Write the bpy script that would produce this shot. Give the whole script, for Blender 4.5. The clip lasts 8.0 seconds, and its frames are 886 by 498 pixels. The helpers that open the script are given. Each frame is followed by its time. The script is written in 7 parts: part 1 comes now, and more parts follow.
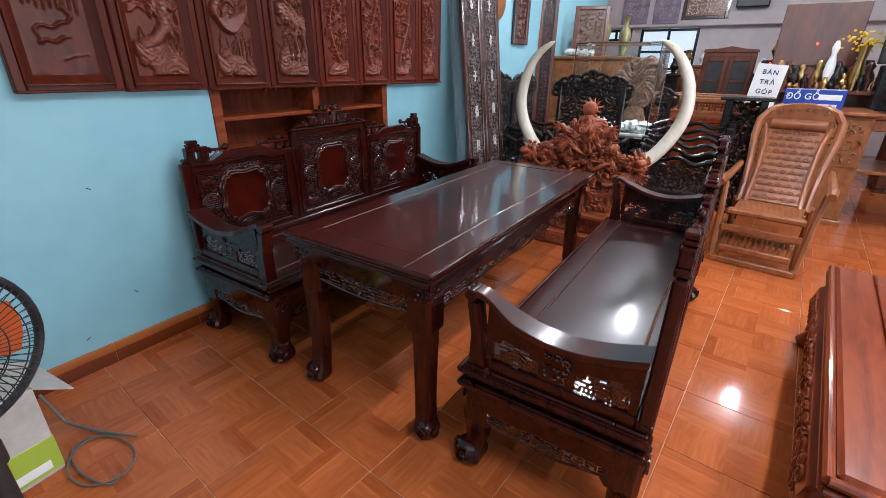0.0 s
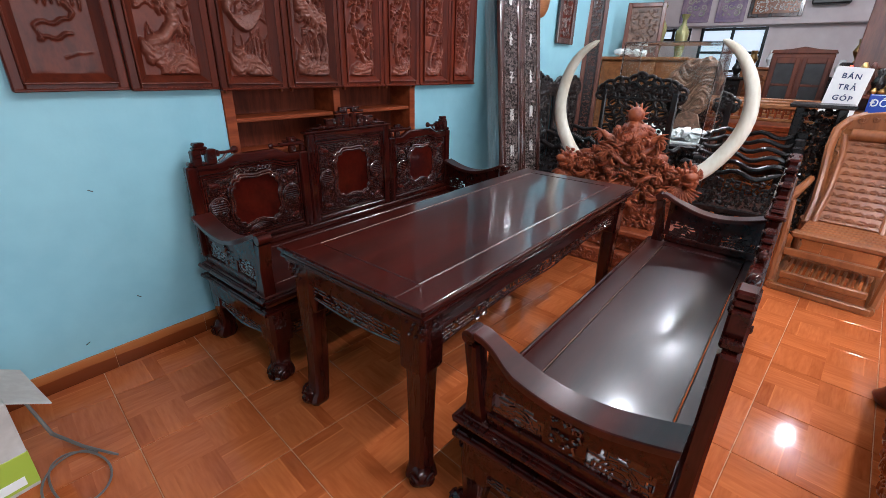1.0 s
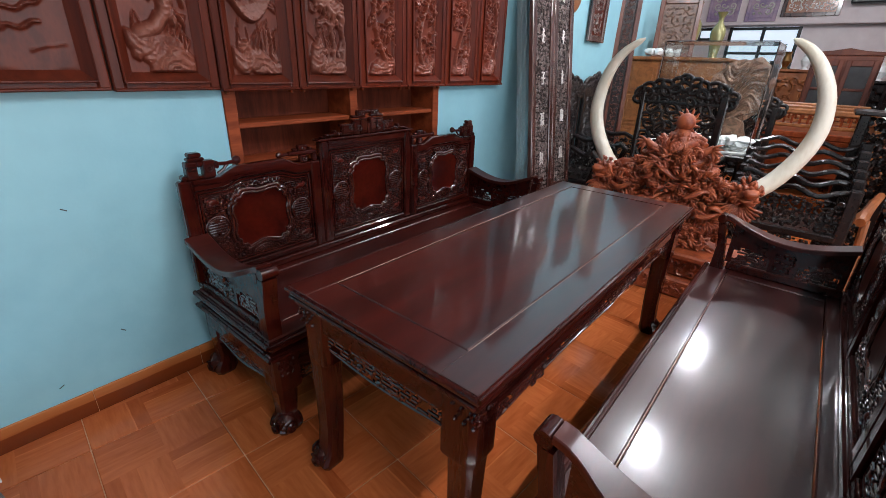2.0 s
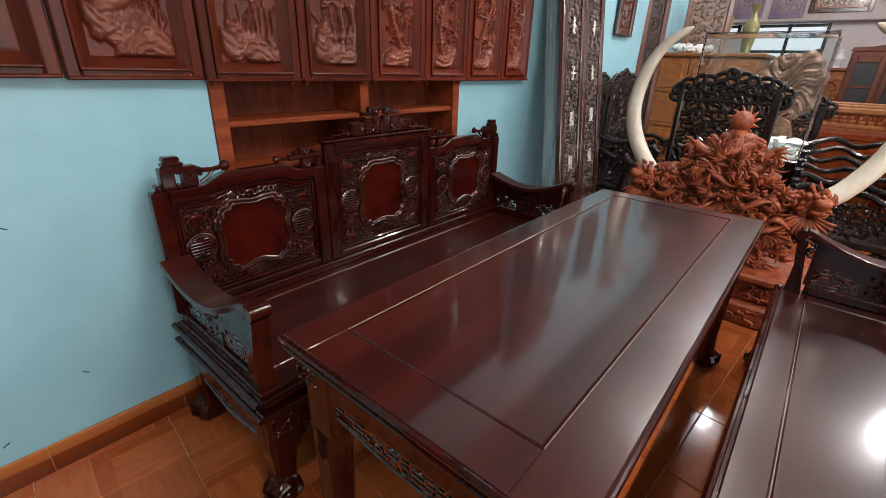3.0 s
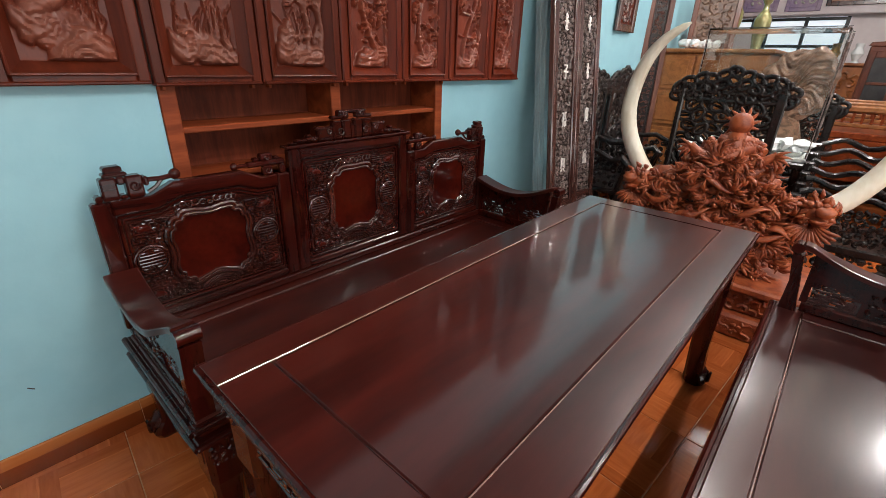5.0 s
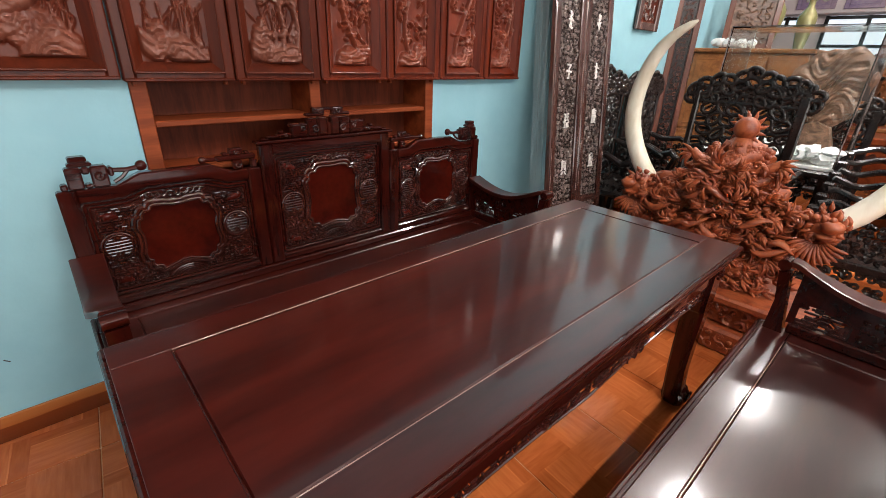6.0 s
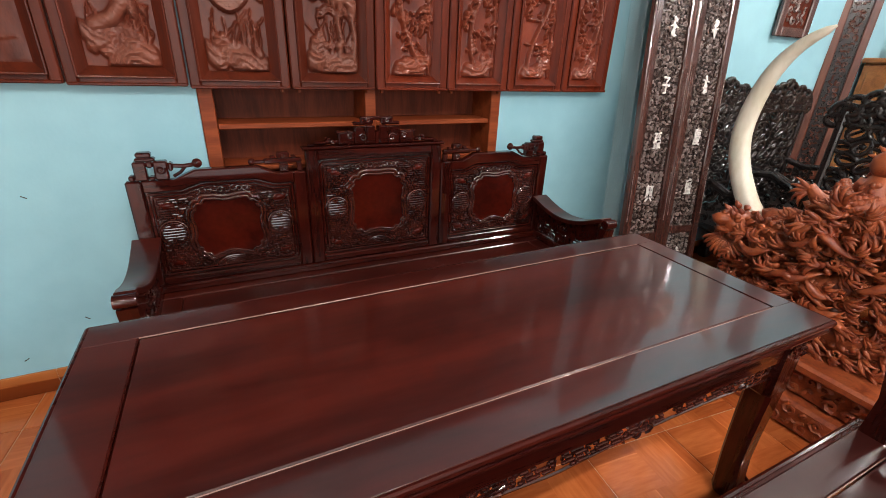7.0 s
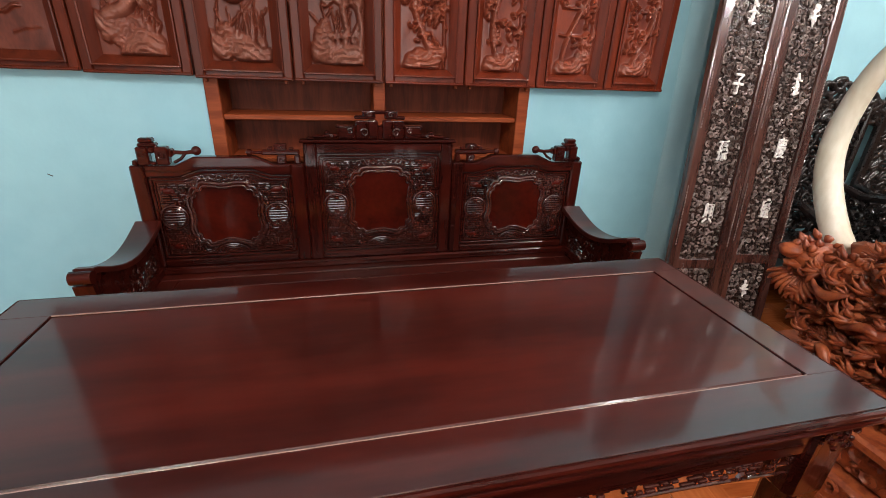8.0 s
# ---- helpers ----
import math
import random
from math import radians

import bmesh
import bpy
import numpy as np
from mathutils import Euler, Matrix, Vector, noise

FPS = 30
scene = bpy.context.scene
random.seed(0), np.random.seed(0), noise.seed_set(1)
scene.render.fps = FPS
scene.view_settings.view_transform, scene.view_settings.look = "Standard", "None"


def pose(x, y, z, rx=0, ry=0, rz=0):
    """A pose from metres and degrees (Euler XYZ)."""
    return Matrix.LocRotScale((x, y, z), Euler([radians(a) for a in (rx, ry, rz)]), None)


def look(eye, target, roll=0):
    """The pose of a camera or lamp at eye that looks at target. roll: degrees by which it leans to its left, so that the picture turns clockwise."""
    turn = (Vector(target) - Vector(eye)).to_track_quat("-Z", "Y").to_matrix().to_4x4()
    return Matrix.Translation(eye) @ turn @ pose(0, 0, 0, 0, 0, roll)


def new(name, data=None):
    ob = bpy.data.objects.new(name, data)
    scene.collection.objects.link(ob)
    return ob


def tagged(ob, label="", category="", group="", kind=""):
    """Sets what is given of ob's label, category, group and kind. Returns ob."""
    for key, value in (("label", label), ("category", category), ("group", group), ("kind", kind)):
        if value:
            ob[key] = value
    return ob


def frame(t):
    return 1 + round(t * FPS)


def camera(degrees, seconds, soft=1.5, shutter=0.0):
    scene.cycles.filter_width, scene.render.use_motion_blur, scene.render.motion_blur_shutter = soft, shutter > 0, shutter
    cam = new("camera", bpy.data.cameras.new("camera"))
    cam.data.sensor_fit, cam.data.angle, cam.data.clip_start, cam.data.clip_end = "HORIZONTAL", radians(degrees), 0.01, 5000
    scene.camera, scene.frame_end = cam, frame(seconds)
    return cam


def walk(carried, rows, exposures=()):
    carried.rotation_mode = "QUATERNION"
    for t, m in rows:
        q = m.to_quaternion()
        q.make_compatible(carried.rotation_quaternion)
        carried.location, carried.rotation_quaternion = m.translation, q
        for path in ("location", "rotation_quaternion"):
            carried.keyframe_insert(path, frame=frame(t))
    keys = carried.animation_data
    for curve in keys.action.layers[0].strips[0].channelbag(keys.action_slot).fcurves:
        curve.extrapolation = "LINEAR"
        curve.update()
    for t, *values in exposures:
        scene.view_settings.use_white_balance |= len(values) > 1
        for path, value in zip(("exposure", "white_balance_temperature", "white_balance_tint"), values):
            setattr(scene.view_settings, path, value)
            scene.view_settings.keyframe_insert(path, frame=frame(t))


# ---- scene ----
cam = camera(90.8, 8.0, soft=0.7)
PATH = [
    (0, (-1.293, -2.279, 1.355), (0.256, -1.277, 0.582), 1.0),
    (0.5, (-1.147, -2.26, 1.364), (0.36, -1.199, 0.588), 0.6),
    (1, (-1.044, -2.255, 1.36), (0.396, -1.104, 0.583), 1.4),
    (1.5, (-0.941, -2.116, 1.352), (0.482, -0.948, 0.57), 2.0),
    (1.7, (-0.913, -2.035, 1.373), (0.509, -0.87, 0.586), 2.1),
    (2.8, (-0.698, -1.74, 1.306), (0.72, -0.565, 0.525), 2.0),
    (3, (-0.667, -1.659, 1.301), (0.746, -0.476, 0.524), 2.0),
    (3.5, (-0.612, -1.52, 1.309), (0.784, -0.325, 0.521), 2.0),
    (4, (-0.575, -1.483, 1.301), (0.814, -0.28, 0.512), 1.9),
    (4.5, (-0.541, -1.59, 1.311), (0.839, -0.379, 0.517), 1.8),
    (5.8, (-0.302, -1.87, 1.344), (1.009, -0.595, 0.533), 2.3),
    (6, (-0.251, -1.912, 1.335), (0.995, -0.571, 0.53), 2.1),
    (6.5, (-0.127, -1.985, 1.352), (0.945, -0.5, 0.55), 2.4),
    (7, (0.102, -2.021, 1.366), (0.922, -0.382, 0.564), 2.5),
    (7.5, (0.29, -2.013, 1.345), (0.962, -0.306, 0.547), 2.8),
    (8, (0.526, -2.008, 1.323), (0.968, -0.226, 0.529), 2.5),
]
walk(cam, [(t, look(eye, target, roll)) for t, eye, target, roll in PATH], exposures=[(0, 0.10, 6200, 13.5), (1.5, 0.12, 6200, 13.5), (3.0, 0.18, 7150, 15.5), (3.5, 0.20, 7100, 14.5), (4.5, 0.18, 7200, 14.5), (6, 0.39, 7350, 15), (7, 0.44, 7350, 15), (8, 0.42, 7350, 15)])

# ==== build ====
# ---- light ----
world = bpy.data.worlds.new("sky")
scene.world = world
world.use_nodes = True
wn = world.node_tree
sky = wn.nodes.new("ShaderNodeTexSky")
sky.sky_type, sky.sun_disc = "NISHITA", False
sky.sun_elevation, sky.sun_rotation = radians(40), radians(120)
wn.links.new(sky.outputs[0], wn.nodes["Background"].inputs[0])
wn.nodes["Background"].inputs[1].default_value = 0.08


def lamp(name, kind, m, energy, color, size, size_y=None):
    data = bpy.data.lights.new(name, kind)
    data.energy, data.color = energy, color
    if kind == "AREA":
        data.shape, data.size, data.size_y = "RECTANGLE", size, size_y or size
    else:
        data.shadow_soft_size = size
    ob = new(name, data)
    ob.matrix_world = m
    return ob


CEIL = 3.35
# the first three stand where reflections place them; the fourth is added fill
BULBS = [(3.2, -1.45), (5.45, -1.45), (5.4, -3.1), (3.1, -3.8)]
for (bx, by), watts in zip(BULBS, (88, 66, 66, 84)):
    lamp("bulb_light", "POINT", pose(bx, by, CEIL - 0.20), watts, (0.93, 0.96, 1.0), 0.06)
# fluorescent tubes added under the ceiling, out of view, as fill and for highlights
TUBES = [(0.7, -2.9, 3.27), (-1.1, -3.7, 3.27), (0.7, -5.2, 3.27)]
for (tx, ty, tz), watts in zip(TUBES, (68, 58, 30)):
    lamp("tube_light", "AREA", look((tx, ty, tz - 0.035), (tx, ty + 0.001, 0)), watts, (0.93, 0.97, 1.0), 1.2, 0.05)
# daylight of the inferred shop front; the second lamp is an added, unseen fill
lamp("shopfront_daylight", "AREA", look((0.0, -7.6, 1.5), (0.0, 0, 1.0)), 125, (0.88, 0.95, 1.0), 4.4, 2.4)
lamp("side_door_daylight", "AREA", look((-3.9, -3.2, 1.6), (0, -2.6, 0.9)), 16, (0.86, 0.94, 1.0), 2.2, 2.2)


# ---- materials ----
def mat(name, base, rough=0.5, metal=0.0, coat=0.0, coat_rough=0.1, specular=0.5):
    m = bpy.data.materials.new(name)
    m.use_nodes = True
    p = m.node_tree.nodes["Principled BSDF"]
    p.inputs["Base Color"].default_value = (*base, 1)
    p.inputs["Roughness"].default_value = rough
    p.inputs["Metallic"].default_value = metal
    p.inputs["Coat Weight"].default_value = coat
    p.inputs["Coat Roughness"].default_value = coat_rough
    p.inputs["Specular IOR Level"].default_value = specular
    return m


def mix_nodes(m, c1, c2, scale, detail=6.0, stretch=(1, 1, 1), coords="Object", rough=None, bump=0.0, bump_scale=None, lo=0.35, hi=0.65, distort=0.0, vary=0.0):
    """Two colours mixed by stretched noise, with a second finer noise, gloss variation and bump."""
    t = m.node_tree
    n, l = t.nodes, t.links
    p = n["Principled BSDF"]
    tc, mp = n.new("ShaderNodeTexCoord"), n.new("ShaderNodeMapping")
    mp.inputs["Scale"].default_value = stretch
    l.new(tc.outputs[coords], mp.inputs[0])
    src = mp.outputs[0]
    if vary:
        oi, ad = n.new("ShaderNodeObjectInfo"), n.new("ShaderNodeVectorMath")
        ad.operation = "ADD"
        sc = n.new("ShaderNodeMath")
        sc.operation, sc.inputs[1].default_value = "MULTIPLY", 37.0
        l.new(oi.outputs["Random"], sc.inputs[0])
        l.new(src, ad.inputs[0])
        l.new(sc.outputs[0], ad.inputs[1])
        src = ad.outputs[0]
    a, b = n.new("ShaderNodeTexNoise"), n.new("ShaderNodeTexNoise")
    a.inputs["Scale"].default_value, a.inputs["Detail"].default_value, a.inputs["Distortion"].default_value = scale, detail, distort
    b.inputs["Scale"].default_value, b.inputs["Detail"].default_value = scale * 7, 3
    l.new(src, a.inputs[0])
    l.new(src, b.inputs[0])
    add = n.new("ShaderNodeMath")
    add.operation, add.inputs[1].default_value = "MULTIPLY_ADD", 0.35
    l.new(b.outputs[0], add.inputs[0])
    l.new(a.outputs[0], add.inputs[2])
    ramp = n.new("ShaderNodeValToRGB")
    ramp.color_ramp.elements[0].position, ramp.color_ramp.elements[1].position = lo + 0.17, hi + 0.17
    ramp.color_ramp.elements[0].color, ramp.color_ramp.elements[1].color = (*c1, 1), (*c2, 1)
    l.new(add.outputs[0], ramp.inputs[0])
    col = ramp.outputs[0]
    if vary:
        hsv, mr = n.new("ShaderNodeHueSaturation"), n.new("ShaderNodeMapRange")
        mr.inputs["To Min"].default_value, mr.inputs["To Max"].default_value = 1 - vary, 1 + vary
        l.new(oi.outputs["Random"], mr.inputs[0])
        l.new(mr.outputs[0], hsv.inputs["Value"])
        l.new(col, hsv.inputs["Color"])
        col = hsv.outputs[0]
    l.new(col, p.inputs["Base Color"])
    if rough:
        r = n.new("ShaderNodeMapRange")
        r.inputs["To Min"].default_value, r.inputs["To Max"].default_value = rough
        l.new(b.outputs[0], r.inputs[0])
        l.new(r.outputs[0], p.inputs["Roughness"])
    if bump:
        bn, bb = n.new("ShaderNodeTexNoise"), n.new("ShaderNodeBump")
        bn.inputs["Scale"].default_value, bn.inputs["Detail"].default_value = bump_scale or scale * 4, 4
        bb.inputs["Strength"].default_value, bb.inputs["Distance"].default_value = bump, 0.004
        l.new(src, bn.inputs[0])
        l.new(bn.outputs[0], bb.inputs["Height"])
        l.new(bb.outputs[0], p.inputs["Normal"])
    return m


def wood(name, c1, c2, rough=(0.18, 0.3), grain=(1.2, 14, 14), coat=0.0, bump=0.05, vary=0.0, scale=2.2, coat_rough=0.1, specular=0.5):
    return mix_nodes(mat(name, c1, 0.3, 0, coat, coat_rough, specular), c1, c2, scale, 8, grain, "Object", rough, bump, 9, distort=0.6, vary=vary)


M_ROSE = wood("rosewood_lacquered", (0.016, 0.0020, 0.0014), (0.042, 0.0046, 0.0026), (0.28, 0.38), coat=0.85, coat_rough=0.045, specular=0.04)
M_ROSE_V = wood("rosewood_upright", (0.015, 0.0020, 0.0014), (0.038, 0.0042, 0.0025), (0.28, 0.38), (10, 10, 1.2), coat=0.85, coat_rough=0.05, specular=0.04)
M_RED = wood("rosewood_burl_red", (0.024, 0.0020, 0.0011), (0.060, 0.0047, 0.0020), (0.25, 0.35), (3, 3, 3), coat=0.3, specular=0.1)
M_TOP = wood("rosewood_table_top", (0.023, 0.0027, 0.0019), (0.053, 0.0064, 0.0040), (0.26, 0.34), (0.5, 3, 3), coat=0.9, bump=0.01, coat_rough=0.085, specular=0.30)
M_SEAT = wood("rosewood_seat_top", (0.020, 0.0036, 0.0030), (0.040, 0.0068, 0.0050), (0.28, 0.36), (0.5, 3, 3), coat=0.95, bump=0.01, coat_rough=0.12, specular=0.23)
M_SEATRED = wood("rosewood_red_seat", (0.024, 0.0030, 0.0020), (0.056, 0.0070, 0.0040), (0.30, 0.40), (0.5, 3, 3), coat=0.6, bump=0.01, coat_rough=0.17, specular=0.2)
# paler than the wood: the beads' highlight is painted into the colour
M_BEADGLINT = mat("bead_painted_glint", (0.25, 0.145, 0.12), 0.20, 0, 0.6)
M_CARVE = wood("rosewood_carving", (0.014, 0.0029, 0.0021), (0.055, 0.0098, 0.0062), (0.16, 0.26), (8, 8, 8), coat=1.0, coat_rough=0.08, specular=0.5, bump=0.02)
M_PANEL = wood("panel_frame_wood", (0.056, 0.0086, 0.0037), (0.098, 0.0158, 0.0062), (0.32, 0.45), (9, 9, 0.9), vary=0.12, specular=0.12, coat=0.14, coat_rough=0.2)
M_PANELRED = wood("narrow_panel_frame_wood", (0.080, 0.0105, 0.0042), (0.150, 0.0215, 0.0078), (0.30, 0.42), (9, 9, 0.9), vary=0.12, specular=0.15, coat=0.2, coat_rough=0.18)
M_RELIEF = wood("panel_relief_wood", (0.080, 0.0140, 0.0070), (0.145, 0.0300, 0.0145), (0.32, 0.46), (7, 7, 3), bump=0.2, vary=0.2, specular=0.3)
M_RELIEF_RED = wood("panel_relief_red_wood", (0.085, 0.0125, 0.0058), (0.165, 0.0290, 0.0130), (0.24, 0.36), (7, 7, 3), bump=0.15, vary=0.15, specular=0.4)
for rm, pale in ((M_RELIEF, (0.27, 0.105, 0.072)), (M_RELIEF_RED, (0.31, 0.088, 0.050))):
    # the colour is mixed paler the further the carving stands out
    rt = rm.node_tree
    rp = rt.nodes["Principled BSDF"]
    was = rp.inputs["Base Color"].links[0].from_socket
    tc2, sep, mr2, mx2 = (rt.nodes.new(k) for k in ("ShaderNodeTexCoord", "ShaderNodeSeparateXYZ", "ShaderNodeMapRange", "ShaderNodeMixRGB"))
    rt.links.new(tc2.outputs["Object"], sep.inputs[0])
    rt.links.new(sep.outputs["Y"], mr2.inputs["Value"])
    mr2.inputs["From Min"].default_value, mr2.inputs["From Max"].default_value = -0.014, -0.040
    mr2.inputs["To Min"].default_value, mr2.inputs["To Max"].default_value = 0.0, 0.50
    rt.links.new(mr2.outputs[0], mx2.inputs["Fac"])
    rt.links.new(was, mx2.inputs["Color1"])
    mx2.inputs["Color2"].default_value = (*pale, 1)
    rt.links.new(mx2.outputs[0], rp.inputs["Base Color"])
M_SHELF = wood("shelf_wood", (0.17, 0.030, 0.0085), (0.28, 0.058, 0.018), (0.4, 0.55), (1.2, 9, 9), vary=0.1, specular=0.2)
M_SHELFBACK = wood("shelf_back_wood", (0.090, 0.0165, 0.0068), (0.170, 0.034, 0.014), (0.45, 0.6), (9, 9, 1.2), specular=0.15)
M_BLACK = wood("ebony_carving", (0.004, 0.003, 0.0035), (0.014, 0.009, 0.008), (0.22, 0.36), (6, 6, 6), coat=0.3, specular=0.35)
M_BOARD = wood("inlay_board_wood", (0.038, 0.012, 0.009), (0.088, 0.034, 0.026), (0.16, 0.28), (10, 10, 1.0), coat=0.7)
M_BOARDDK = wood("inlay_ground_wood", (0.012, 0.007, 0.006), (0.04, 0.02, 0.016), (0.2, 0.35), (8, 8, 8))
M_PEARL = mix_nodes(mat("mother_of_pearl", (0.8, 0.76, 0.74), 0.25, 0, 0.3), (0.62, 0.56, 0.56), (0.85, 0.83, 0.78), 60, 3)
M_PEARLGREY = mix_nodes(mat("inlay_grey_shell", (0.2, 0.16, 0.15), 0.3), (0.035, 0.02, 0.016), (0.24, 0.18, 0.165), 28, 4)
M_DRAGON = wood("carved_orange_wood", (0.17, 0.027, 0.0085), (0.36, 0.082, 0.026), (0.40, 0.55), (5, 5, 5), coat=0.06, bump=0.25, scale=4.0)
M_ORANGE = wood("orange_lacquered_wood", (0.140, 0.0215, 0.0050), (0.240, 0.047, 0.0125), (0.3, 0.4), (1, 9, 9), coat=0.6, coat_rough=0.07, specular=0.15)
M_TEAK = wood("brown_chair_wood", (0.19, 0.056, 0.017), (0.33, 0.108, 0.036), (0.26, 0.38), (4, 4, 1), coat=0.3)
M_YELLOW = wood("yellow_cabinet_wood", (0.19, 0.062, 0.017), (0.31, 0.112, 0.034), (0.3, 0.45), (1, 8, 8))
M_REDCAB = wood("red_cabinet_wood", (0.062, 0.014, 0.0075), (0.125, 0.031, 0.014), (0.25, 0.4), (6, 6, 1))
M_IVORY = mix_nodes(mat("ivory_tusk", (0.72, 0.66, 0.52), 0.3, 0, 0.2), (0.62, 0.55, 0.42), (0.76, 0.71, 0.60), 3, 5, (3, 3, 1), "Object", (0.25, 0.38))
M_WALL = mix_nodes(mat("turquoise_wall_paint", (0.23, 0.48, 0.57), 0.55), (0.225, 0.455, 0.53), (0.275, 0.53, 0.595), 1.3, 7, (1, 1, 1), "Object", (0.42, 0.6), 0.12, 60)
M_WHITEWALL = mix_nodes(mat("pinkish_wall_paint", (0.7, 0.62, 0.64), 0.6), (0.60, 0.50, 0.50), (0.72, 0.63, 0.62), 1.1, 6, (1, 1, 1), "Object", (0.5, 0.7), 0.1, 50)
M_CEIL = mix_nodes(mat("ceiling_paint", (0.5, 0.5, 0.5), 0.8), (0.42, 0.42, 0.42), (0.5, 0.5, 0.49), 1, 5)
M_GROUT = mix_nodes(mat("grout", (0.5, 0.28, 0.16), 0.8), (0.45, 0.20, 0.09), (0.62, 0.34, 0.19), 12, 5)
M_WHITE = mix_nodes(mat("white_plastic", (0.8, 0.8, 0.78), 0.4), (0.72, 0.73, 0.73), (0.82, 0.82, 0.8), 4, 4)
M_BLUE = mat("blue_sign_paint", (0.012, 0.05, 0.33), 0.4)
M_INK = mat("dark_blue_lettering", (0.03, 0.05, 0.12), 0.5)
M_BLKPLASTIC = mix_nodes(mat("black_plastic", (0.02, 0.02, 0.022), 0.4), (0.014, 0.014, 0.015), (0.03, 0.03, 0.032), 9, 3)
M_FANBLADE = mat("orange_fan_blade", (0.55, 0.10, 0.02), 0.3)
M_CARD = mix_nodes(mat("carton_board", (0.62, 0.58, 0.52), 0.7), (0.42, 0.38, 0.34), (0.54, 0.51, 0.47), 5, 5)
M_LIME = mat("lime_green_print", (0.36, 0.46, 0.05), 0.5)
M_CABLE = mat("grey_cable", (0.13, 0.11, 0.10), 0.5)
M_GOLD = mat("brass", (0.55, 0.34, 0.13), 0.28, 1.0)
M_GLOWRED = mat("red_altar_lamp", (0.9, 0.05, 0.03), 0.3)
M_GLOWRED.node_tree.nodes["Principled BSDF"].inputs["Emission Color"].default_value = (1, 0.06, 0.03, 1)
M_GLOWRED.node_tree.nodes["Principled BSDF"].inputs["Emission Strength"].default_value = 4
M_BULB = mat("frosted_lamp_glass", (0.9, 0.9, 0.88), 0.3)
M_BULB.node_tree.nodes["Principled BSDF"].inputs["Emission Color"].default_value = (1, 0.95, 0.88, 1)
M_BULB.node_tree.nodes["Principled BSDF"].inputs["Emission Strength"].default_value = 6
M_SKYGLOW = mat("bright_outdoors", (0.6, 0.7, 0.8), 0.8)
M_SKYGLOW.node_tree.nodes["Principled BSDF"].inputs["Emission Color"].default_value = (0.75, 0.88, 1, 1)
M_SKYGLOW.node_tree.nodes["Principled BSDF"].inputs["Emission Strength"].default_value = 0.6
M_PURPLE = mix_nodes(mat("mauve_print", (0.3, 0.2, 0.32), 0.5), (0.22, 0.15, 0.27), (0.42, 0.30, 0.36), 5, 5)
M_BURL = mix_nodes(mat("burl_root_wood", (0.2, 0.11, 0.07), 0.5), (0.055, 0.024, 0.013), (0.185, 0.095, 0.058), 11, 9, (1, 1, 1.6), "Object", (0.3, 0.5), 1.0, 26, distort=1.2)
M_FLOWER = mat("yellow_petals", (0.75, 0.5, 0.02), 0.6)
M_GREENGLASS = mat("green_gold_glaze", (0.27, 0.25, 0.11), 0.16, 0.35, 0.5)
M_GLASS = mat("clear_glass", (0.92, 0.96, 0.95), 0.02)
M_GLASS.node_tree.nodes["Principled BSDF"].inputs["Transmission Weight"].default_value = 1.0
M_GLASS.node_tree.nodes["Principled BSDF"].inputs["IOR"].default_value = 1.35


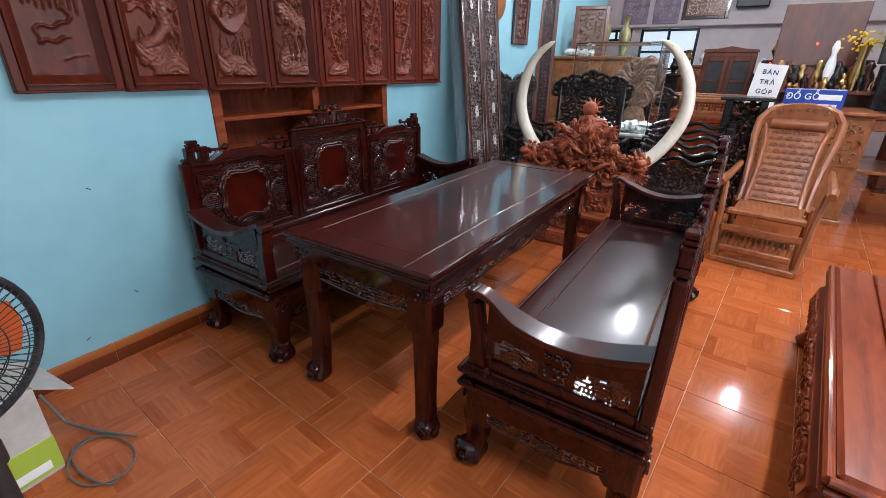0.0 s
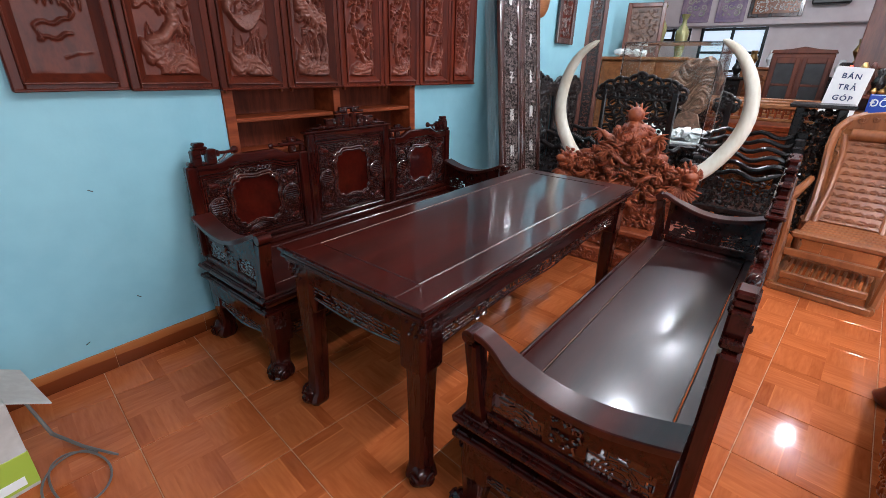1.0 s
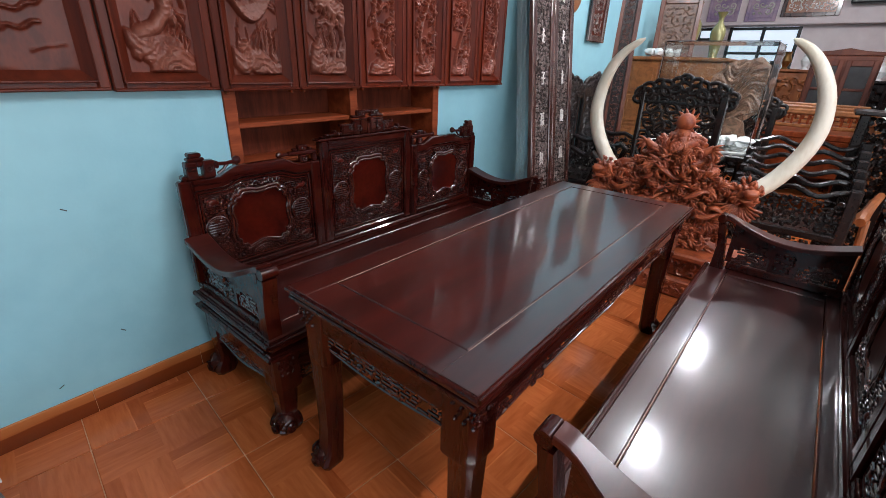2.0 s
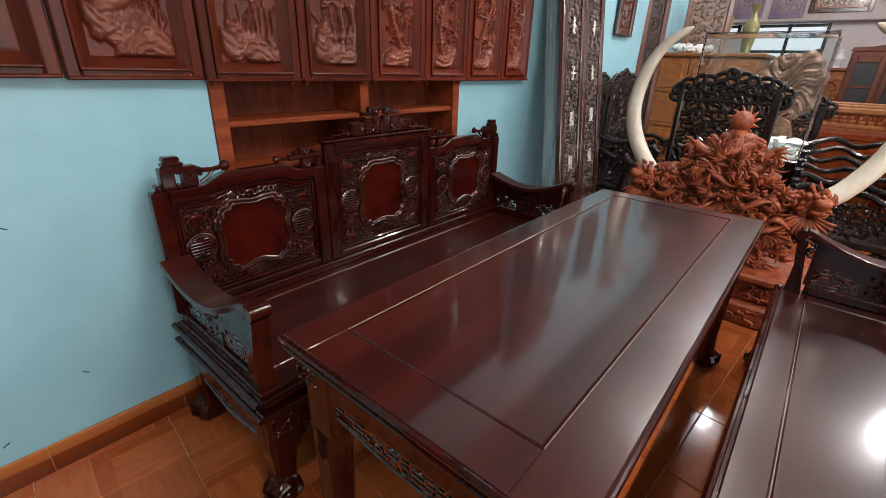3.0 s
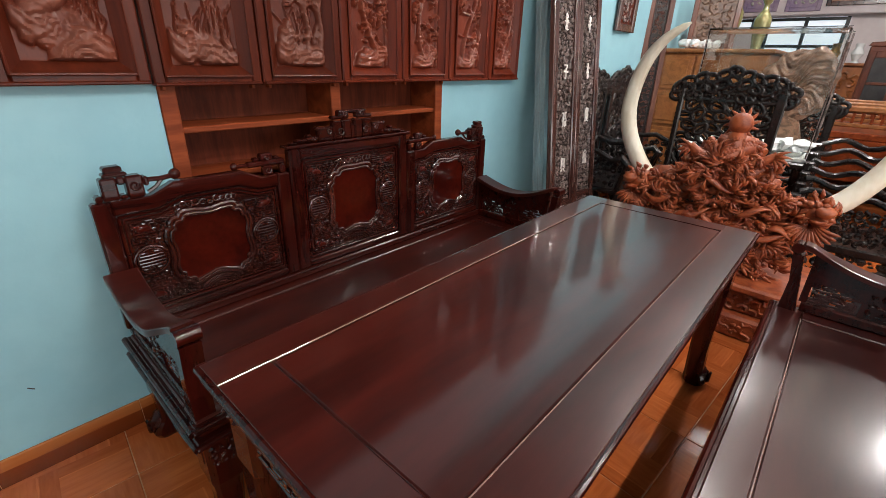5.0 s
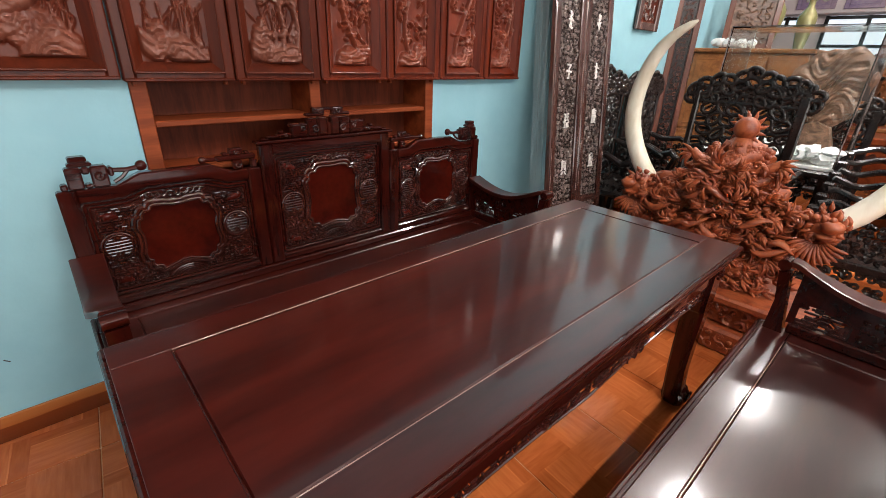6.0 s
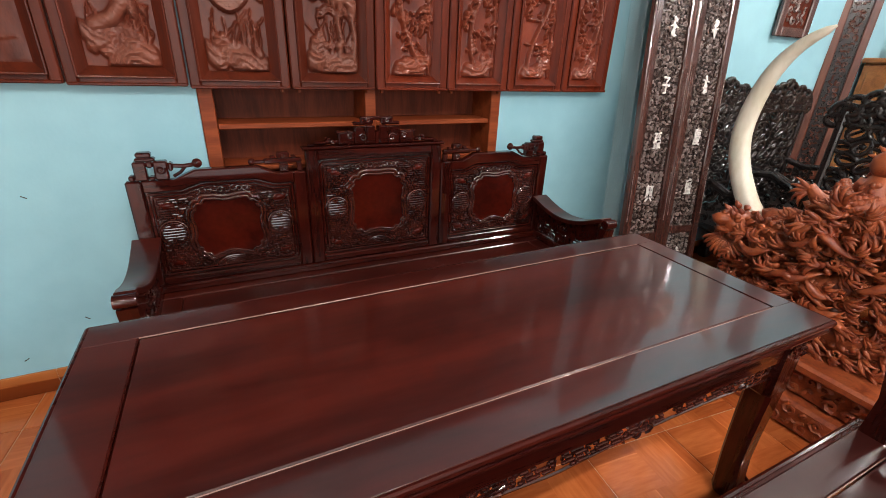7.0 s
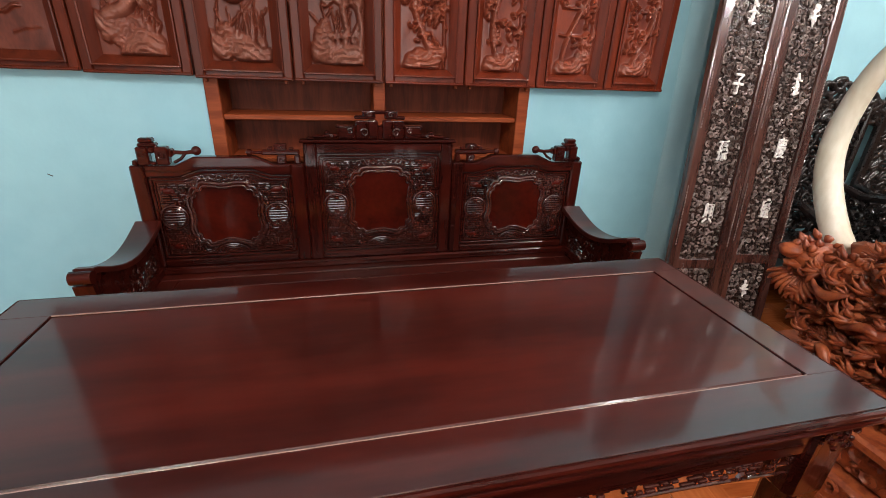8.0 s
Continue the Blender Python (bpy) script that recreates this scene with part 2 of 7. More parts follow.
def tile_material():
    """Glazed tile printed as basket-weave parquet, in the tile's own axes (0.4 m)."""
    m = mat("parquet_print_tile", (0.4, 0.15, 0.05), 0.14, 0, 0.0, specular=0.28)
    t = m.node_tree
    n, l = t.nodes, t.links
    p = n["Principled BSDF"]

    def math2(op, a, b=None, c=None):
        k = n.new("ShaderNodeMath")
        k.operation = op
        for i, v in enumerate((a, b, c)):
            if v is None:
                continue
            if isinstance(v, (int, float)):
                k.inputs[i].default_value = v
            else:
                l.new(v, k.inputs[i])
        return k.outputs[0]

    tc, sep, oi = n.new("ShaderNodeTexCoord"), n.new("ShaderNodeSeparateXYZ"), n.new("ShaderNodeObjectInfo")
    l.new(tc.outputs["Object"], sep.inputs[0])
    u, v = math2("MULTIPLY_ADD", sep.outputs[0], 5.0, 51.0), math2("MULTIPLY_ADD", sep.outputs[1], 5.0, 51.0)
    cu, cv = math2("FLOOR", u), math2("FLOOR", v)
    odd = math2("MODULO", math2("ADD", cu, cv), 2.0)
    fu, fv = math2("FRACT", u), math2("FRACT", v)
    along = math2("ADD", math2("MULTIPLY", fu, odd), math2("MULTIPLY", fv, math2("SUBTRACT", 1.0, odd)))
    across = math2("ADD", math2("MULTIPLY", fv, odd), math2("MULTIPLY", fu, math2("SUBTRACT", 1.0, odd)))
    # half of the blocks are printed the other way round
    block, wn3 = n.new("ShaderNodeCombineXYZ"), n.new("ShaderNodeTexWhiteNoise")
    l.new(math2("ADD", cu, math2("MULTIPLY", oi.outputs["Random"], 17.0)), block.inputs[0])
    l.new(cv, block.inputs[1])
    l.new(block.outputs[0], wn3.inputs[0])
    flip = math2("GREATER_THAN", wn3.outputs[0], 0.5)
    across = math2("ADD", across, math2("MULTIPLY", flip, math2("MULTIPLY_ADD", across, -2.0, 1.0)))
    strip = math2("FLOOR", math2("MULTIPLY", across, 4.0))
    ident = n.new("ShaderNodeCombineXYZ")
    l.new(math2("ADD", cu, math2("MULTIPLY", oi.outputs["Random"], 11.0)), ident.inputs[0])
    l.new(cv, ident.inputs[1])
    l.new(strip, ident.inputs[2])
    wn2 = n.new("ShaderNodeTexWhiteNoise")
    l.new(ident.outputs[0], wn2.inputs[0])
    grain_in = n.new("ShaderNodeCombineXYZ")
    l.new(math2("MULTIPLY_ADD", along, 1.4, math2("MULTIPLY", wn2.outputs[0], 40.0)), grain_in.inputs[0])
    l.new(math2("MULTIPLY", across, 9.0), grain_in.inputs[1])
    l.new(math2("MULTIPLY", oi.outputs["Random"], 20.0), grain_in.inputs[2])
    gn = n.new("ShaderNodeTexNoise")
    gn.inputs["Scale"].default_value, gn.inputs["Detail"].default_value = 1.6, 6
    l.new(grain_in.outputs[0], gn.inputs[0])
    ramp = n.new("ShaderNodeValToRGB")
    e = ramp.color_ramp.elements
    e[0].position, e[1].position = 0.12, 0.86
    e[0].color, e[1].color = (0.27, 0.046, 0.0105, 1), (0.58, 0.160, 0.047, 1)
    # the outer strip of each block is printed darker, with a pale vein beside it
    edge = math2("COMPARE", strip, 3.0, 0.1)
    vein = math2("MULTIPLY", math2("LESS_THAN", math2("ABSOLUTE", math2("SUBTRACT", across, math2("MULTIPLY_ADD", gn.outputs[0], 0.06, 0.70))), 0.012), math2("GREATER_THAN", wn2.outputs[0], 0.35))
    tone = math2("MULTIPLY_ADD", wn2.outputs[0], 0.17, math2("MULTIPLY_ADD", gn.outputs[0], 0.60, 0.19))
    tone = math2("ADD", math2("MULTIPLY_ADD", edge, -0.15, tone), math2("MULTIPLY", vein, 0.22))
    l.new(tone, ramp.inputs[0])
    l.new(ramp.outputs[0], p.inputs["Base Color"])
    rn, rr = n.new("ShaderNodeTexNoise"), n.new("ShaderNodeMapRange")
    rn.inputs["Scale"].default_value = 6
    l.new(tc.outputs["Object"], rn.inputs[0])
    rr.inputs["To Min"].default_value, rr.inputs["To Max"].default_value = 0.05, 0.11
    l.new(rn.outputs[0], rr.inputs[0])
    l.new(rr.outputs[0], p.inputs["Roughness"])
    return m


M_TILE = tile_material()


# ---- mesh building ----
class Build:
    def __init__(self):
        self.v, self.f, self.m = [], [], Matrix()

    def add(self, verts, faces):
        k = len(self.v)
        self.v += [tuple(self.m @ Vector(p)) for p in verts]
        self.f += [tuple(k + i for i in f) for f in faces]
        return self

    def box(self, x0, x1, y0, y1, z0, z1, ch=0.004):
        """A box with chamfered edges."""
        lo, hi = (x0, y0, z0), (x1, y1, z1)
        ch = min(ch, *[(hi[i] - lo[i]) * 0.45 for i in range(3)])
        verts, index = [], {}
        for i in (0, 1):
            for j in (0, 1):
                for k in (0, 1):
                    s = (i, j, k)
                    for a in range(3):
                        p = [(hi[b] - ch if s[b] else lo[b] + ch) if b != a else (hi[b] if s[b] else lo[b]) for b in range(3)]
                        index[s, a] = len(verts)
                        verts.append(p)
        faces = []
        for a in range(3):
            b, c = (a + 1) % 3, (a + 2) % 3
            for side in (0, 1):
                ring = []
                for sb, sc in ((0, 0), (1, 0), (1, 1), (0, 1)):
                    s = [0, 0, 0]
                    s[a], s[b], s[c] = side, sb, sc
                    ring.append(index[tuple(s), a])
                faces.append(ring if side else ring[::-1])
            for sb in (0, 1):
                for sc in (0, 1):
                    s0, s1 = [0, 0, 0], [0, 0, 0]
                    s0[b], s0[c], s1[b], s1[c], s1[a] = sb, sc, sb, sc, 1
                    q = [index[tuple(s0), b], index[tuple(s1), b], index[tuple(s1), c], index[tuple(s0), c]]
                    faces.append(q[::-1] if sb == sc else q)
        for i in (0, 1):
            for j in (0, 1):
                for k in (0, 1):
                    t = [index[(i, j, k), a] for a in range(3)]
                    faces.append(t if (i + j + k) % 2 else t[::-1])
        return self.add(verts, faces)

    def prism(self, poly, y0, y1, ch=0.0):
        """An outline in x, z drawn out in y; ch: a chamfer round the front edge (y0)."""
        n = len(poly)
        area = sum(poly[i][0] * poly[(i + 1) % n][1] - poly[(i + 1) % n][0] * poly[i][1] for i in range(n))
        if area < 0:
            poly = poly[::-1]
        if ch:
            inner = []
            for i in range(n):
                a, p, b = Vector(poly[i - 1]), Vector(poly[i]), Vector(poly[(i + 1) % n])
                d1, d2 = (p - a).normalized(), (b - p).normalized()
                nrm = Vector((-d1.y - d2.y, d1.x + d2.x))
                nrm = nrm.normalized() if nrm.length > 1e-6 else Vector((-d1.y, d1.x))
                inner.append(p + nrm * ch)
            verts = [(p[0], y0, p[1]) for p in inner] + [(p[0], y0 + ch, p[1]) for p in poly] + [(p[0], y1, p[1]) for p in poly]
            faces = [tuple(range(n)), tuple(range(3 * n - 1, 2 * n - 1, -1))]
            for k in (0, n):
                faces += [(k + i, k + n + i, k + n + (i + 1) % n, k + (i + 1) % n) for i in range(n)]
        else:
            verts = [(p[0], y0, p[1]) for p in poly] + [(p[0], y1, p[1]) for p in poly]
            faces = [tuple(range(n)), tuple(range(2 * n - 1, n - 1, -1))]
            faces += [(i, n + i, n + (i + 1) % n, (i + 1) % n) for i in range(n)]
        return self.add(verts, faces)

    def tube(self, pts, r, n=6, closed=False, flat=1.0, up=None):
        """A tube along points; r: one radius or one a point; flat scales it across `up`."""
        pts = [Vector(p) for p in pts]
        k = len(pts)
        rs = r if isinstance(r, (list, tuple)) else [r] * k
        verts, faces = [], []
        side = None
        for i, p in enumerate(pts):
            if closed:
                d = pts[(i + 1) % k] - pts[i - 1]
            else:
                d = pts[min(i + 1, k - 1)] - pts[max(i - 1, 0)]
            d = d.normalized() if d.length > 1e-9 else Vector((0, 0, 1))
            if up is not None:
                side = d.cross(Vector(up))
            elif side is None:
                side = d.orthogonal()
            side = side - d * side.dot(d)
            side = side.normalized() if side.length > 1e-6 else d.orthogonal().normalized()
            other = d.cross(side)
            for j in range(n):
                a = 2 * math.pi * (j + 0.5) / n
                verts.append(p + side * (math.cos(a) * rs[i]) + other * (math.sin(a) * rs[i] * flat))
        for i in range(k if closed else k - 1):
            i2 = (i + 1) % k
            faces += [(i * n + j, i * n + (j + 1) % n, i2 * n + (j + 1) % n, i2 * n + j) for j in range(n)]
        if not closed:
            faces += [tuple(range(n - 1, -1, -1)), tuple(range((k - 1) * n, k * n))]
        return self.add(verts, faces)

    def blob(self, c, r, n=8, k=5, rough=0.0, seed=0):
        """An ellipsoid, r: three radii, with an uneven surface."""
        rng = random.Random(seed)
        verts = [(c[0], c[1], c[2] - r[2])]
        for i in range(1, k):
            a = math.pi * i / k
            for j in range(n):
                b = 2 * math.pi * (j + 0.5 * (i % 2)) / n
                s = 1 + rng.uniform(-rough, rough)
                verts.append((c[0] + r[0] * s * math.sin(a) * math.cos(b), c[1] + r[1] * s * math.sin(a) * math.sin(b), c[2] - r[2] * s * math.cos(a)))
        verts.append((c[0], c[1], c[2] + r[2]))
        faces = [(0, 1 + (j + 1) % n, 1 + j) for j in range(n)]
        for i in range(k - 2):
            o = 1 + i * n
            faces += [(o + j, o + (j + 1) % n, o + n + (j + 1) % n, o + n + j) for j in range(n)]
        o, top = 1 + (k - 2) * n, len(verts) - 1
        faces += [(o + j, o + (j + 1) % n, top) for j in range(n)]
        return self.add(verts, faces)

    def lathe(self, prof, n=20, c=(0, 0, 0)):
        """Rings of (radius, z) round the z axis at c."""
        verts = [(c[0] + r * math.cos(2 * math.pi * j / n), c[1] + r * math.sin(2 * math.pi * j / n), c[2] + z) for r, z in prof for j in range(n)]
        faces = [(i * n + j, i * n + (j + 1) % n, (i + 1) * n + (j + 1) % n, (i + 1) * n + j) for i in range(len(prof) - 1) for j in range(n)]
        faces += [tuple(range(n - 1, -1, -1)), tuple(range((len(prof) - 1) * n, len(prof) * n))]
        return self.add(verts, faces)

    def loft(self, sections):
        """Closed rings of equal length joined one to the next, with end caps."""
        n = len(sections[0])
        verts = [p for s in sections for p in s]
        faces = [(i * n + j, i * n + (j + 1) % n, (i + 1) * n + (j + 1) % n, (i + 1) * n + j) for i in range(len(sections) - 1) for j in range(n)]
        faces += [tuple(range(n - 1, -1, -1)), tuple(range((len(sections) - 1) * n, len(sections) * n))]
        return self.add(verts, faces)

    def relief(self, x0, x1, z0, z1, y, h, thick=0.006):
        """A height field h[row z][column x] standing towards -y, in front of y."""
        nz, nx = h.shape
        xs, zs = np.linspace(x0, x1, nx), np.linspace(z0, z1, nz)
        verts = [(xs[i], y - h[j, i], zs[j]) for j in range(nz) for i in range(nx)]
        faces = [(j * nx + i, j * nx + i + 1, (j + 1) * nx + i + 1, (j + 1) * nx + i) for j in range(nz - 1) for i in range(nx - 1)]
        return self.add(verts, faces)


def mesh_of(name, b, material, angle=32):
    me = bpy.data.meshes.new(name)
    me.from_pydata(b.v, [], b.f)
    me.materials.append(material)
    me.shade_smooth()
    me.set_sharp_from_angle(angle=radians(angle))
    me.update()
    return me


FINE = ("relief_ornament", "scroll_line", "bead_inlay", "scroll_inlay", "carved_band", "skirt", "arm_fretwork", "back_carving", "crest_carving", "arm_carving", "apron_carving", "carving_field", "wire_guard")


SOFT = ("back_carving", "crest_carving", "arm_carving", "carved_band", "scroll_inlay", "carving_field", "apron_carving")


def part(name, b, material, parent, label=""):
    ob = new(name, mesh_of(name, b, material, 78 if name in SOFT else 32))
    ob.parent = parent
    return tagged(ob, label, kind="stuff" if name in FINE else "")


def thing(name, m, label, category, group="", kind=""):
    ob = new(name)
    ob.empty_display_size = 0.1
    ob.matrix_world = m
    return tagged(ob, label, category, group, kind)


def solid(name, b, material, m, label, category, group="", kind="", angle=32):
    ob = new(name, mesh_of(name, b, material, angle))
    ob.matrix_world = m
    return tagged(ob, label, category, group, kind)


def spiral(cx, cz, y, r, turns=1.5, start=0.0, turn=1, steps=14):
    out = []
    for i in range(steps + 1):
        f = i / steps
        a = start + turn * 2 * math.pi * turns * f
        rr = r * (1 - 0.85 * f)
        out.append((cx + rr * math.cos(a), y, cz + rr * math.sin(a)))
    return out


def vines(b, x0, x1, z0, z1, y, step, r, seed, depth=0.008, leaf=True):
    """Openwork of curls, S-scrolls and leaves that fills a field in x, z."""
    rng = random.Random(seed)
    nx, nz = max(1, round((x1 - x0) / step)), max(1, round((z1 - z0) / step))
    sx, sz = (x1 - x0) / nx, (z1 - z0) / nz
    for i in range(nx):
        for j in range(nz):
            cx, cz = x0 + sx * (i + 0.5 + rng.uniform(-0.15, 0.15)), z0 + sz * (j + 0.5 + rng.uniform(-0.15, 0.15))
            yy = y + rng.uniform(-depth, depth) * 0.5
            k = rng.random()
            rad = min(sx, sz) * rng.uniform(0.42, 0.6)
            if k < 0.5:
                b.tube(spiral(cx, cz, yy, rad, rng.uniform(0.9, 1.5), rng.uniform(0, 6.3), rng.choice((-1, 1)), 9), [r * (1.15 - 0.06 * q) for q in range(10)], 4)
            elif k < 0.75 or not leaf:
                a = rng.uniform(0, 6.3)
                pts = [(cx + rad * (t * math.cos(a) - 0.5 * math.sin(3 * t) * math.sin(a)), yy, cz + rad * (t * math.sin(a) + 0.5 * math.sin(3 * t) * math.cos(a))) for t in (-1.1, -0.6, -0.1, 0.4, 0.8, 1.1)]
                b.tube(pts, [r * 0.7, r, r * 1.1, r, r * 0.8, r * 0.4], 4)
            else:
                for q in range(3):
                    a = rng.uniform(0, 6.3)
                    b.blob((cx + rad * 0.5 * math.cos(a), yy, cz + rad * 0.5 * math.sin(a)), (rad * 0.45, r * 0.9, rad * 0.3), 6, 4, 0.2, rng.random())


def leaf_rings(b, x0, x1, z0, z1, y, step, r, seed):
    """Pierced carving of touching leaf-shaped loops with a vein in each."""
    rng = random.Random(seed)
    nx, nz = max(1, round((x1 - x0) / step)), max(1, round((z1 - z0) / step))
    sx, sz = (x1 - x0) / nx, (z1 - z0) / nz
    for i in range(nx):
        for j in range(nz):
            cx = x0 + sx * (i + 0.5 + (0.25 if j % 2 else -0.25)) + rng.uniform(-0.1, 0.1) * sx
            cz = z0 + sz * (j + 0.5) + rng.uniform(-0.15, 0.15) * sz
            a, la, lb = rng.uniform(-0.9, 0.9) + (1.57 if rng.random() < 0.4 else 0), step * rng.uniform(0.58, 0.74), step * rng.uniform(0.34, 0.46)
            yy = y + rng.uniform(-0.006, 0.006)
            ca, sa = math.cos(a), math.sin(a)
            ring = []
            for q in range(11):
                t = 2 * math.pi * q / 11
                u, v = la * math.cos(t), lb * math.sin(t) * (1 + 0.25 * math.cos(t))
                ring.append((cx + u * ca - v * sa, yy, cz + u * sa + v * ca))
            b.tube(ring, r, 5, True, up=(0, 1, 0))
            if rng.random() < 0.5:
                b.tube([(cx - la * 0.8 * ca, yy, cz - la * 0.8 * sa), (cx, yy - r * 0.6, cz + 0.004), (cx + la * 0.8 * ca, yy, cz + la * 0.8 * sa)], r * 0.6, 4)
            else:
                b.blob((cx, yy, cz), (la * 0.4, r * 0.9, lb * 0.5), 6, 4, 0.2, q)


def fret(b, x0, x1, z0, z1, y, unit, r, seed):
    """Key-pattern fretwork: stacked short bars with uprights, as in carved Chinese panels."""
    rng = random.Random(seed)
    z = z0 + unit * 0.5
    row = 0
    while z < z1 - unit * 0.2:
        x = x0 + (unit if row % 2 else 0)
        while x < x1 - unit * 0.5:
            w = unit * rng.choice((1.5, 2, 3, 3))
            xe = min(x + w, x1)
            if rng.random() < 0.85:
                b.box(x, xe - unit * 0.35, y - r, y + r, z - r, z + r, r * 0.5)
            if rng.random() < 0.5:
                b.box(xe - unit * 0.5 - r, xe - unit * 0.5 + r, y - r, y + r, z - r, min(z + unit, z1), r * 0.5)
            x = xe
        z += unit
        row += 1

# ---- room ----
def wall_piece(name, x0, x1, y0, y1, z0, z1, material, label):
    return solid(name, Build().box(x0, x1, y0, y1, z0, z1, 0.002), material, Matrix(), label, "wall", kind="structure")


X0, X1, Y0 = -4.0, 9.4, -7.7
# the turquoise wall, with a niche for the shelf
NX0, NX1, NZ0, NZ1 = 0.02, 1.405, 0.62, 1.95
wall_piece("wall_north", X0, NX0, 0.0, 0.24, 0, CEIL, M_WALL, "turquoise painted plaster wall with a few scuffs")
XN, Y1 = 7.15, 2.4
wall_piece("wall_north_d", XN - 0.24, XN, 0.241, Y1, 0, CEIL, M_WHITEWALL, "pinkish white wall where the showroom widens")
wall_piece("wall_north_e", XN - 0.24, X1 + 0.2, Y1 + 0.001, Y1 + 0.2, 0, CEIL, M_WHITEWALL, "pinkish white wall of the wider back part")
wall_piece("wall_north_a", NX1, XN, 0.0, 0.24, 0, CEIL, M_WALL, "turquoise painted plaster wall behind black chairs")
wall_piece("wall_north_b", NX0, NX1, 0.0, 0.24, 0, NZ0, M_WALL, "turquoise painted wall below the shelf niche")
wall_piece("wall_north_c", NX0, NX1, 0.0, 0.24, NZ1, CEIL, M_WALL, "turquoise painted wall above the shelf niche")
wall_piece("wall_east", X1, X1 + 0.2, Y0, Y1, 0, CEIL, M_WHITEWALL, "pinkish white far wall of the showroom")
# unseen walls close the room on the left and behind; the doorway is assumed
wall_piece("wall_west", X0 - 0.2, X0, -2.0, 0.24, 0, CEIL, M_WALL, "turquoise painted side wall")
wall_piece("wall_west_a", X0 - 0.2, X0, Y0, -4.4, 0, CEIL, M_WALL, "turquoise painted side wall beside an assumed doorway")
wall_piece("wall_west_b", X0 - 0.2, X0, -4.4, -2.0, 2.6, CEIL, M_WALL, "turquoise painted wall above an assumed doorway")
wall_piece("wall_south", X0, -2.2, Y0 - 0.2, Y0, 0, CEIL, M_WALL, "turquoise painted wall beside the open shop front")
wall_piece("wall_south_a", 2.2, X1, Y0 - 0.2, Y0, 0, CEIL, M_WALL, "turquoise painted wall beside the open shop front")
wall_piece("wall_south_b", -2.2, 2.2, Y0 - 0.2, Y0, 2.75, CEIL, M_WALL, "turquoise painted wall above the open shop front")
solid("ceiling", Build().box(X0 - 0.2, X1 + 0.2, Y0 - 0.2, 0.24, CEIL, CEIL + 0.12).box(XN - 0.24, X1 + 0.2, 0.2405, Y1 + 0.2, CEIL, CEIL + 0.12), M_CEIL, Matrix(), "white painted ceiling of the showroom", "ceiling", kind="structure")
floor = solid("floor", Build().box(X0 - 0.2, X1 + 0.2, Y0 - 3, 0.24, -0.15, -0.004).box(XN - 0.24, X1 + 0.2, 0.2405, Y1 + 0.2, -0.15, -0.004), M_GROUT, Matrix(), "glossy orange parquet-patterned tile floor", "floor", kind="structure")

# baseboard tiles, 0.4 m each
def two_tone():
    m = mat("baseboard_tile_print", (0.3, 0.1, 0.03), 0.22, 0, 0.2)
    t = m.node_tree
    tc, sp, rp, no, mx = (t.nodes.new(k) for k in ("ShaderNodeTexCoord", "ShaderNodeSeparateXYZ", "ShaderNodeValToRGB", "ShaderNodeTexNoise", "ShaderNodeMath"))
    mp = t.nodes.new("ShaderNodeMapping")
    mp.inputs["Scale"].default_value = (3, 3, 60)
    t.links.new(tc.outputs["Object"], mp.inputs[0])
    t.links.new(mp.outputs[0], no.inputs[0])
    no.inputs["Scale"].default_value, no.inputs["Detail"].default_value = 1.5, 5
    t.links.new(tc.outputs["Object"], sp.inputs[0])
    mx.operation, mx.inputs[1].default_value = "MULTIPLY_ADD", 0.028
    t.links.new(no.outputs[0], mx.inputs[0])
    t.links.new(sp.outputs[2], mx.inputs[2])
    e = rp.color_ramp.elements
    e[0].position, e[0].color = 0.0, (0.10, 0.018, 0.005, 1)
    e[1].position, e[1].color = 0.076, (0.17, 0.034, 0.008, 1)
    for pos, c in ((0.080, (0.34, 0.10, 0.027, 1)), (0.12, (0.42, 0.14, 0.042, 1))):
        e.new(pos).color = c
    t.links.new(mx.outputs[0], rp.inputs[0])
    t.links.new(rp.outputs[0], t.nodes["Principled BSDF"].inputs["Base Color"])
    return m


base_me = mesh_of("baseboard_tile", Build().box(-0.2042, 0.2042, -0.012, 0.0, 0.0, 0.104, 0.002), two_tone(), 30)
bb = tagged(new("baseboard"), "brown wood-print ceramic baseboard tiles along the wall", "baseboard", kind="structure")
for i in range(-8, 18):
    cx = -0.676 + 0.41 * i + 0.2
    o = new("baseboard_tile", base_me)
    o.parent, o.location = bb, (cx, 0, 0)

part("joint_filler", Build().box(X0, XN - 0.01, -0.008, -0.0005, 0.0, 0.101, 0.001), M_GROUT, bb)
# lamps; the fourth is an added, unseen one
for bx, by in BULBS:
    th = thing("ceiling_lamp", pose(bx, by, CEIL), "white round ceiling lamp with frosted globe", "ceiling lamp", "ceiling lamps")
    part("lamp_base", Build().lathe([(0.05, -0.001), (0.05, -0.03), (0.03, -0.045)], 16), M_WHITE, th)
    part("globe", Build().blob((0, 0, -0.085), (0.05, 0.05, 0.05), 16, 10), M_BULB, th)

def tube_fixture(m, label):
    th = thing("fluorescent_lamp", m, label, "lamp", "fluorescent lamps")
    part("housing", Build().box(-0.63, 0.63, -0.02, 0.02, -0.03, 0.0, 0.004), M_WHITE, th)
    for s in (-1, 1):
        part("socket", Build().box(s * 0.62 - 0.012, s * 0.62 + 0.012, -0.012, 0.012, -0.065, -0.031, 0.003), M_WHITE, th)
    b = Build().tube([(-0.605, 0, -0.05), (0, 0, -0.05), (0.605, 0, -0.05)], 0.013, 10)
    part("tube", b, M_BULB, th, "glowing white glass tube")


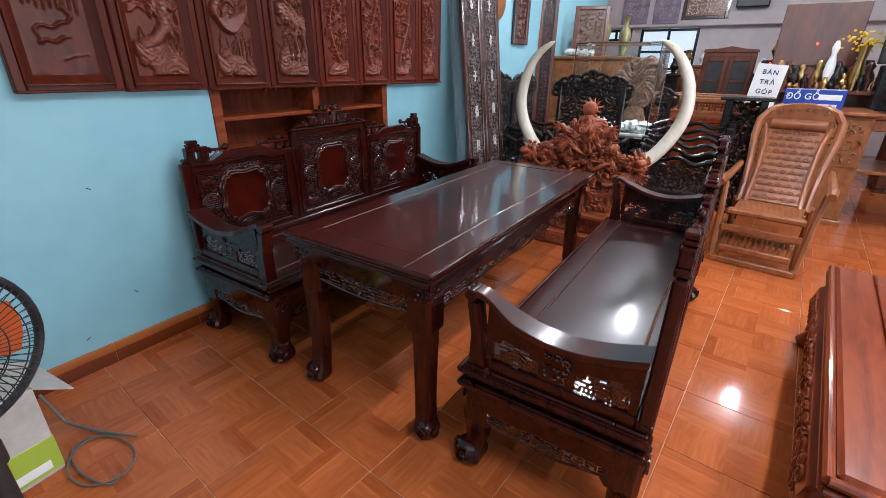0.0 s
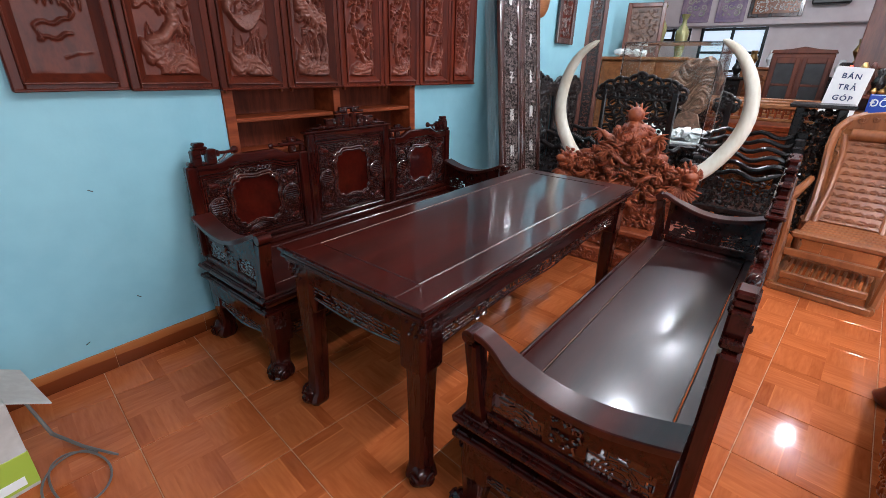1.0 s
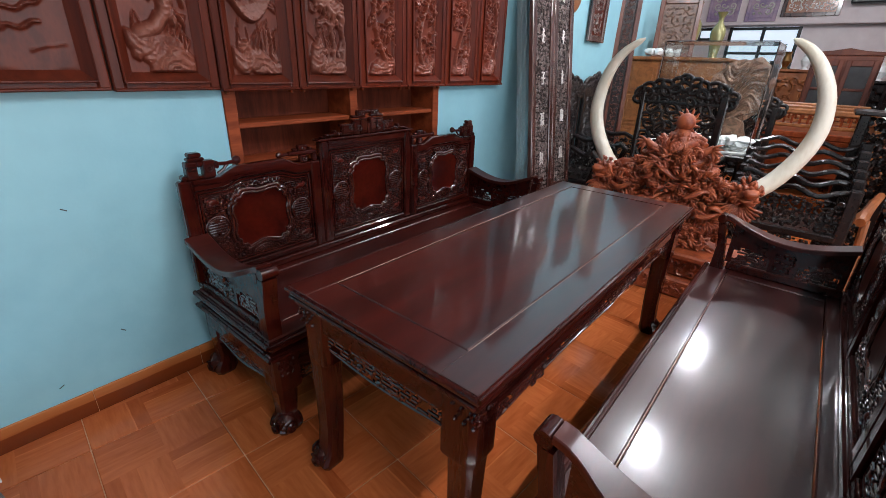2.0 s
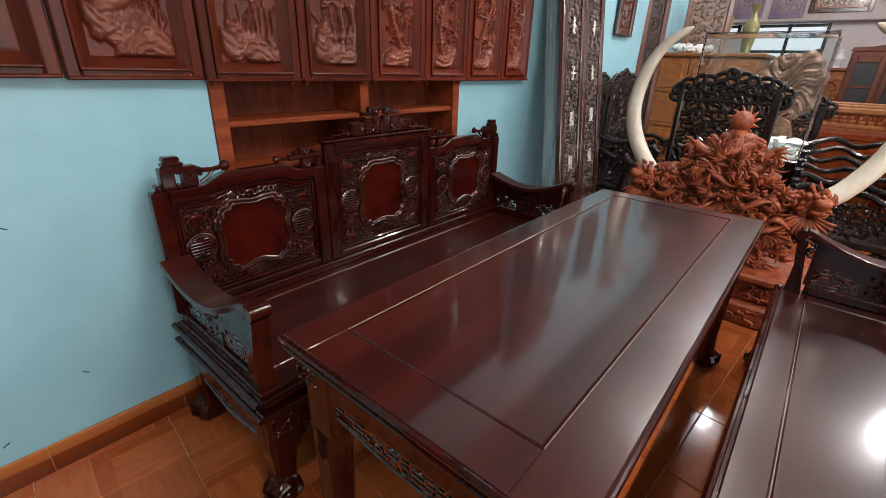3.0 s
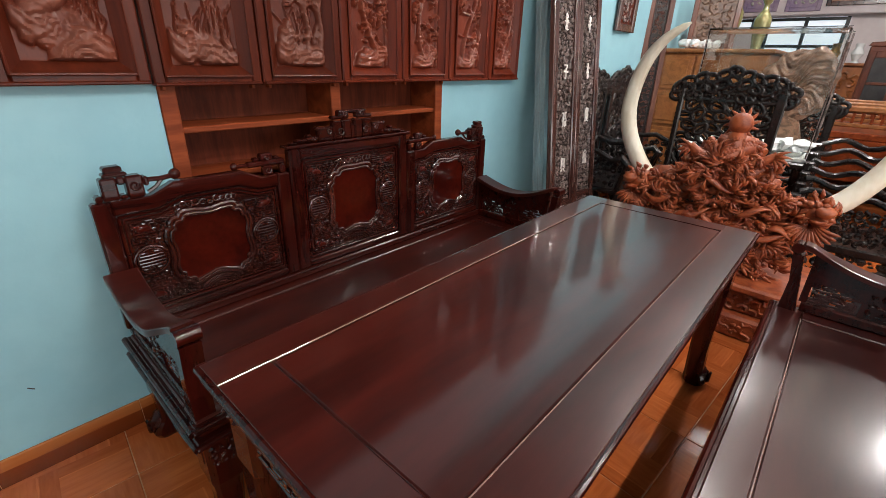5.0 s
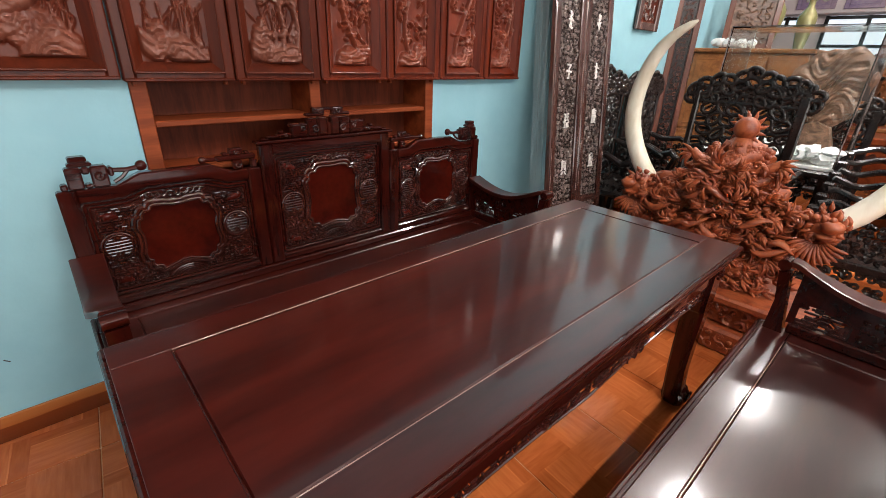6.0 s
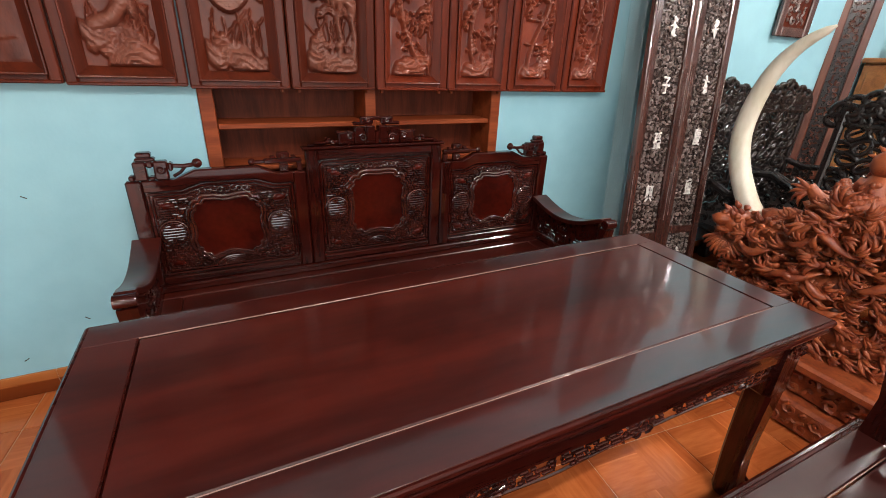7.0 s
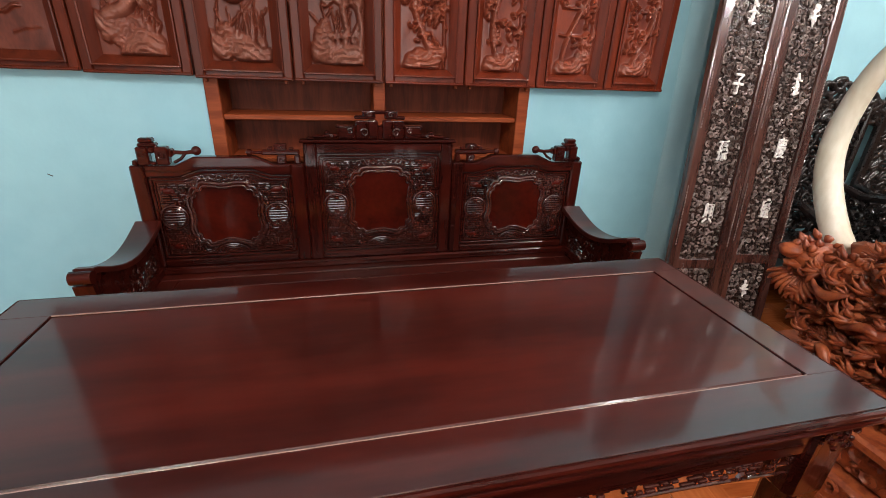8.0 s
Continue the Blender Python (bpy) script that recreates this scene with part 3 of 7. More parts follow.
# fixtures for the added fill tubes
for tx, ty, tz in TUBES:
    tube_fixture(pose(tx, ty, CEIL - 0.001), "added white fluorescent tube lamp under the ceiling, out of view")

# ---- shelf niche ----
sh = thing("wall_shelf", pose(0, 0, 0), "empty brown wooden shelf set into the wall", "shelf")
D = 0.19
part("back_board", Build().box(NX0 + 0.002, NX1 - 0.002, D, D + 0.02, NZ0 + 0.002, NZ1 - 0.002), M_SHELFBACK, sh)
for a, c in ((NX0 + 0.001, NX0 + 0.055), (NX1 - 0.055, NX1 - 0.001), (0.685, 0.735)):
    part("upright", Build().box(a, c, -0.006, D, NZ0 + 0.003, NZ1 - 0.003, 0.003), M_SHELF, sh)
for z in (0.70, 0.885, 1.062, 1.29, 1.5, 1.72):
    for a, c in ((NX0 + 0.056, 0.684), (0.736, NX1 - 0.056)):
        part("shelf_board", Build().box(a, c, 0.004, D - 0.001, z, z + 0.022, 0.003), M_SHELF, sh)
for z in (NZ0 + 0.003, NZ1 - 0.033):
    part("rail", Build().box(NX0 + 0.056, NX1 - 0.056, -0.003, D - 0.002, z, z + 0.03, 0.003), M_SHELF, sh)


# ---- carved wall panels ----
def carved_field(w, h, seed, dense):
    """Heights of a carved landscape on a flat ground: rocks, drapery, boughs, feathery leaves."""
    rng = np.random.RandomState(seed)
    nx, nz = int(w / 0.0034), int(h / 0.0044)
    x, z = np.meshgrid(np.linspace(0, w, nx), np.linspace(0, h, nz))
    out = 0.0012 * np.sin(40 * x + 3 * np.sin(9 * z + seed)) * np.sin(11 * z + seed)

    def stroke(pts, wid, hgt, tip=1.0):
        best = np.zeros_like(x)
        m = len(pts) - 1
        for q, ((ax, az), (bx, bz)) in enumerate(zip(pts[:-1], pts[1:])):
            dx, dz = bx - ax, bz - az
            t = np.clip(((x - ax) * dx + (z - az) * dz) / (dx * dx + dz * dz + 1e-9), 0, 1)
            d = np.hypot(x - ax - t * dx, z - az - t * dz)
            f = (q + t) / m
            ww = wid * (1 + (tip - 1) * f)
            best = np.maximum(best, hgt * np.sqrt(np.clip(1 - (d / ww) ** 2, 0, 1)))
        return best

    def rock(cx, cz, rx, rz, tilt, hgt):
        u, v = (x - cx) / rx, (z - cz - tilt * (x - cx)) / rz
        v = v + 0.22 * np.sin(3.1 * u + seed + cx * 40) + 0.10 * np.sin(7 * u + 5 * v)
        dome = np.clip(1 - np.abs(u) ** 2.4 - np.abs(v) ** 2.2, 0, 1) ** 0.45
        flow = v * 2.3 + 1.6 * u * np.cos(2 * u + cx * 30)
        return dome * hgt * (0.86 + 0.14 * np.sin(5.5 * flow)) - (dome > 0.05) * 0.0016 * (np.sin(13 * flow) > 0.8)

    def leaf(cx, cz, a, la, lb, hgt):
        u, v = (x - cx) * np.cos(a) + (z - cz) * np.sin(a), (z - cz) * np.cos(a) - (x - cx) * np.sin(a)
        return hgt * np.sqrt(np.clip(1 - (u / la) ** 2 - (v / lb) ** 2, 0, 1)) * (0.8 + 0.2 * np.clip(np.abs(v) / lb * 3, 0, 1))

    def add(f):
        np.maximum(out, f, out=out)

    k = seed - 11
    if not dense:
        if k == 0:
            # a broad cloud bank with drips, a stepped pool and thin lines below
            for q in range(4):
                add(stroke([(0.02 + (w - 0.04) * t, 0.315 + 0.026 * q + 0.012 * np.sin(8 * t + q) + 0.01 * q * t) for t in np.linspace(0, 1, 14)], 0.017, 0.014))
            for q in range(9):
                px = 0.03 + (w - 0.06) * q / 8
                add(stroke([(px, 0.31), (px + 0.006, 0.28), (px + 0.003, 0.25 - 0.03 * rng.rand())], 0.008, 0.009, 0.3))
            for dz in (0, 0.05):
                add(stroke([(0.05 + 0.10 * t, 0.115 + dz + 0.007 * np.sin(9 * t) + 0.02 * t) for t in np.linspace(0, 1, 9)], 0.005, 0.008))
            add(stroke([(0.045, 0.16), (0.06, 0.115)], 0.005, 0.007))
            add(stroke([(0.11, 0.055), (0.15, 0.07), (0.20, 0.075)], 0.003, 0.004))
            add(stroke([(0.15, 0.24), (0.17, 0.21), (0.155, 0.19)], 0.009, 0.010, 0.4))
        else:
            add(rock(w * 0.62, 0.03, w * 0.36, 0.055, 0.35 * (1 if k != 2 else -0.6), 0.024))
            add(rock(w * 0.24, 0.095 if k == 1 else 0.05, w * 0.27, 0.045, -0.15, 0.020))
            add(rock(w * 0.80, 0.02, w * 0.22, 0.040, 0.1, 0.017))
            if k == 1:
                # gnarled root and a cascade of feathery leaves
                add(stroke([(0.05, 0.13), (0.10, 0.15), (0.14, 0.20), (0.15, 0.28), (0.12, 0.40)], 0.026, 0.020, 0.8))
                for q in range(46):
                    t = rng.rand()
                    px, pz = 0.17 - 0.10 * t + rng.normal(0, 0.018), 0.17 + 0.26 * t + rng.normal(0, 0.016)
                    add(leaf(px, pz, 2.0 + rng.normal(0, 0.25), 0.023, 0.0075, rng.uniform(0.018, 0.027)))
                add(rock(w * 0.83, 0.34, w * 0.13, 0.06, 0.2, 0.015))
            elif k == 2:
                # a slung cloth in arcs under a trunk
                for q in range(6):
                    add(stroke([(0.015 + (w * 0.82 - 0.004 * q) * t, 0.30 - 0.004 * q - (0.105 - 0.015 * q) * np.sin(np.pi * t) ** 0.8 + 0.03 * t) for t in np.linspace(0, 1, 14)], 0.009, 0.021 - 0.0015 * q))
                add(stroke([(0.02, 0.30), (0.05, 0.36), (0.12, 0.38), (0.20, 0.44)], 0.022, 0.018))
                for q in range(4):
                    px = rng.uniform(0.04, w - 0.04)
                    add(stroke([(px, 0.09), (px + 0.005, 0.14), (px, 0.18)], 0.006, 0.009, 0.4))
            else:
                # a jagged hanging ledge, bare trunks under it, boughs above
                for q in range(5):
                    add(stroke([(0.03 + (w - 0.05) * t, 0.325 - 0.075 * t + 0.012 * q + 0.010 * np.sin(17 * t + q)) for t in np.linspace(0, 1, 13)], 0.014, 0.020))
                for q in range(7):
                    t = q / 6
                    add(leaf(0.05 + (w - 0.08) * t, 0.30 - 0.075 * t, 1.9, 0.024, 0.009, 0.017))
                for px in (0.13, 0.19):
                    add(stroke([(px, 0.05), (px + 0.012, 0.13), (px, 0.20), (px + 0.02, 0.27)], 0.013, 0.015, 0.7))
                add(rock(w * 0.22, 0.11, w * 0.16, 0.05, 0.4, 0.018))
            # leaves overhead, pebbles and grasses between the rocks
            for q in range(60):
                add(leaf(rng.uniform(0.02, w - 0.02), rng.uniform(0.36, 0.66), rng.uniform(0, 3.1), 0.024, 0.009, rng.uniform(0.010, 0.024)))
            for q in range(16):
                add(rock(rng.uniform(0.02, w - 0.02), rng.uniform(0.01, 0.12), rng.uniform(0.014, 0.034), rng.uniform(0.010, 0.022), rng.uniform(-0.6, 0.6), rng.uniform(0.010, 0.019)))
            for q in range(12):
                px = rng.uniform(0.03, w - 0.03)
                add(stroke([(px, 0.06), (px + rng.normal(0, 0.012), 0.11), (px + rng.normal(0, 0.03), 0.17 + 0.05 * rng.rand())], 0.0055, 0.010, 0.3))
            for q in range(4):
                px, pz = rng.uniform(0.03, w - 0.05), rng.uniform(0.20, 0.36)
                for j in range(3):
                    add(stroke([(px + 0.06 * t, pz + 0.012 * j + 0.012 * np.sin(5 * t + q)) for t in np.linspace(-0.6, 1, 8)], 0.006, 0.011, 0.4))
        for q in range(5):
            px, pz, a = rng.uniform(0.2, 0.8) * w, 0.62 + 0.1 * q, rng.uniform(0.6, 2.5)
            pts = [(px, pz)]
            for _ in range(6):
                a += rng.uniform(-0.7, 0.7)
                px, pz = px + 0.03 * np.cos(a), pz + 0.03 * np.sin(a)
                pts.append((px, pz))
            add(stroke(pts, 0.013, 0.017, 0.5))
    else:
        # narrow panels: a trunk that winds up the middle, rocks at its foot, crowded leaf clumps
        add(rock(w * 0.45, 0.03, w * 0.42, 0.045, 0.2, 0.022))
        add(rock(w * 0.75, 0.07, w * 0.22, 0.035, -0.4, 0.018))
        pts = [(w * (0.5 + 0.28 * np.sin(9 * t + seed)), 0.03 + (h - 0.05) * t) for t in np.linspace(0, 1, 26)]
        add(stroke(pts, 0.011, 0.015, 0.5))
        add(stroke([(w * 0.9, 0.0), (w * 0.86, h * 0.5), (w * 0.9, h)], 0.006, 0.010))
        if k == 6:
            for za in (0.16, 0.27):
                add(stroke([(0.02, za), (w * 0.6, za - 0.006)], 0.005, 0.011))
        for q in range(120):
            gx, gz = rng.uniform(0.08, 0.92) * w, rng.uniform(0.1, 1) * h
            if k == 6 and 0.13 < gz < 0.27 and gx < w * 0.6:
                continue
            for _ in range(rng.randint(3, 6)):
                add(leaf(gx + rng.normal(0, 0.011), gz + rng.normal(0, 0.012), rng.uniform(0, 3.1), rng.uniform(0.008, 0.017), rng.uniform(0.005, 0.008), rng.uniform(0.010, 0.021)))
    chip = np.sin(900 * x + 5 * np.sin(170 * z)) * np.sin(760 * z + 4 * np.sin(210 * x))
    out = out + np.clip(out - 0.003, 0, 0.01) * (0.09 * chip + 0.15 * np.sin(330 * (z + 0.7 * x) + 6 * np.sin(60 * x)))
    edge = np.minimum.reduce([x, w - x, z, h - z])
    out = 1.5 * out * np.clip(edge / 0.006, 0, 1)
    for _ in range(1):
        pad = np.pad(out, 1, mode="edge")
        out = (pad[:-2, 1:-1] + pad[2:, 1:-1] + pad[1:-1, :-2] + pad[1:-1, 2:] + 2 * pad[1:-1, 1:-1]) / 6
    return out


PZ, PTOP = 1.222, 2.42
EDGES = [-0.735, -0.367, 0.003, 0.368, 0.727, 1.076, 1.413, 1.757, 2.078]
LABELS = ["reddish brown carved wooden wall panel with low relief landscape", "carved wooden wall panel with rocks and trailing roots", "orange brown carved wooden panel with rocks and drapery", "carved wooden wall panel with rocks and boughs",
          "narrow dark red carved panel crowded with foliage and rocks", "narrow dark red carved panel with trees and rocks", "narrow dark red carved panel with blossoms", "narrow red carved panel at the end of the row"]
for i in range(8):
    a, c = EDGES[i] + 0.003, EDGES[i + 1] - 0.003
    w = c - a
    wide = i < 4
    frame_wood = M_PANEL if wide else M_PANELRED
    th = thing("wall_relief", pose((a + c) / 2, -0.012, PZ + (0.012, 0.007, 0, 0, 0, 0, 0, 0)[i]), LABELS[i], "wall relief", "carved wall reliefs")
    fw, fb = (0.036, 0.030) if wide else (0.040, 0.032)
    x0, x1, H = -w / 2, w / 2, PTOP - PZ
    for p0, p1 in ((x0, x0 + fw), (x1 - fw, x1)):
        part("stile", Build().box(p0, p1, -0.032, 0.0, 0, H, 0.005), frame_wood, th)
    for p0, p1 in ((0, fb), (H - fb, H)):
        part("rail", Build().box(x0 + fw, x1 - fw, -0.030, -0.001, p0, p1, 0.005), frame_wood, th)
    mould = Build()
    ix0, ix1, iz0, iz1 = x0 + fw, x1 - fw, fb, H - fb
    s = 0.034 if wide else 0.030
    for (q0, q1) in (((ix0, iz0), (ix1, iz0)), ((ix1, iz0), (ix1, iz1)), ((ix1, iz1), (ix0, iz1)), ((ix0, iz1), (ix0, iz0))):
        d = Vector((q1[0] - q0[0], q1[1] - q0[1])).normalized()
        nn = Vector((-d.y, d.x))
        e0, e1 = Vector(q0) + (d + nn) * s, Vector(q1) + (nn - d) * s
        verts = [(q0[0], -0.040, q0[1]), (q1[0], -0.040, q1[1]), (e1.x, -0.012, e1.y), (e0.x, -0.012, e0.y), (q0[0], -0.01, q0[1]), (q1[0], -0.01, q1[1]), (e1.x, -0.008, e1.y), (e0.x, -0.008, e0.y)]
        mould.add(verts, [(0, 1, 2, 3), (7, 6, 5, 4), (0, 4, 5, 1), (3, 2, 6, 7)])
    for zz in (0.006, H - 0.006):
        mould.tube([(x0 + 0.004, -0.034, zz), (0, -0.034, zz), (x1 - 0.004, -0.034, zz)], 0.006, 8)
    part("moulding", mould, frame_wood, th)
    bead = Build()
    ring = [(ix0, iz0), (ix1, iz0), (ix1, iz1), (ix0, iz1)]
    for p, q in zip(ring, ring[1:] + ring[:1]):
        bead.tube([(p[0], -0.040, p[1]), ((p[0] + q[0]) / 2, -0.040, (p[1] + q[1]) / 2), (q[0], -0.040, q[1])], 0.0042, 6)
    part("frame_bead", bead, frame_wood, th)
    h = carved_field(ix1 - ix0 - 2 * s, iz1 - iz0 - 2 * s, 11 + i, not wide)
    part("relief_field", Build().relief(ix0 + s, ix1 - s, iz0 + s, iz1 - s, -0.010, h), M_RELIEF if wide else M_RELIEF_RED, th, "high-relief carving, paler where it stands out")
    for px in (x0 + 0.03, x1 - 0.03) if 1 < i < 6 else ():
        part("bracket", Build().box(px - 0.006, px + 0.006, -0.016, 0.011, -0.014, 0.0, 0.002), M_SHELF, th)

# ---- couplet boards ----
for k, (bx, by) in enumerate(((2.178, -0.457), (2.524, -0.446))):
    th = thing("couplet_board", pose(bx, by, 0.0, -8.9, 4.8, 0), "tall dark wooden couplet board inlaid with mother-of-pearl", "couplet board", "couplet boards")
    hw = 0.166
    part("board", Build().box(-hw + 0.03, hw - 0.03, 0.0, 0.022, 0.02, 2.75), M_BOARDDK, th)
    for s in (-1, 1):
        e = Build().box(min(s * hw, s * (hw - 0.056)), max(s * hw, s * (hw - 0.056)), -0.016, 0.022, 0.02, 2.75, 0.006)
        part("side_rail", e, M_BOARD, th)
        st = Build()
        for z0 in (0.55, 1.09, 1.63, 2.17):
            for q in range(22):
                z = z0 + q * 0.013
                st.box(s * (hw - 0.013) - 0.0035, s * (hw - 0.013) + 0.0035, -0.0185, -0.0165, z, z + 0.010, 0.001)
        part("bead_inlay", st, M_PEARLGREY, th)
    for z in (0.02, 0.43, 2.70):
        part("cross_rail", Build().box(-hw + 0.049, hw - 0.049, -0.010, -0.001, z, z + 0.05), M_BOARD, th)
    vb = Build()
    vines(vb, -hw + 0.064, hw - 0.064, 0.09, 2.68, -0.004, 0.034, 0.0055, 70 + k, 0.004)
    part("scroll_inlay", vb, M_PEARLGREY, th)
    rng = random.Random(5 + k)
    signs = {1: "興", 2: "孫", 3: "子"} if k == 0 else {1: "盛", 2: "慶"}
    for q in range(8):
        z = (0.702 + 0.294 * (q - 1) if q else 0.28) + (0.008 if k else 0)
        if q in signs:
            cu = bpy.data.curves.new("pearl_character", "FONT")
            cu.body, cu.size, cu.extrude, cu.offset, cu.align_x, cu.align_y = signs[q], 0.085, 0.003, 0.0012, "CENTER", "CENTER"
            cu.materials.append(M_PEARL)
            o = new("pearl_character", cu)
            o.parent = th
            o.matrix_local = pose(0, -0.012, z, 90, 0, 0) @ Matrix.Diagonal((0.72, 1.2, 1, 1))
            continue
        g = Build()
        for _ in range(6):
            zz, xx = z + rng.uniform(-0.04, 0.04), rng.uniform(-0.014, 0.014)
            g.blob((xx, -0.008, zz), (rng.uniform(0.007, 0.018), 0.005, rng.uniform(0.007, 0.014)), 7, 5, 0.3, rng.random())
        g.blob((0, -0.008, z + 0.045), (0.010, 0.005, 0.011), 8, 5)
        g.blob((rng.uniform(-0.006, 0.006), -0.008, z), (0.008, 0.005, 0.048), 8, 6, 0.2, q)
        zz = z + rng.uniform(-0.01, 0.03)
        g.tube([(-0.028, -0.008, zz + rng.uniform(-0.01, 0.01)), (0, -0.009, zz), (0.028, -0.008, zz + rng.uniform(-0.012, 0.012))], [0.004, 0.007, 0.004], 5)
        part("pearl_figure", g, M_PEARL, th, "white mother-of-pearl figure")


M_FILM = mix_nodes(mat("clear_plastic_film", (0.4, 0.5, 0.5), 0.22), (0.26, 0.34, 0.36), (0.46, 0.56, 0.58), 30, 4, (1, 1, 0.15), "Object", (0.16, 0.34), 0.3, 40)
M_FILM.node_tree.nodes["Principled BSDF"].inputs["Alpha"].default_value = 0.13
e = Build()
folds = [(-0.07 + 0.0088 * k, 0.006 * math.sin(2.1 * k) + 0.004 * math.sin(0.9 * k)) for k in range(17)]
e.add([(x * (1 - 0.08 * z / 2.6) + 0.004 * math.sin(3 * z + 40 * x), y, z) for z in np.linspace(0.02, 2.6, 12) for x, y in folds], [(j * 17 + k, j * 17 + k + 1, j * 17 + k + 18, j * 17 + k + 17) for j in range(11) for k in range(16)])
solid("plastic_sheet", e, M_FILM, pose(1.985, -0.40, 0, -8.2, 3.6, 0), "crinkled clear plastic sheet hanging beside the couplet boards", "plastic sheet", angle=20)

# ---- rosewood bench ----
def leg_mesh(h, w, sx, sy, foot=1.0, sh=0.0):
    """A square cabriole leg whose hoof turns out towards sx, sy."""
    b = Build()
    secs = []
    top = [(h, w * 1.34, -0.014), (sh, w * 1.34, -0.014), (sh - 0.008, w * 1.26, -0.012), (sh - 0.012, w * 0.97, -0.002), (sh * 0.6, w * 0.88, -0.003)] if sh else [(h, w, 0), (h * 0.72, w * 0.94, 0.0), (h * 0.5, w * 0.88, -0.003)]
    for z, ww, o in (*top, (h * 0.28, w * 0.84, -0.002), (0.075, w * 0.86, 0.004), (0.058, w * 1.06 * foot, 0.010), (0.034, w * 1.18 * foot, 0.014), (0.012, w * 0.98 * foot, 0.012), (0.0, w * 0.7 * foot, 0.010)):
        c, q = ww / 2, ww / 2 * 0.72
        secs.append([(o * sx + x, o * sy + y, z) for x, y in ((c, q), (q, c), (-q, c), (-c, q), (-c, -q), (-q, -c), (q, -c), (c, -q))])
    b.loft(secs[::-1])
    b.blob((sx * 0.022, sy * 0.022, 0.044 * foot), (w * 0.60 * foot, w * 0.60 * foot, 0.048 * foot), 8, 7, 0.08, 1)
    for a, c in ((sx, 0), (0, sy)):
        cx, cy = sx * 0.022 + a * w * 0.55 * foot, sy * 0.022 + c * w * 0.55 * foot
        pts = [(cx + (p[0] if c else 0), cy + (p[0] if a else 0), 0.045 + p[2]) for p in spiral(0, 0, 0, 0.026, 1.3, 1.0, 1, 12)]
        b.tube(pts, 0.006, 5)
    return b


def cartouche(cx, cz, rx, rz, wide, n=112):
    """A many-lobed frame outline in x, z: dips at the sides and top, notched corners."""
    keys = [(0, 0.90), (14, 0.97), (27, 0.98), (34, 0.93), (41, 0.99), (50, 1.0), (57, 0.95), (68, 1.03), (80, 0.99), (90, 0.93)] if wide else [(0, 0.88), (12, 0.93), (24, 1.0), (33, 0.95), (42, 1.02), (50, 1.02), (58, 0.95), (70, 1.02), (82, 1.01), (90, 0.985)]
    out = []
    for i in range(n):
        a = 2 * math.pi * (i + 0.5) / n
        c, d = math.cos(a), math.sin(a)
        q = math.degrees(math.atan2(abs(d), abs(c)))
        r = 1.0
        for (a0, r0), (a1, r1) in zip(keys[:-1], keys[1:]):
            if a0 <= q <= a1:
                f = (q - a0) / (a1 - a0)
                r = r0 + (r1 - r0) * (0.5 - 0.5 * math.cos(math.pi * f))
        if d < 0 and q > 62:
            r -= 0.11 * math.sin((q - 62) / 28 * math.pi / 2) ** 2
        out.append((cx + rx * r * math.copysign(abs(c) ** 0.62, c), cz + rz * r * math.copysign(abs(d) ** 0.62, d)))
    return out


def key_fret(b, x0, x1, z0, z1, y, free, seed, p=0.0098):
    """Rounded bars in stacked key and cloud steps wherever free(x, z) allows."""
    rng = random.Random(seed)
    r = p * 0.36
    nz = int((z1 - z0) / p)
    for j in range(nz):
        z = z0 + p * (j + 0.5)
        x = x0 + p * rng.uniform(0, 1.2)
        while x < x1 - p:
            L = p * rng.choice((1.0, 1.4, 2, 2.6, 3.4))
            xe = min(x + L, x1)
            if free(x, z) and free(xe, z) and free((x + xe) / 2, z):
                lift = rng.uniform(0.001, 0.006)
                b.tube([(x, y + 0.003, z), (x + r, y - lift, z), (xe - r, y - lift, z), (xe, y + 0.003, z)], [r * 0.8, r, r, r * 0.8], 6)
                for e in (x + r * 0.6, xe - r * 0.6):
                    if rng.random() < 0.42:
                        up = p * rng.choice((1, 1, -1))
                        if free(e, z + up) and z0 < z + up < z1:
                            b.tube([(e, y - lift, z), (e, y - lift, z + up)], r, 6)
                x = xe + p * rng.uniform(0.35, 0.7)
            else:
                x += p * 0.4


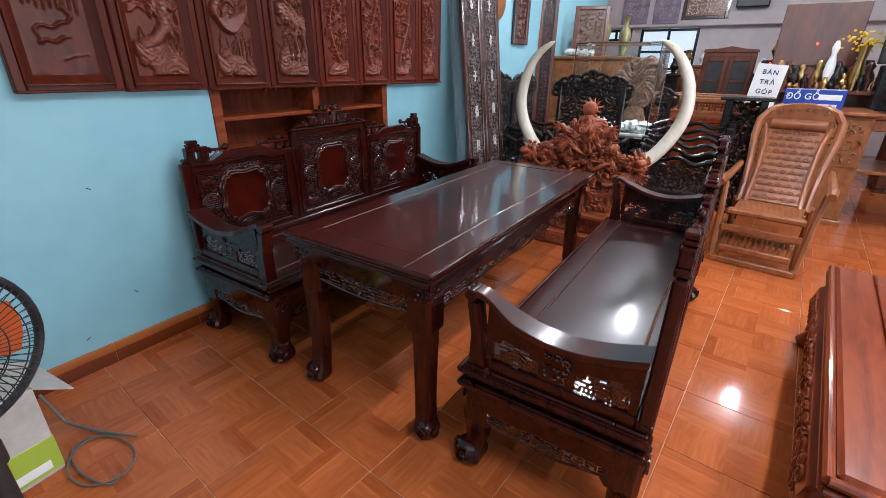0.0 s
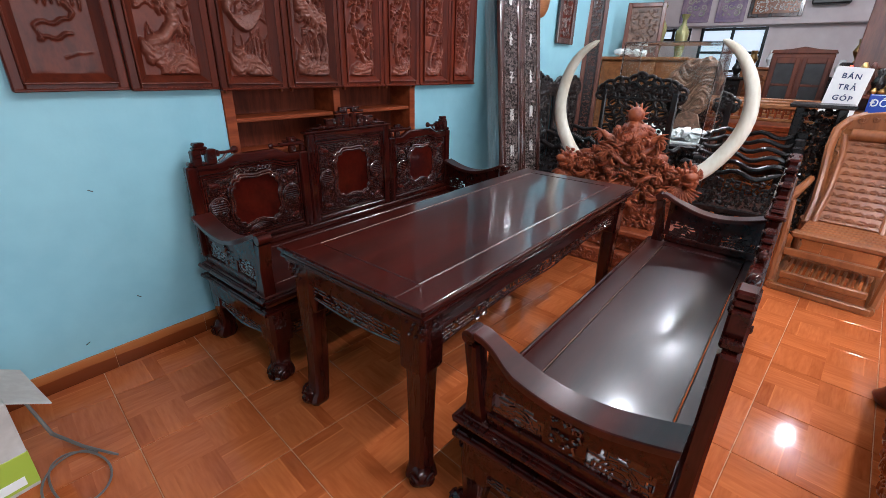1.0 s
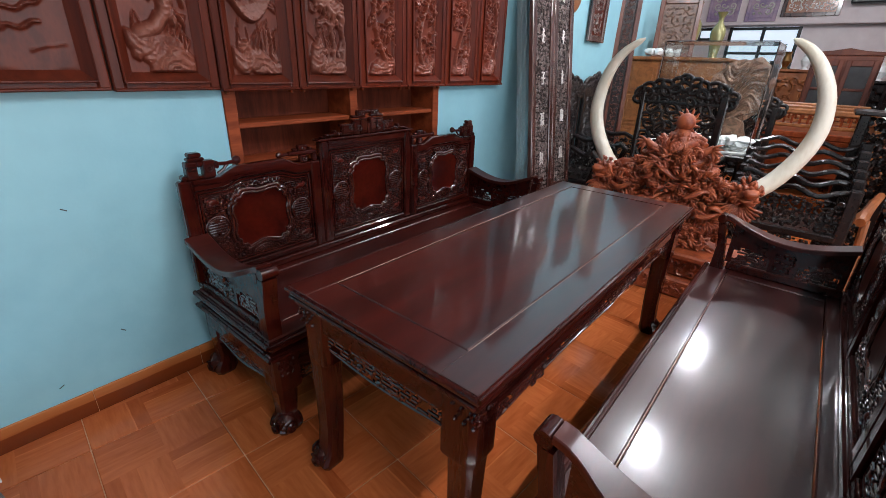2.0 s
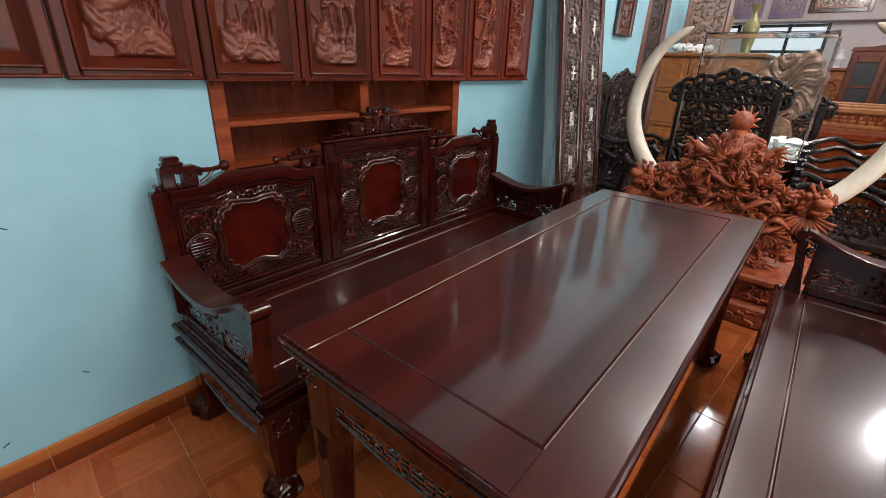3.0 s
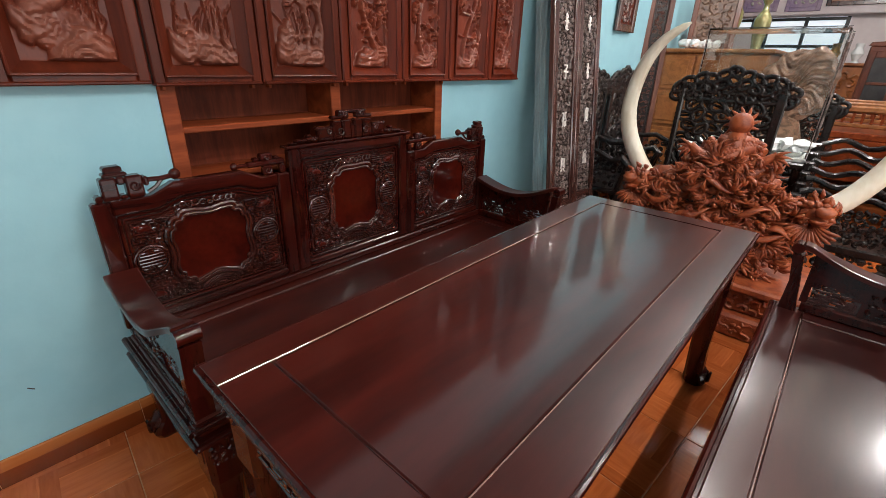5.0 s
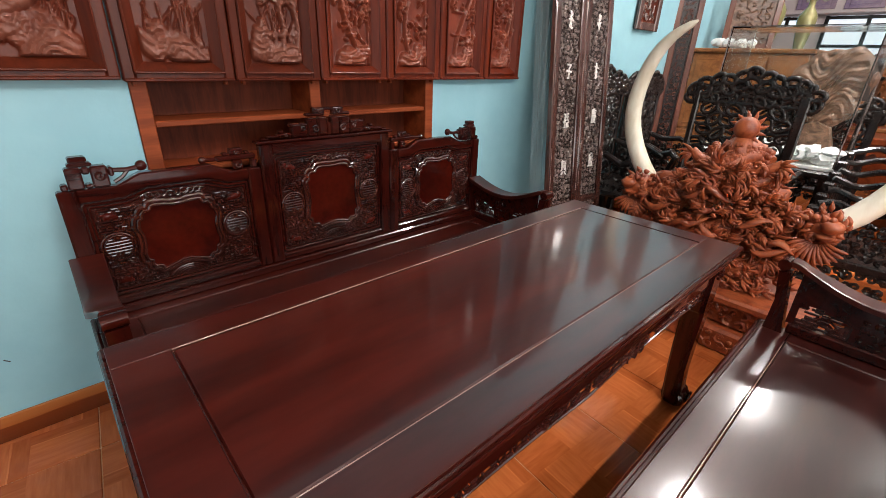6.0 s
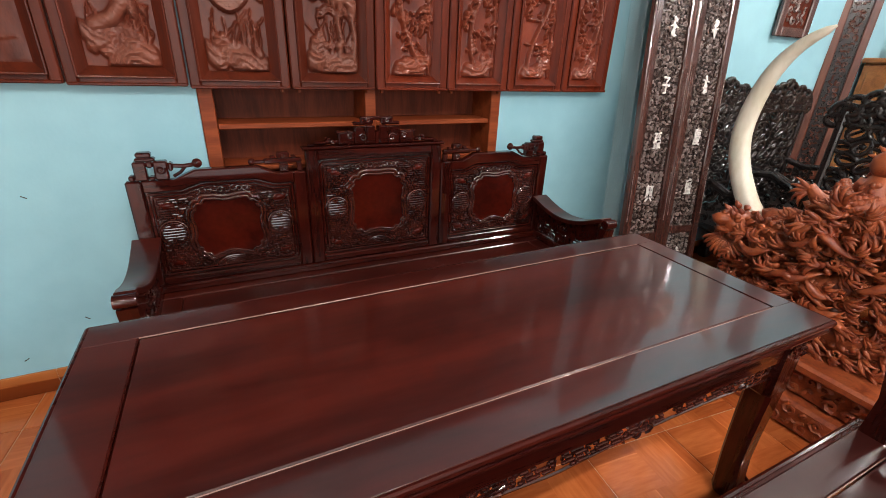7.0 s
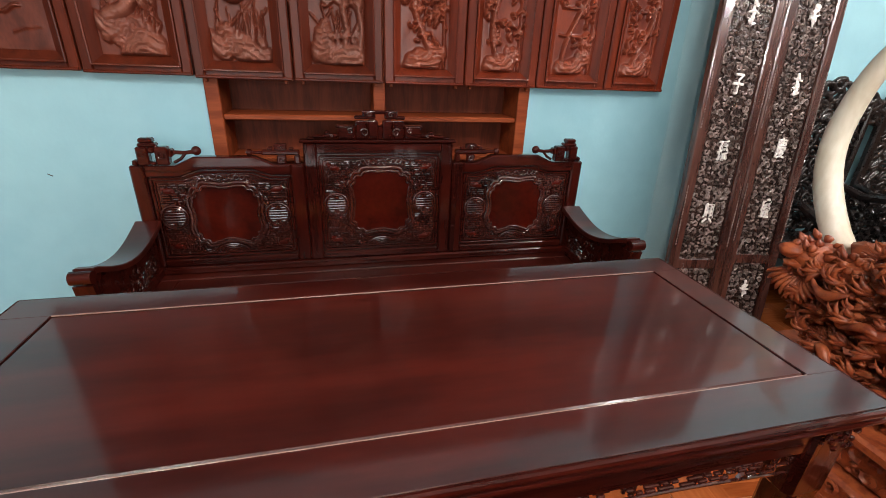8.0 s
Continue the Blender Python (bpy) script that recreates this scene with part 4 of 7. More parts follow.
def back_panel(bench, x0, x1, z0, zt, seed, hump):
    """One framed field of the back: stiles, rails, sunk board with relief; hump: four shares of the width where the top rail rises and falls."""
    w = x1 - x0
    cx = (x0 + x1) / 2
    yf, yb = -0.052, -0.016
    st = 0.052
    rail, up = 0.045, 0.032
    bd = Build().box(x0 + st - 0.003, x1 - st + 0.003, -0.032, -0.020, z0 + 0.028, zt - rail + 0.004 + (0.018 if hump else 0), 0.001)
    fr = part("back_panel", bd, M_CARVE, bench)
    part("stile", Build().box(x0, x0 + st, yf, yb, z0, zt, 0.006), M_ROSE_V, fr)
    part("stile", Build().box(x1 - st, x1, yf, yb, z0, zt, 0.006), M_ROSE_V, fr)
    part("lower_rail", Build().box(x0 + st, x1 - st, yf + 0.002, yb - 0.002, z0, z0 + 0.03, 0.005), M_ROSE, fr)
    if hump:
        a, b, c, d = (x0 + w * f for f in hump)
        top = [(x0 + st, zt - rail), (x0 + st, zt - 0.001), (a, zt - 0.001), (b, zt + up), (c, zt + up), (d, zt - 0.001), (x1 - st, zt - 0.001), (x1 - st, zt - rail),
               (d - 0.012, zt - rail), (c - 0.012, zt - rail + 0.026), (b + 0.012, zt - rail + 0.026), (a + 0.012, zt - rail)]
    else:
        top = [(x0 + st, zt - rail), (x0 + st, zt - 0.001), (x1 - st, zt - 0.001), (x1 - st, zt - rail)]
    part("top_rail", Build().prism(top, yf + 0.001, yb - 0.001, 0.005), M_ROSE, fr)
    fx0, fx1, fz0, fz1 = x0 + st + 0.008, x1 - st - 0.008, z0 + 0.040, zt - rail - 0.010
    cz = (fz0 + fz1) / 2 + (0.012 if hump else 0.004)
    rx, rz = (fx1 - fx0) * 0.262, (fz1 - fz0) * (0.375 if hump else 0.335)
    out = cartouche(cx, cz, rx, rz, bool(hump))
    part("burl_plaque", Build().prism(out, -0.040, -0.031, 0.003), M_RED, fr, "plain polished red burl plaque")
    mo = Build().tube([(p[0], -0.043, p[1]) for p in out], 0.0065, 8, True)
    mo.tube([(cx + (p[0] - cx) * 1.10, -0.039, cz + (p[1] - cz) * 1.10) for p in out], 0.0095, 8, True)
    part("plaque_moulding", mo, M_CARVE, fr)
    # two beads round the field
    for o, r in ((0.0, 0.0050), (0.012, 0.0030)):
        ring = [(fx0 + o, fz0 + o), (fx1 - o, fz0 + o), (fx1 - o, fz1 - o)]
        ring += ([(d - 0.016 - o * 0.4, fz1 - o), (c - 0.016 - o * 0.4, fz1 + 0.024 - o), (b + 0.016 + o * 0.4, fz1 + 0.024 - o), (a + 0.016 + o * 0.4, fz1 - o)] if hump else []) + [(fx0 + o, fz1 - o)]
        loop = []
        for (ax, az), (ex, ez) in zip(ring, ring[1:] + ring[:1]):
            loop += [(ax + (ex - ax) * f, -0.037, az + (ez - az) * f) for f in (0.02, 0.5, 0.98)]
        part("bead", Build().tube(loop, r, 8, True, up=(0, 1, 0)), M_ROSE, fr)
    # round longevity emblems: two rings, bars and a broken upright
    R, ez = 0.049, cz - 0.004
    ems = []
    for sx in (-1, 1):
        ex = cx + sx * ((fx1 - fx0) / 2 - R - 0.012)
        ems.append(ex)
        e = Build().prism([(ex + R * math.cos(t), ez + R * math.sin(t)) for t in np.linspace(0, 2 * math.pi, 25)[:-1]], -0.036, -0.031)
        for rr, tr in ((R, 0.0046), (R * 0.83, 0.0026)):
            e.tube([(ex + rr * math.cos(t), -0.042, ez + rr * math.sin(t)) for t in np.linspace(0, 2 * math.pi, 33)[:-1]], tr, 7, True)
        for q in (-0.58, -0.35, -0.12, 0.12, 0.35, 0.58):
            hw = math.sqrt(1 - q * q) * R * 0.80
            for g0, g1 in ((-hw, hw),) if abs(q) < 0.5 else ((-hw, -0.010), (0.010, hw)):
                e.tube([(ex + g0, -0.040, ez + q * R), ((2 * ex + g0 + g1) / 2, -0.0425, ez + q * R), (ex + g1, -0.040, ez + q * R)], 0.0034, 6)
        for q in (-0.70, 0.70, 0.0):
            e.tube([(ex, -0.041, ez + (q - 0.13) * R), (ex, -0.041, ez + (q + 0.13) * R)], 0.003, 6)
        part("emblem", e, M_CARVE, fr)
    # half emblem below the plaque
    e = Build()
    hz = fz0 + 0.010
    for r, tr in ((0.066, 0.0046), (0.053, 0.0030), (0.040, 0.0030), (0.026, 0.0030)):
        e.tube([(cx + r * math.cos(t), -0.041, hz + r * 0.62 * math.sin(t)) for t in np.linspace(0, math.pi, 17)], tr, 6)
    for q in (0.010, 0.022):
        e.tube([(cx - 0.036 + q, -0.040, hz + q * 0.6), (cx + 0.036 - q, -0.040, hz + q * 0.6)], 0.003, 6)
    part("emblem", e, M_CARVE, fr)

    # dense key relief that fills the ground, with scrolls over the plaque
    def free(x, z):
        u, v = abs(x - cx) / (rx * 1.13), abs(z - cz) / (rz * 1.13)
        if u ** 3.2 + v ** 3.2 < 1:
            return False
        if any(math.hypot(x - ex, z - ez) < R + 0.006 for ex in ems):
            return False
        if math.hypot((x - cx), (z - hz) / 0.62) < 0.074:
            return False
        return not (abs(x - cx) < 0.10 and z > cz + rz)

    orn = Build()
    top_z = fz1 - 0.016
    key_fret(orn, fx0 + 0.017, fx1 - 0.017, fz0 + 0.013, top_z, -0.038, free, seed)
    tz = (cz + rz * 1.10 + fz1 + (0.024 if hump else 0)) / 2 - 0.003
    for sx in (-1, 1):
        for k in range(5):
            orn.tube(spiral(cx + sx * (0.012 + 0.021 * k), tz + 0.004 * (k % 2), -0.040, 0.0125, 1.3, 0.6 + k, sx * (1 if k % 2 else -1), 11), [0.0036 - 0.00012 * q for q in range(12)], 6)
        for k in range(3):
            orn.tube([(cx + sx * (0.03 + 0.02 * k), -0.040, tz - 0.012), (cx + sx * (0.045 + 0.02 * k), -0.043, tz), (cx + sx * (0.05 + 0.02 * k), -0.040, tz + 0.014)], [0.002, 0.004, 0.0015], 6)
    part("relief_ornament", orn, M_CARVE, fr)
    # smooth red fruits and bats in the corners
    rng = random.Random(seed)
    for sx in (-1, 1):
        for zz in (fz0 + 0.048, fz1 - 0.050):
            px = cx + sx * ((fx1 - fx0) / 2 - 0.048 - rng.uniform(0, 0.012))
            e = Build().blob((px, -0.038, zz), (0.024, 0.010, 0.013), 12, 7, 0.06, seed)
            e.blob((px + sx * 0.018, -0.038, zz + 0.008), (0.012, 0.008, 0.010), 10, 6, 0.06, seed + 1)
            e.blob((px - sx * 0.016, -0.038, zz - 0.006), (0.013, 0.008, 0.008), 10, 6, 0.06, seed + 2)
            part("fruit", e, M_RED, fr, "smooth red carved fruit")


def bench(m, label, seat_wood):
    W, F = 0.958, -0.60
    th = thing("bench", m, label, "bench", "rosewood benches")
    # seat: four frame boards round a sunk panel
    z = 0.438
    part("seat_frame", Build().box(-W + 0.005, W - 0.005, F + 0.012, F + 0.100, z - 0.03, z, 0.004), seat_wood, th)
    part("seat_frame", Build().box(-W + 0.005, W - 0.005, -0.105, -0.02, z - 0.03, z, 0.004), seat_wood, th)
    for s in (-1, 1):
        part("seat_frame", Build().box(min(s * (W - 0.006), s * (W - 0.11)), max(s * (W - 0.006), s * (W - 0.11)), F + 0.102, -0.107, z - 0.03, z, 0.004), seat_wood, th)
    part("seat_panel", Build().box(-W + 0.112, W - 0.112, F + 0.1045, -0.1095, z - 0.03, z - 0.0015, 0.003), seat_wood, th, "broad polished dark seat board")
    # the bright line along the front groove is put into the bead's colour
    part("inlay_bead", Build().tube([(-W + 0.112, F + 0.1015, z - 0.001), (0, F + 0.1015, z - 0.001), (W - 0.112, F + 0.1015, z - 0.001)], 0.0019, 8), M_BEADGLINT, th)
    # stepped ledge
    for o, z0, z1, lip in ((0.004, 0.410, 0.432, 0.0105), (-0.012, 0.378, 0.409, 0), (0.004, 0.352, 0.377, 0.009)):
        b = Build()
        b.box(-W - 0.006 - o, W + 0.006 + o, F - o, F + 0.045, z0, z1, 0.008)
        part("ledge_front", b, M_ROSE, th)
        for s in (-1, 1):
            xa, xb = sorted((s * (W + 0.006 + o), s * (W - 0.045)))
            part("ledge_end", Build().box(xa, xb, F + 0.047, -0.01, z0, z1 - 0.0005, 0.008), M_ROSE, th)
        if not lip:
            continue
        for s in (-1, 1):
            part("ledge_bead", Build().tube([(s * (W + 0.006 + o), -0.012, (z0 + z1) / 2), (s * (W + 0.006 + o), F / 2, (z0 + z1) / 2), (s * (W + 0.006 + o), F - o, (z0 + z1) / 2)], lip, 10), M_ROSE, th)
        part("ledge_bead", Build().tube([(-W - 0.006 - o, F - o, (z0 + z1) / 2), (0, F - o, (z0 + z1) / 2), (W + 0.006 + o, F - o, (z0 + z1) / 2)], lip, 10), M_ROSE, th)
    # apron boards and fretwork skirts
    part("apron", Build().box(-W + 0.02, W - 0.02, F + 0.012, F + 0.034, 0.262, 0.350, 0.005), M_ROSE, th)
    part("apron", Build().box(-W + 0.02, W - 0.02, -0.05, -0.03, 0.262, 0.350, 0.005), M_ROSE, th)
    for s in (-1, 1):
        xa, xb = sorted((s * (W - 0.006), s * (W - 0.028)))
        part("apron", Build().box(xa, xb, F + 0.036, -0.052, 0.262, 0.350, 0.005), M_ROSE, th)
    sk = Build()
    n = 14
    for i in range(n):
        a = -W + 0.10 + (2 * W - 0.2) * i / n
        c = a + (2 * W - 0.2) / n
        drop = 0.205 + 0.02 * abs(math.sin(math.pi * i / n * 2))
        fret(sk, a, c, drop, 0.262, F + 0.024, 0.013, 0.0036, i)
    sk.tube([(-W + 0.1 + (2 * W - 0.2) * t, F + 0.024, 0.204 + 0.014 * abs(math.sin(6.28 * t))) for t in np.linspace(0, 1, 40)], 0.0042, 5)
    part("skirt", sk, M_CARVE, th, "pierced fretwork skirt")
    for s in (-1, 1):
        sk = Build()
        sk.m = Matrix.Translation((s * (W - 0.018), 0, 0)) @ Matrix.Rotation(math.pi / 2, 4, "Z")
        fret(sk, F + 0.09, -0.09, 0.212, 0.262, 0, 0.013, 0.0036, 30 + s)
        vines(sk, F + 0.2, -0.2, 0.208, 0.26, 0, 0.03, 0.004, 31 + s)
        sk.tube([(F + 0.09 + (-F - 0.18) * t, 0, 0.208 + 0.014 * math.cos(6.28 * t)) for t in np.linspace(0, 1, 16)], 0.005, 5)
        part("skirt", sk, M_CARVE, th, "pierced fretwork skirt")
    for sx in (-1, 1):
        for sy, yy in ((-1, F + 0.045), (1, -0.05)):
            lb = leg_mesh(0.36, 0.084, sx, sy, 1.05, 0.205)
            for i, vv in enumerate(lb.v):
                lb.v[i] = (vv[0] + sx * (W - 0.05), vv[1] + yy, vv[2])
            vines(lb, sx * (W - 0.05) - 0.034, sx * (W - 0.05) + 0.034, 0.27, 0.35, yy - 0.045 if sy < 0 else yy + 0.045, 0.026, 0.004, 44)
            part("leg", lb, M_ROSE_V, th)
    # arms: curved top rail over a pierced panel
    for s in (-1, 1):
        prof = []
        for t in np.linspace(0, 1, 41):
            y = -0.055 + (F + 0.035 + 0.055) * t
            zc = 0.684 - 0.050 * math.sin(math.pi * min(1, t * 1.05)) + 0.034 * t ** 3
            prof.append((y, zc))
        secs = []
        for i, (y, zc) in enumerate(prof):
            f = i / 40
            xi = W - 0.072 + 0.010 * f
            g = min(1.0, max(0.0, (f - 0.72) / 0.20))
            xo = W + 0.022 - 0.028 * g * g * (3 - 2 * g)
            secs.append([(s * xi, y, zc - 0.020), (s * xi, y, zc - 0.003), (s * (xi + 0.003), y, zc), (s * (xo - 0.003), y, zc), (s * xo, y, zc - 0.003), (s * xo, y, zc - 0.020)])
        if s < 0:
            secs = [c[::-1] for c in secs]
        arm = part("arm", Build().loft(secs), M_SEATRED, th)
        e = Build()
        y, zc = prof[-1]
        ring = [(y - 0.018 + 0.021 * math.cos(t), zc - 0.022 + 0.021 * math.sin(t)) for t in np.linspace(0, 2 * math.pi, 13)[:-1]]
        e.loft([[(s * (W - 0.063), p[0], p[1]) for p in ring], [(s * (W - 0.005), p[0], p[1]) for p in ring]])
        part("arm_scroll", e, M_ROSE, arm)
        secs = []
        for z1, d, o in ((0.432, 0.062, 0.0), (0.50, 0.045, 0.004), (0.56, 0.034, 0.006), (0.62, 0.034, -0.004), (0.672, 0.036, -0.012)):
            y0 = F + 0.018 + o
            secs.append([(s * (W - 0.060), y0, z1), (s * (W - 0.007), y0, z1), (s * (W - 0.007), y0 + d, z1), (s * (W - 0.060), y0 + d, z1)])
        part("arm_post", Build().loft(secs), M_ROSE_V, arm)
        part("lower_rail", Build().box(min(s * (W - 0.045), s * (W - 0.012)), max(s * (W - 0.045), s * (W - 0.012)), F + 0.085, -0.056, 0.439, 0.478, 0.005), M_ROSE, arm)
        g = Build()
        xm = s * (W - 0.028)
        g.m = Matrix.Translation((xm, 0, 0)) @ Matrix.Rotation(math.pi / 2, 4, "Z")
        ya, yb = F + 0.075, -0.06
        L = yb - ya
        top = [(y, zc - 0.016) for y, zc in prof if ya - 0.001 < y < yb + 0.001]
        top = [(yb, top[0][1])] + top + [(ya, top[-1][1])]
        zr = lambda y: min(top, key=lambda p: abs(p[0] - y))[1]
        # solid bands round two pierced fields
        pn = Build()
        pn.m = g.m.copy()
        for a, c in ((0.0, 0.05), (0.38, 0.62), (0.95, 1.0)):
            y0, y1 = ya + L * a, ya + L * c
            poly = [(y0, 0.478), (y1, 0.478)] + [(y, zr(y)) for y in np.linspace(y1, y0, 6)]
            pn.prism(poly, -0.008, 0.008)
        for a, c, k in ((0.05, 0.38, 1), (0.62, 0.95, -1)):
            ys = [ya + L * (a + (c - a) * f) for f in (0, 0.16, 0.16, 0.45, 0.45, 0.8, 0.8, 1)][::1]
            zs = [0.552, 0.552, 0.566, 0.566, 0.556, 0.556, 0.536, 0.536]
            if k < 0:
                zs = zs[::-1]
                ys = [ya + L * (a + (c - a) * f) for f in (0, 0.2, 0.2, 0.55, 0.55, 0.84, 0.84, 1)]
            pn.prism(list(zip(ys, zs)) + [(y, zr(y)) for y in np.linspace(ys[-1], ys[0], 6)], -0.008, 0.008)
        part("arm_panel", pn, M_ROSE, arm)
        for a, c, sd in ((0.05, 0.38, 1), (0.62, 0.95, 2)):
            ym = ya + L * (a + c) / 2
            fret(g, ya + L * a, ya + L * c, 0.480, 0.566, 0, 0.0165, 0.0046, sd)
            rg = random.Random(sd)
            for u in range(7):
                for v in range(4):
                    if rg.random() < 0.6:
                        yy, zz = ya + L * a + L * (c - a) * u / 7, 0.479 + 0.088 * v / 4
                        g.box(yy, yy + L * (c - a) / 7 + 0.002, -0.0025, 0.0025, zz, zz + 0.024, 0.001)
            for r in (0.05, 0.037, 0.024):
                g.tube([(ym + r * math.cos(t), 0, 0.482 + r * math.sin(t)) for t in np.linspace(0, math.pi, 12)], 0.0045, 5)
        vines(g, ya + L * 0.41, ya + L * 0.59, 0.49, 0.585, -0.010, 0.028, 0.004, 12)
        vines(g, ya + L * 0.41, ya + L * 0.59, 0.49, 0.585, 0.010, 0.028, 0.004, 13)
        part("arm_fretwork", g, M_CARVE, arm, "pierced fretwork arm panel")
    # back
    part("back_sill", Build().box(-W + 0.01, W - 0.01, -0.062, -0.012, 0.439, 0.472, 0.006), M_ROSE, th)
    back_panel(th, -W, -0.318, 0.473, 0.905, 3, (0.25, 0.36, 0.71, 0.82))
    back_panel(th, -0.315, 0.315, 0.473, 0.992, 5, None)
    back_panel(th, 0.318, W, 0.473, 0.905, 8, (0.18, 0.29, 0.64, 0.75))
    cr = part("crest_cap", Build().box(-0.328, 0.328, -0.060, -0.010, 0.9925, 1.004, 0.004), M_ROSE, th)
    # crest of stepped cloud scrolls, pierced at the middle
    part("cloud_scroll", Build().prism([(-0.009, 1.005), (-0.009, 1.066), (0, 1.058), (0.009, 1.066), (0.009, 1.005)], -0.046, -0.024, 0.003), M_ROSE, cr)
    part("cloud_scroll", Build().box(-0.030, 0.030, -0.046, -0.024, 1.107, 1.122, 0.005), M_ROSE, cr)
    for s in (-1, 1):
        for xa, xb, za, zb in ((0.0095, 0.050, 1.005, 1.084), (0.057, 0.102, 1.005, 1.080), (0.0505, 0.0565, 1.005, 1.026), (0.0505, 0.0565, 1.060, 1.078), (0.018, 0.072, 1.087, 1.122), (0.060, 0.106, 1.0865, 1.100), (0.103, 0.172, 1.005, 1.062), (0.160, 0.182, 1.050, 1.064), (0.172, 0.232, 1.012, 1.027), (0.226, 0.275, 1.010, 1.021), (0.270, 0.300, 1.005, 1.013), (0.205, 0.226, 1.027, 1.038)):
            p0, p1 = sorted((s * xa, s * xb))
            part("cloud_scroll", Build().box(p0, p1, -0.051, -0.019, za, zb, 0.006), M_ROSE, cr)
        e = Build()
        for xx, zz, r in ((0.066, 1.034, 0.018), (0.124, 1.040, 0.012), (0.044, 1.106, 0.011), (0.200, 1.0195, 0.007)):
            e.tube(spiral(s * xx, zz, -0.052, r, 1.4, 0.5 if s > 0 else 2.6, s, 14), 0.0036, 6)
        for zz, xa, xb in ((1.080, 0.024, 0.096), (1.056, 0.108, 0.168), (1.118, 0.022, 0.070)):
            e.tube([(s * xa, -0.051, zz), (s * xb, -0.051, zz)], 0.0022, 6)
        part("scroll_line", e, M_CARVE, cr)
        # key-shaped bracket between the hump and the middle panel
        for xa, xb, za, zb in ((0.330, 0.478, 0.942, 0.961), (0.378, 0.428, 0.9615, 0.987), (0.384, 0.420, 0.905, 0.9415), (0.330, 0.352, 0.905, 0.9415), (0.352, 0.372, 0.9615, 0.972), (0.432, 0.454, 0.9615, 0.974)):
            p0, p1 = sorted((s * xa, s * xb))
            part("cloud_scroll", Build().box(p0, p1, -0.048, -0.020, za, zb, 0.005), M_ROSE, cr)
        e = Build().tube([(s * 0.476, -0.034, 0.951), (s * 0.515, -0.034, 0.951)], 0.007, 8)
        e.blob((s * 0.523, -0.034, 0.952), (0.014, 0.012, 0.014), 10, 7)
        part("bracket_knob", e, M_ROSE, cr)
        part("scroll_line", Build().tube(spiral(s * 0.403, 0.974, -0.050, 0.010, 1.2, 0, s, 10), 0.0032, 6), M_CARVE, cr)
        part("scroll_line", Build().tube(spiral(s * 0.402, 0.924, -0.050, 0.013, 1.2, 0.4, s, 12), 0.0036, 6), M_CARVE, cr)
        # outer finial: a slotted tower with a cap, and a rod that ends in a knob
        for xa, xb, za, zb in ((0.880, 0.922, 0.906, 0.976), (0.812, 0.858, 0.906, 0.976), (0.8585, 0.8795, 0.952, 0.976), (0.8585, 0.8795, 0.906, 0.920), (0.848, 0.912, 0.9765, 0.990), (0.858, 0.906, 0.9905, 1.009), (0.923, 0.942, 0.906, 0.926), (0.796, 0.8115, 0.938, 0.968)):
            p0, p1 = sorted((s * xa, s * xb))
            part("finial", Build().box(p0, p1, -0.054, -0.016, za, zb, 0.005), M_ROSE, cr)
        e = Build().tube([(s * 0.798, -0.034, 0.954), (s * 0.76, -0.034, 0.951), (s * 0.728, -0.034, 0.955)], 0.008, 8)
        e.blob((s * 0.716, -0.034, 0.959), (0.018, 0.015, 0.018), 12, 8)
        e.tube([(s * 0.800, -0.034, 0.914), (s * 0.775, -0.034, 0.928), (s * 0.757, -0.034, 0.948)], 0.006, 6)
        e.tube(spiral(s * 0.836, 0.945, -0.056, 0.017, 1.4, 0.3, s, 12), 0.0036, 6)
        part("finial_rod", e, M_ROSE, cr)
    return th


bench(pose(0.700, -0.085, 0), "dark rosewood long bench with carved three-part back against the wall", M_SEATRED)
bench(pose(0.715, -2.285, 0, 0, 0, 180), "dark rosewood long bench with broad polished seat facing the table", M_SEAT)


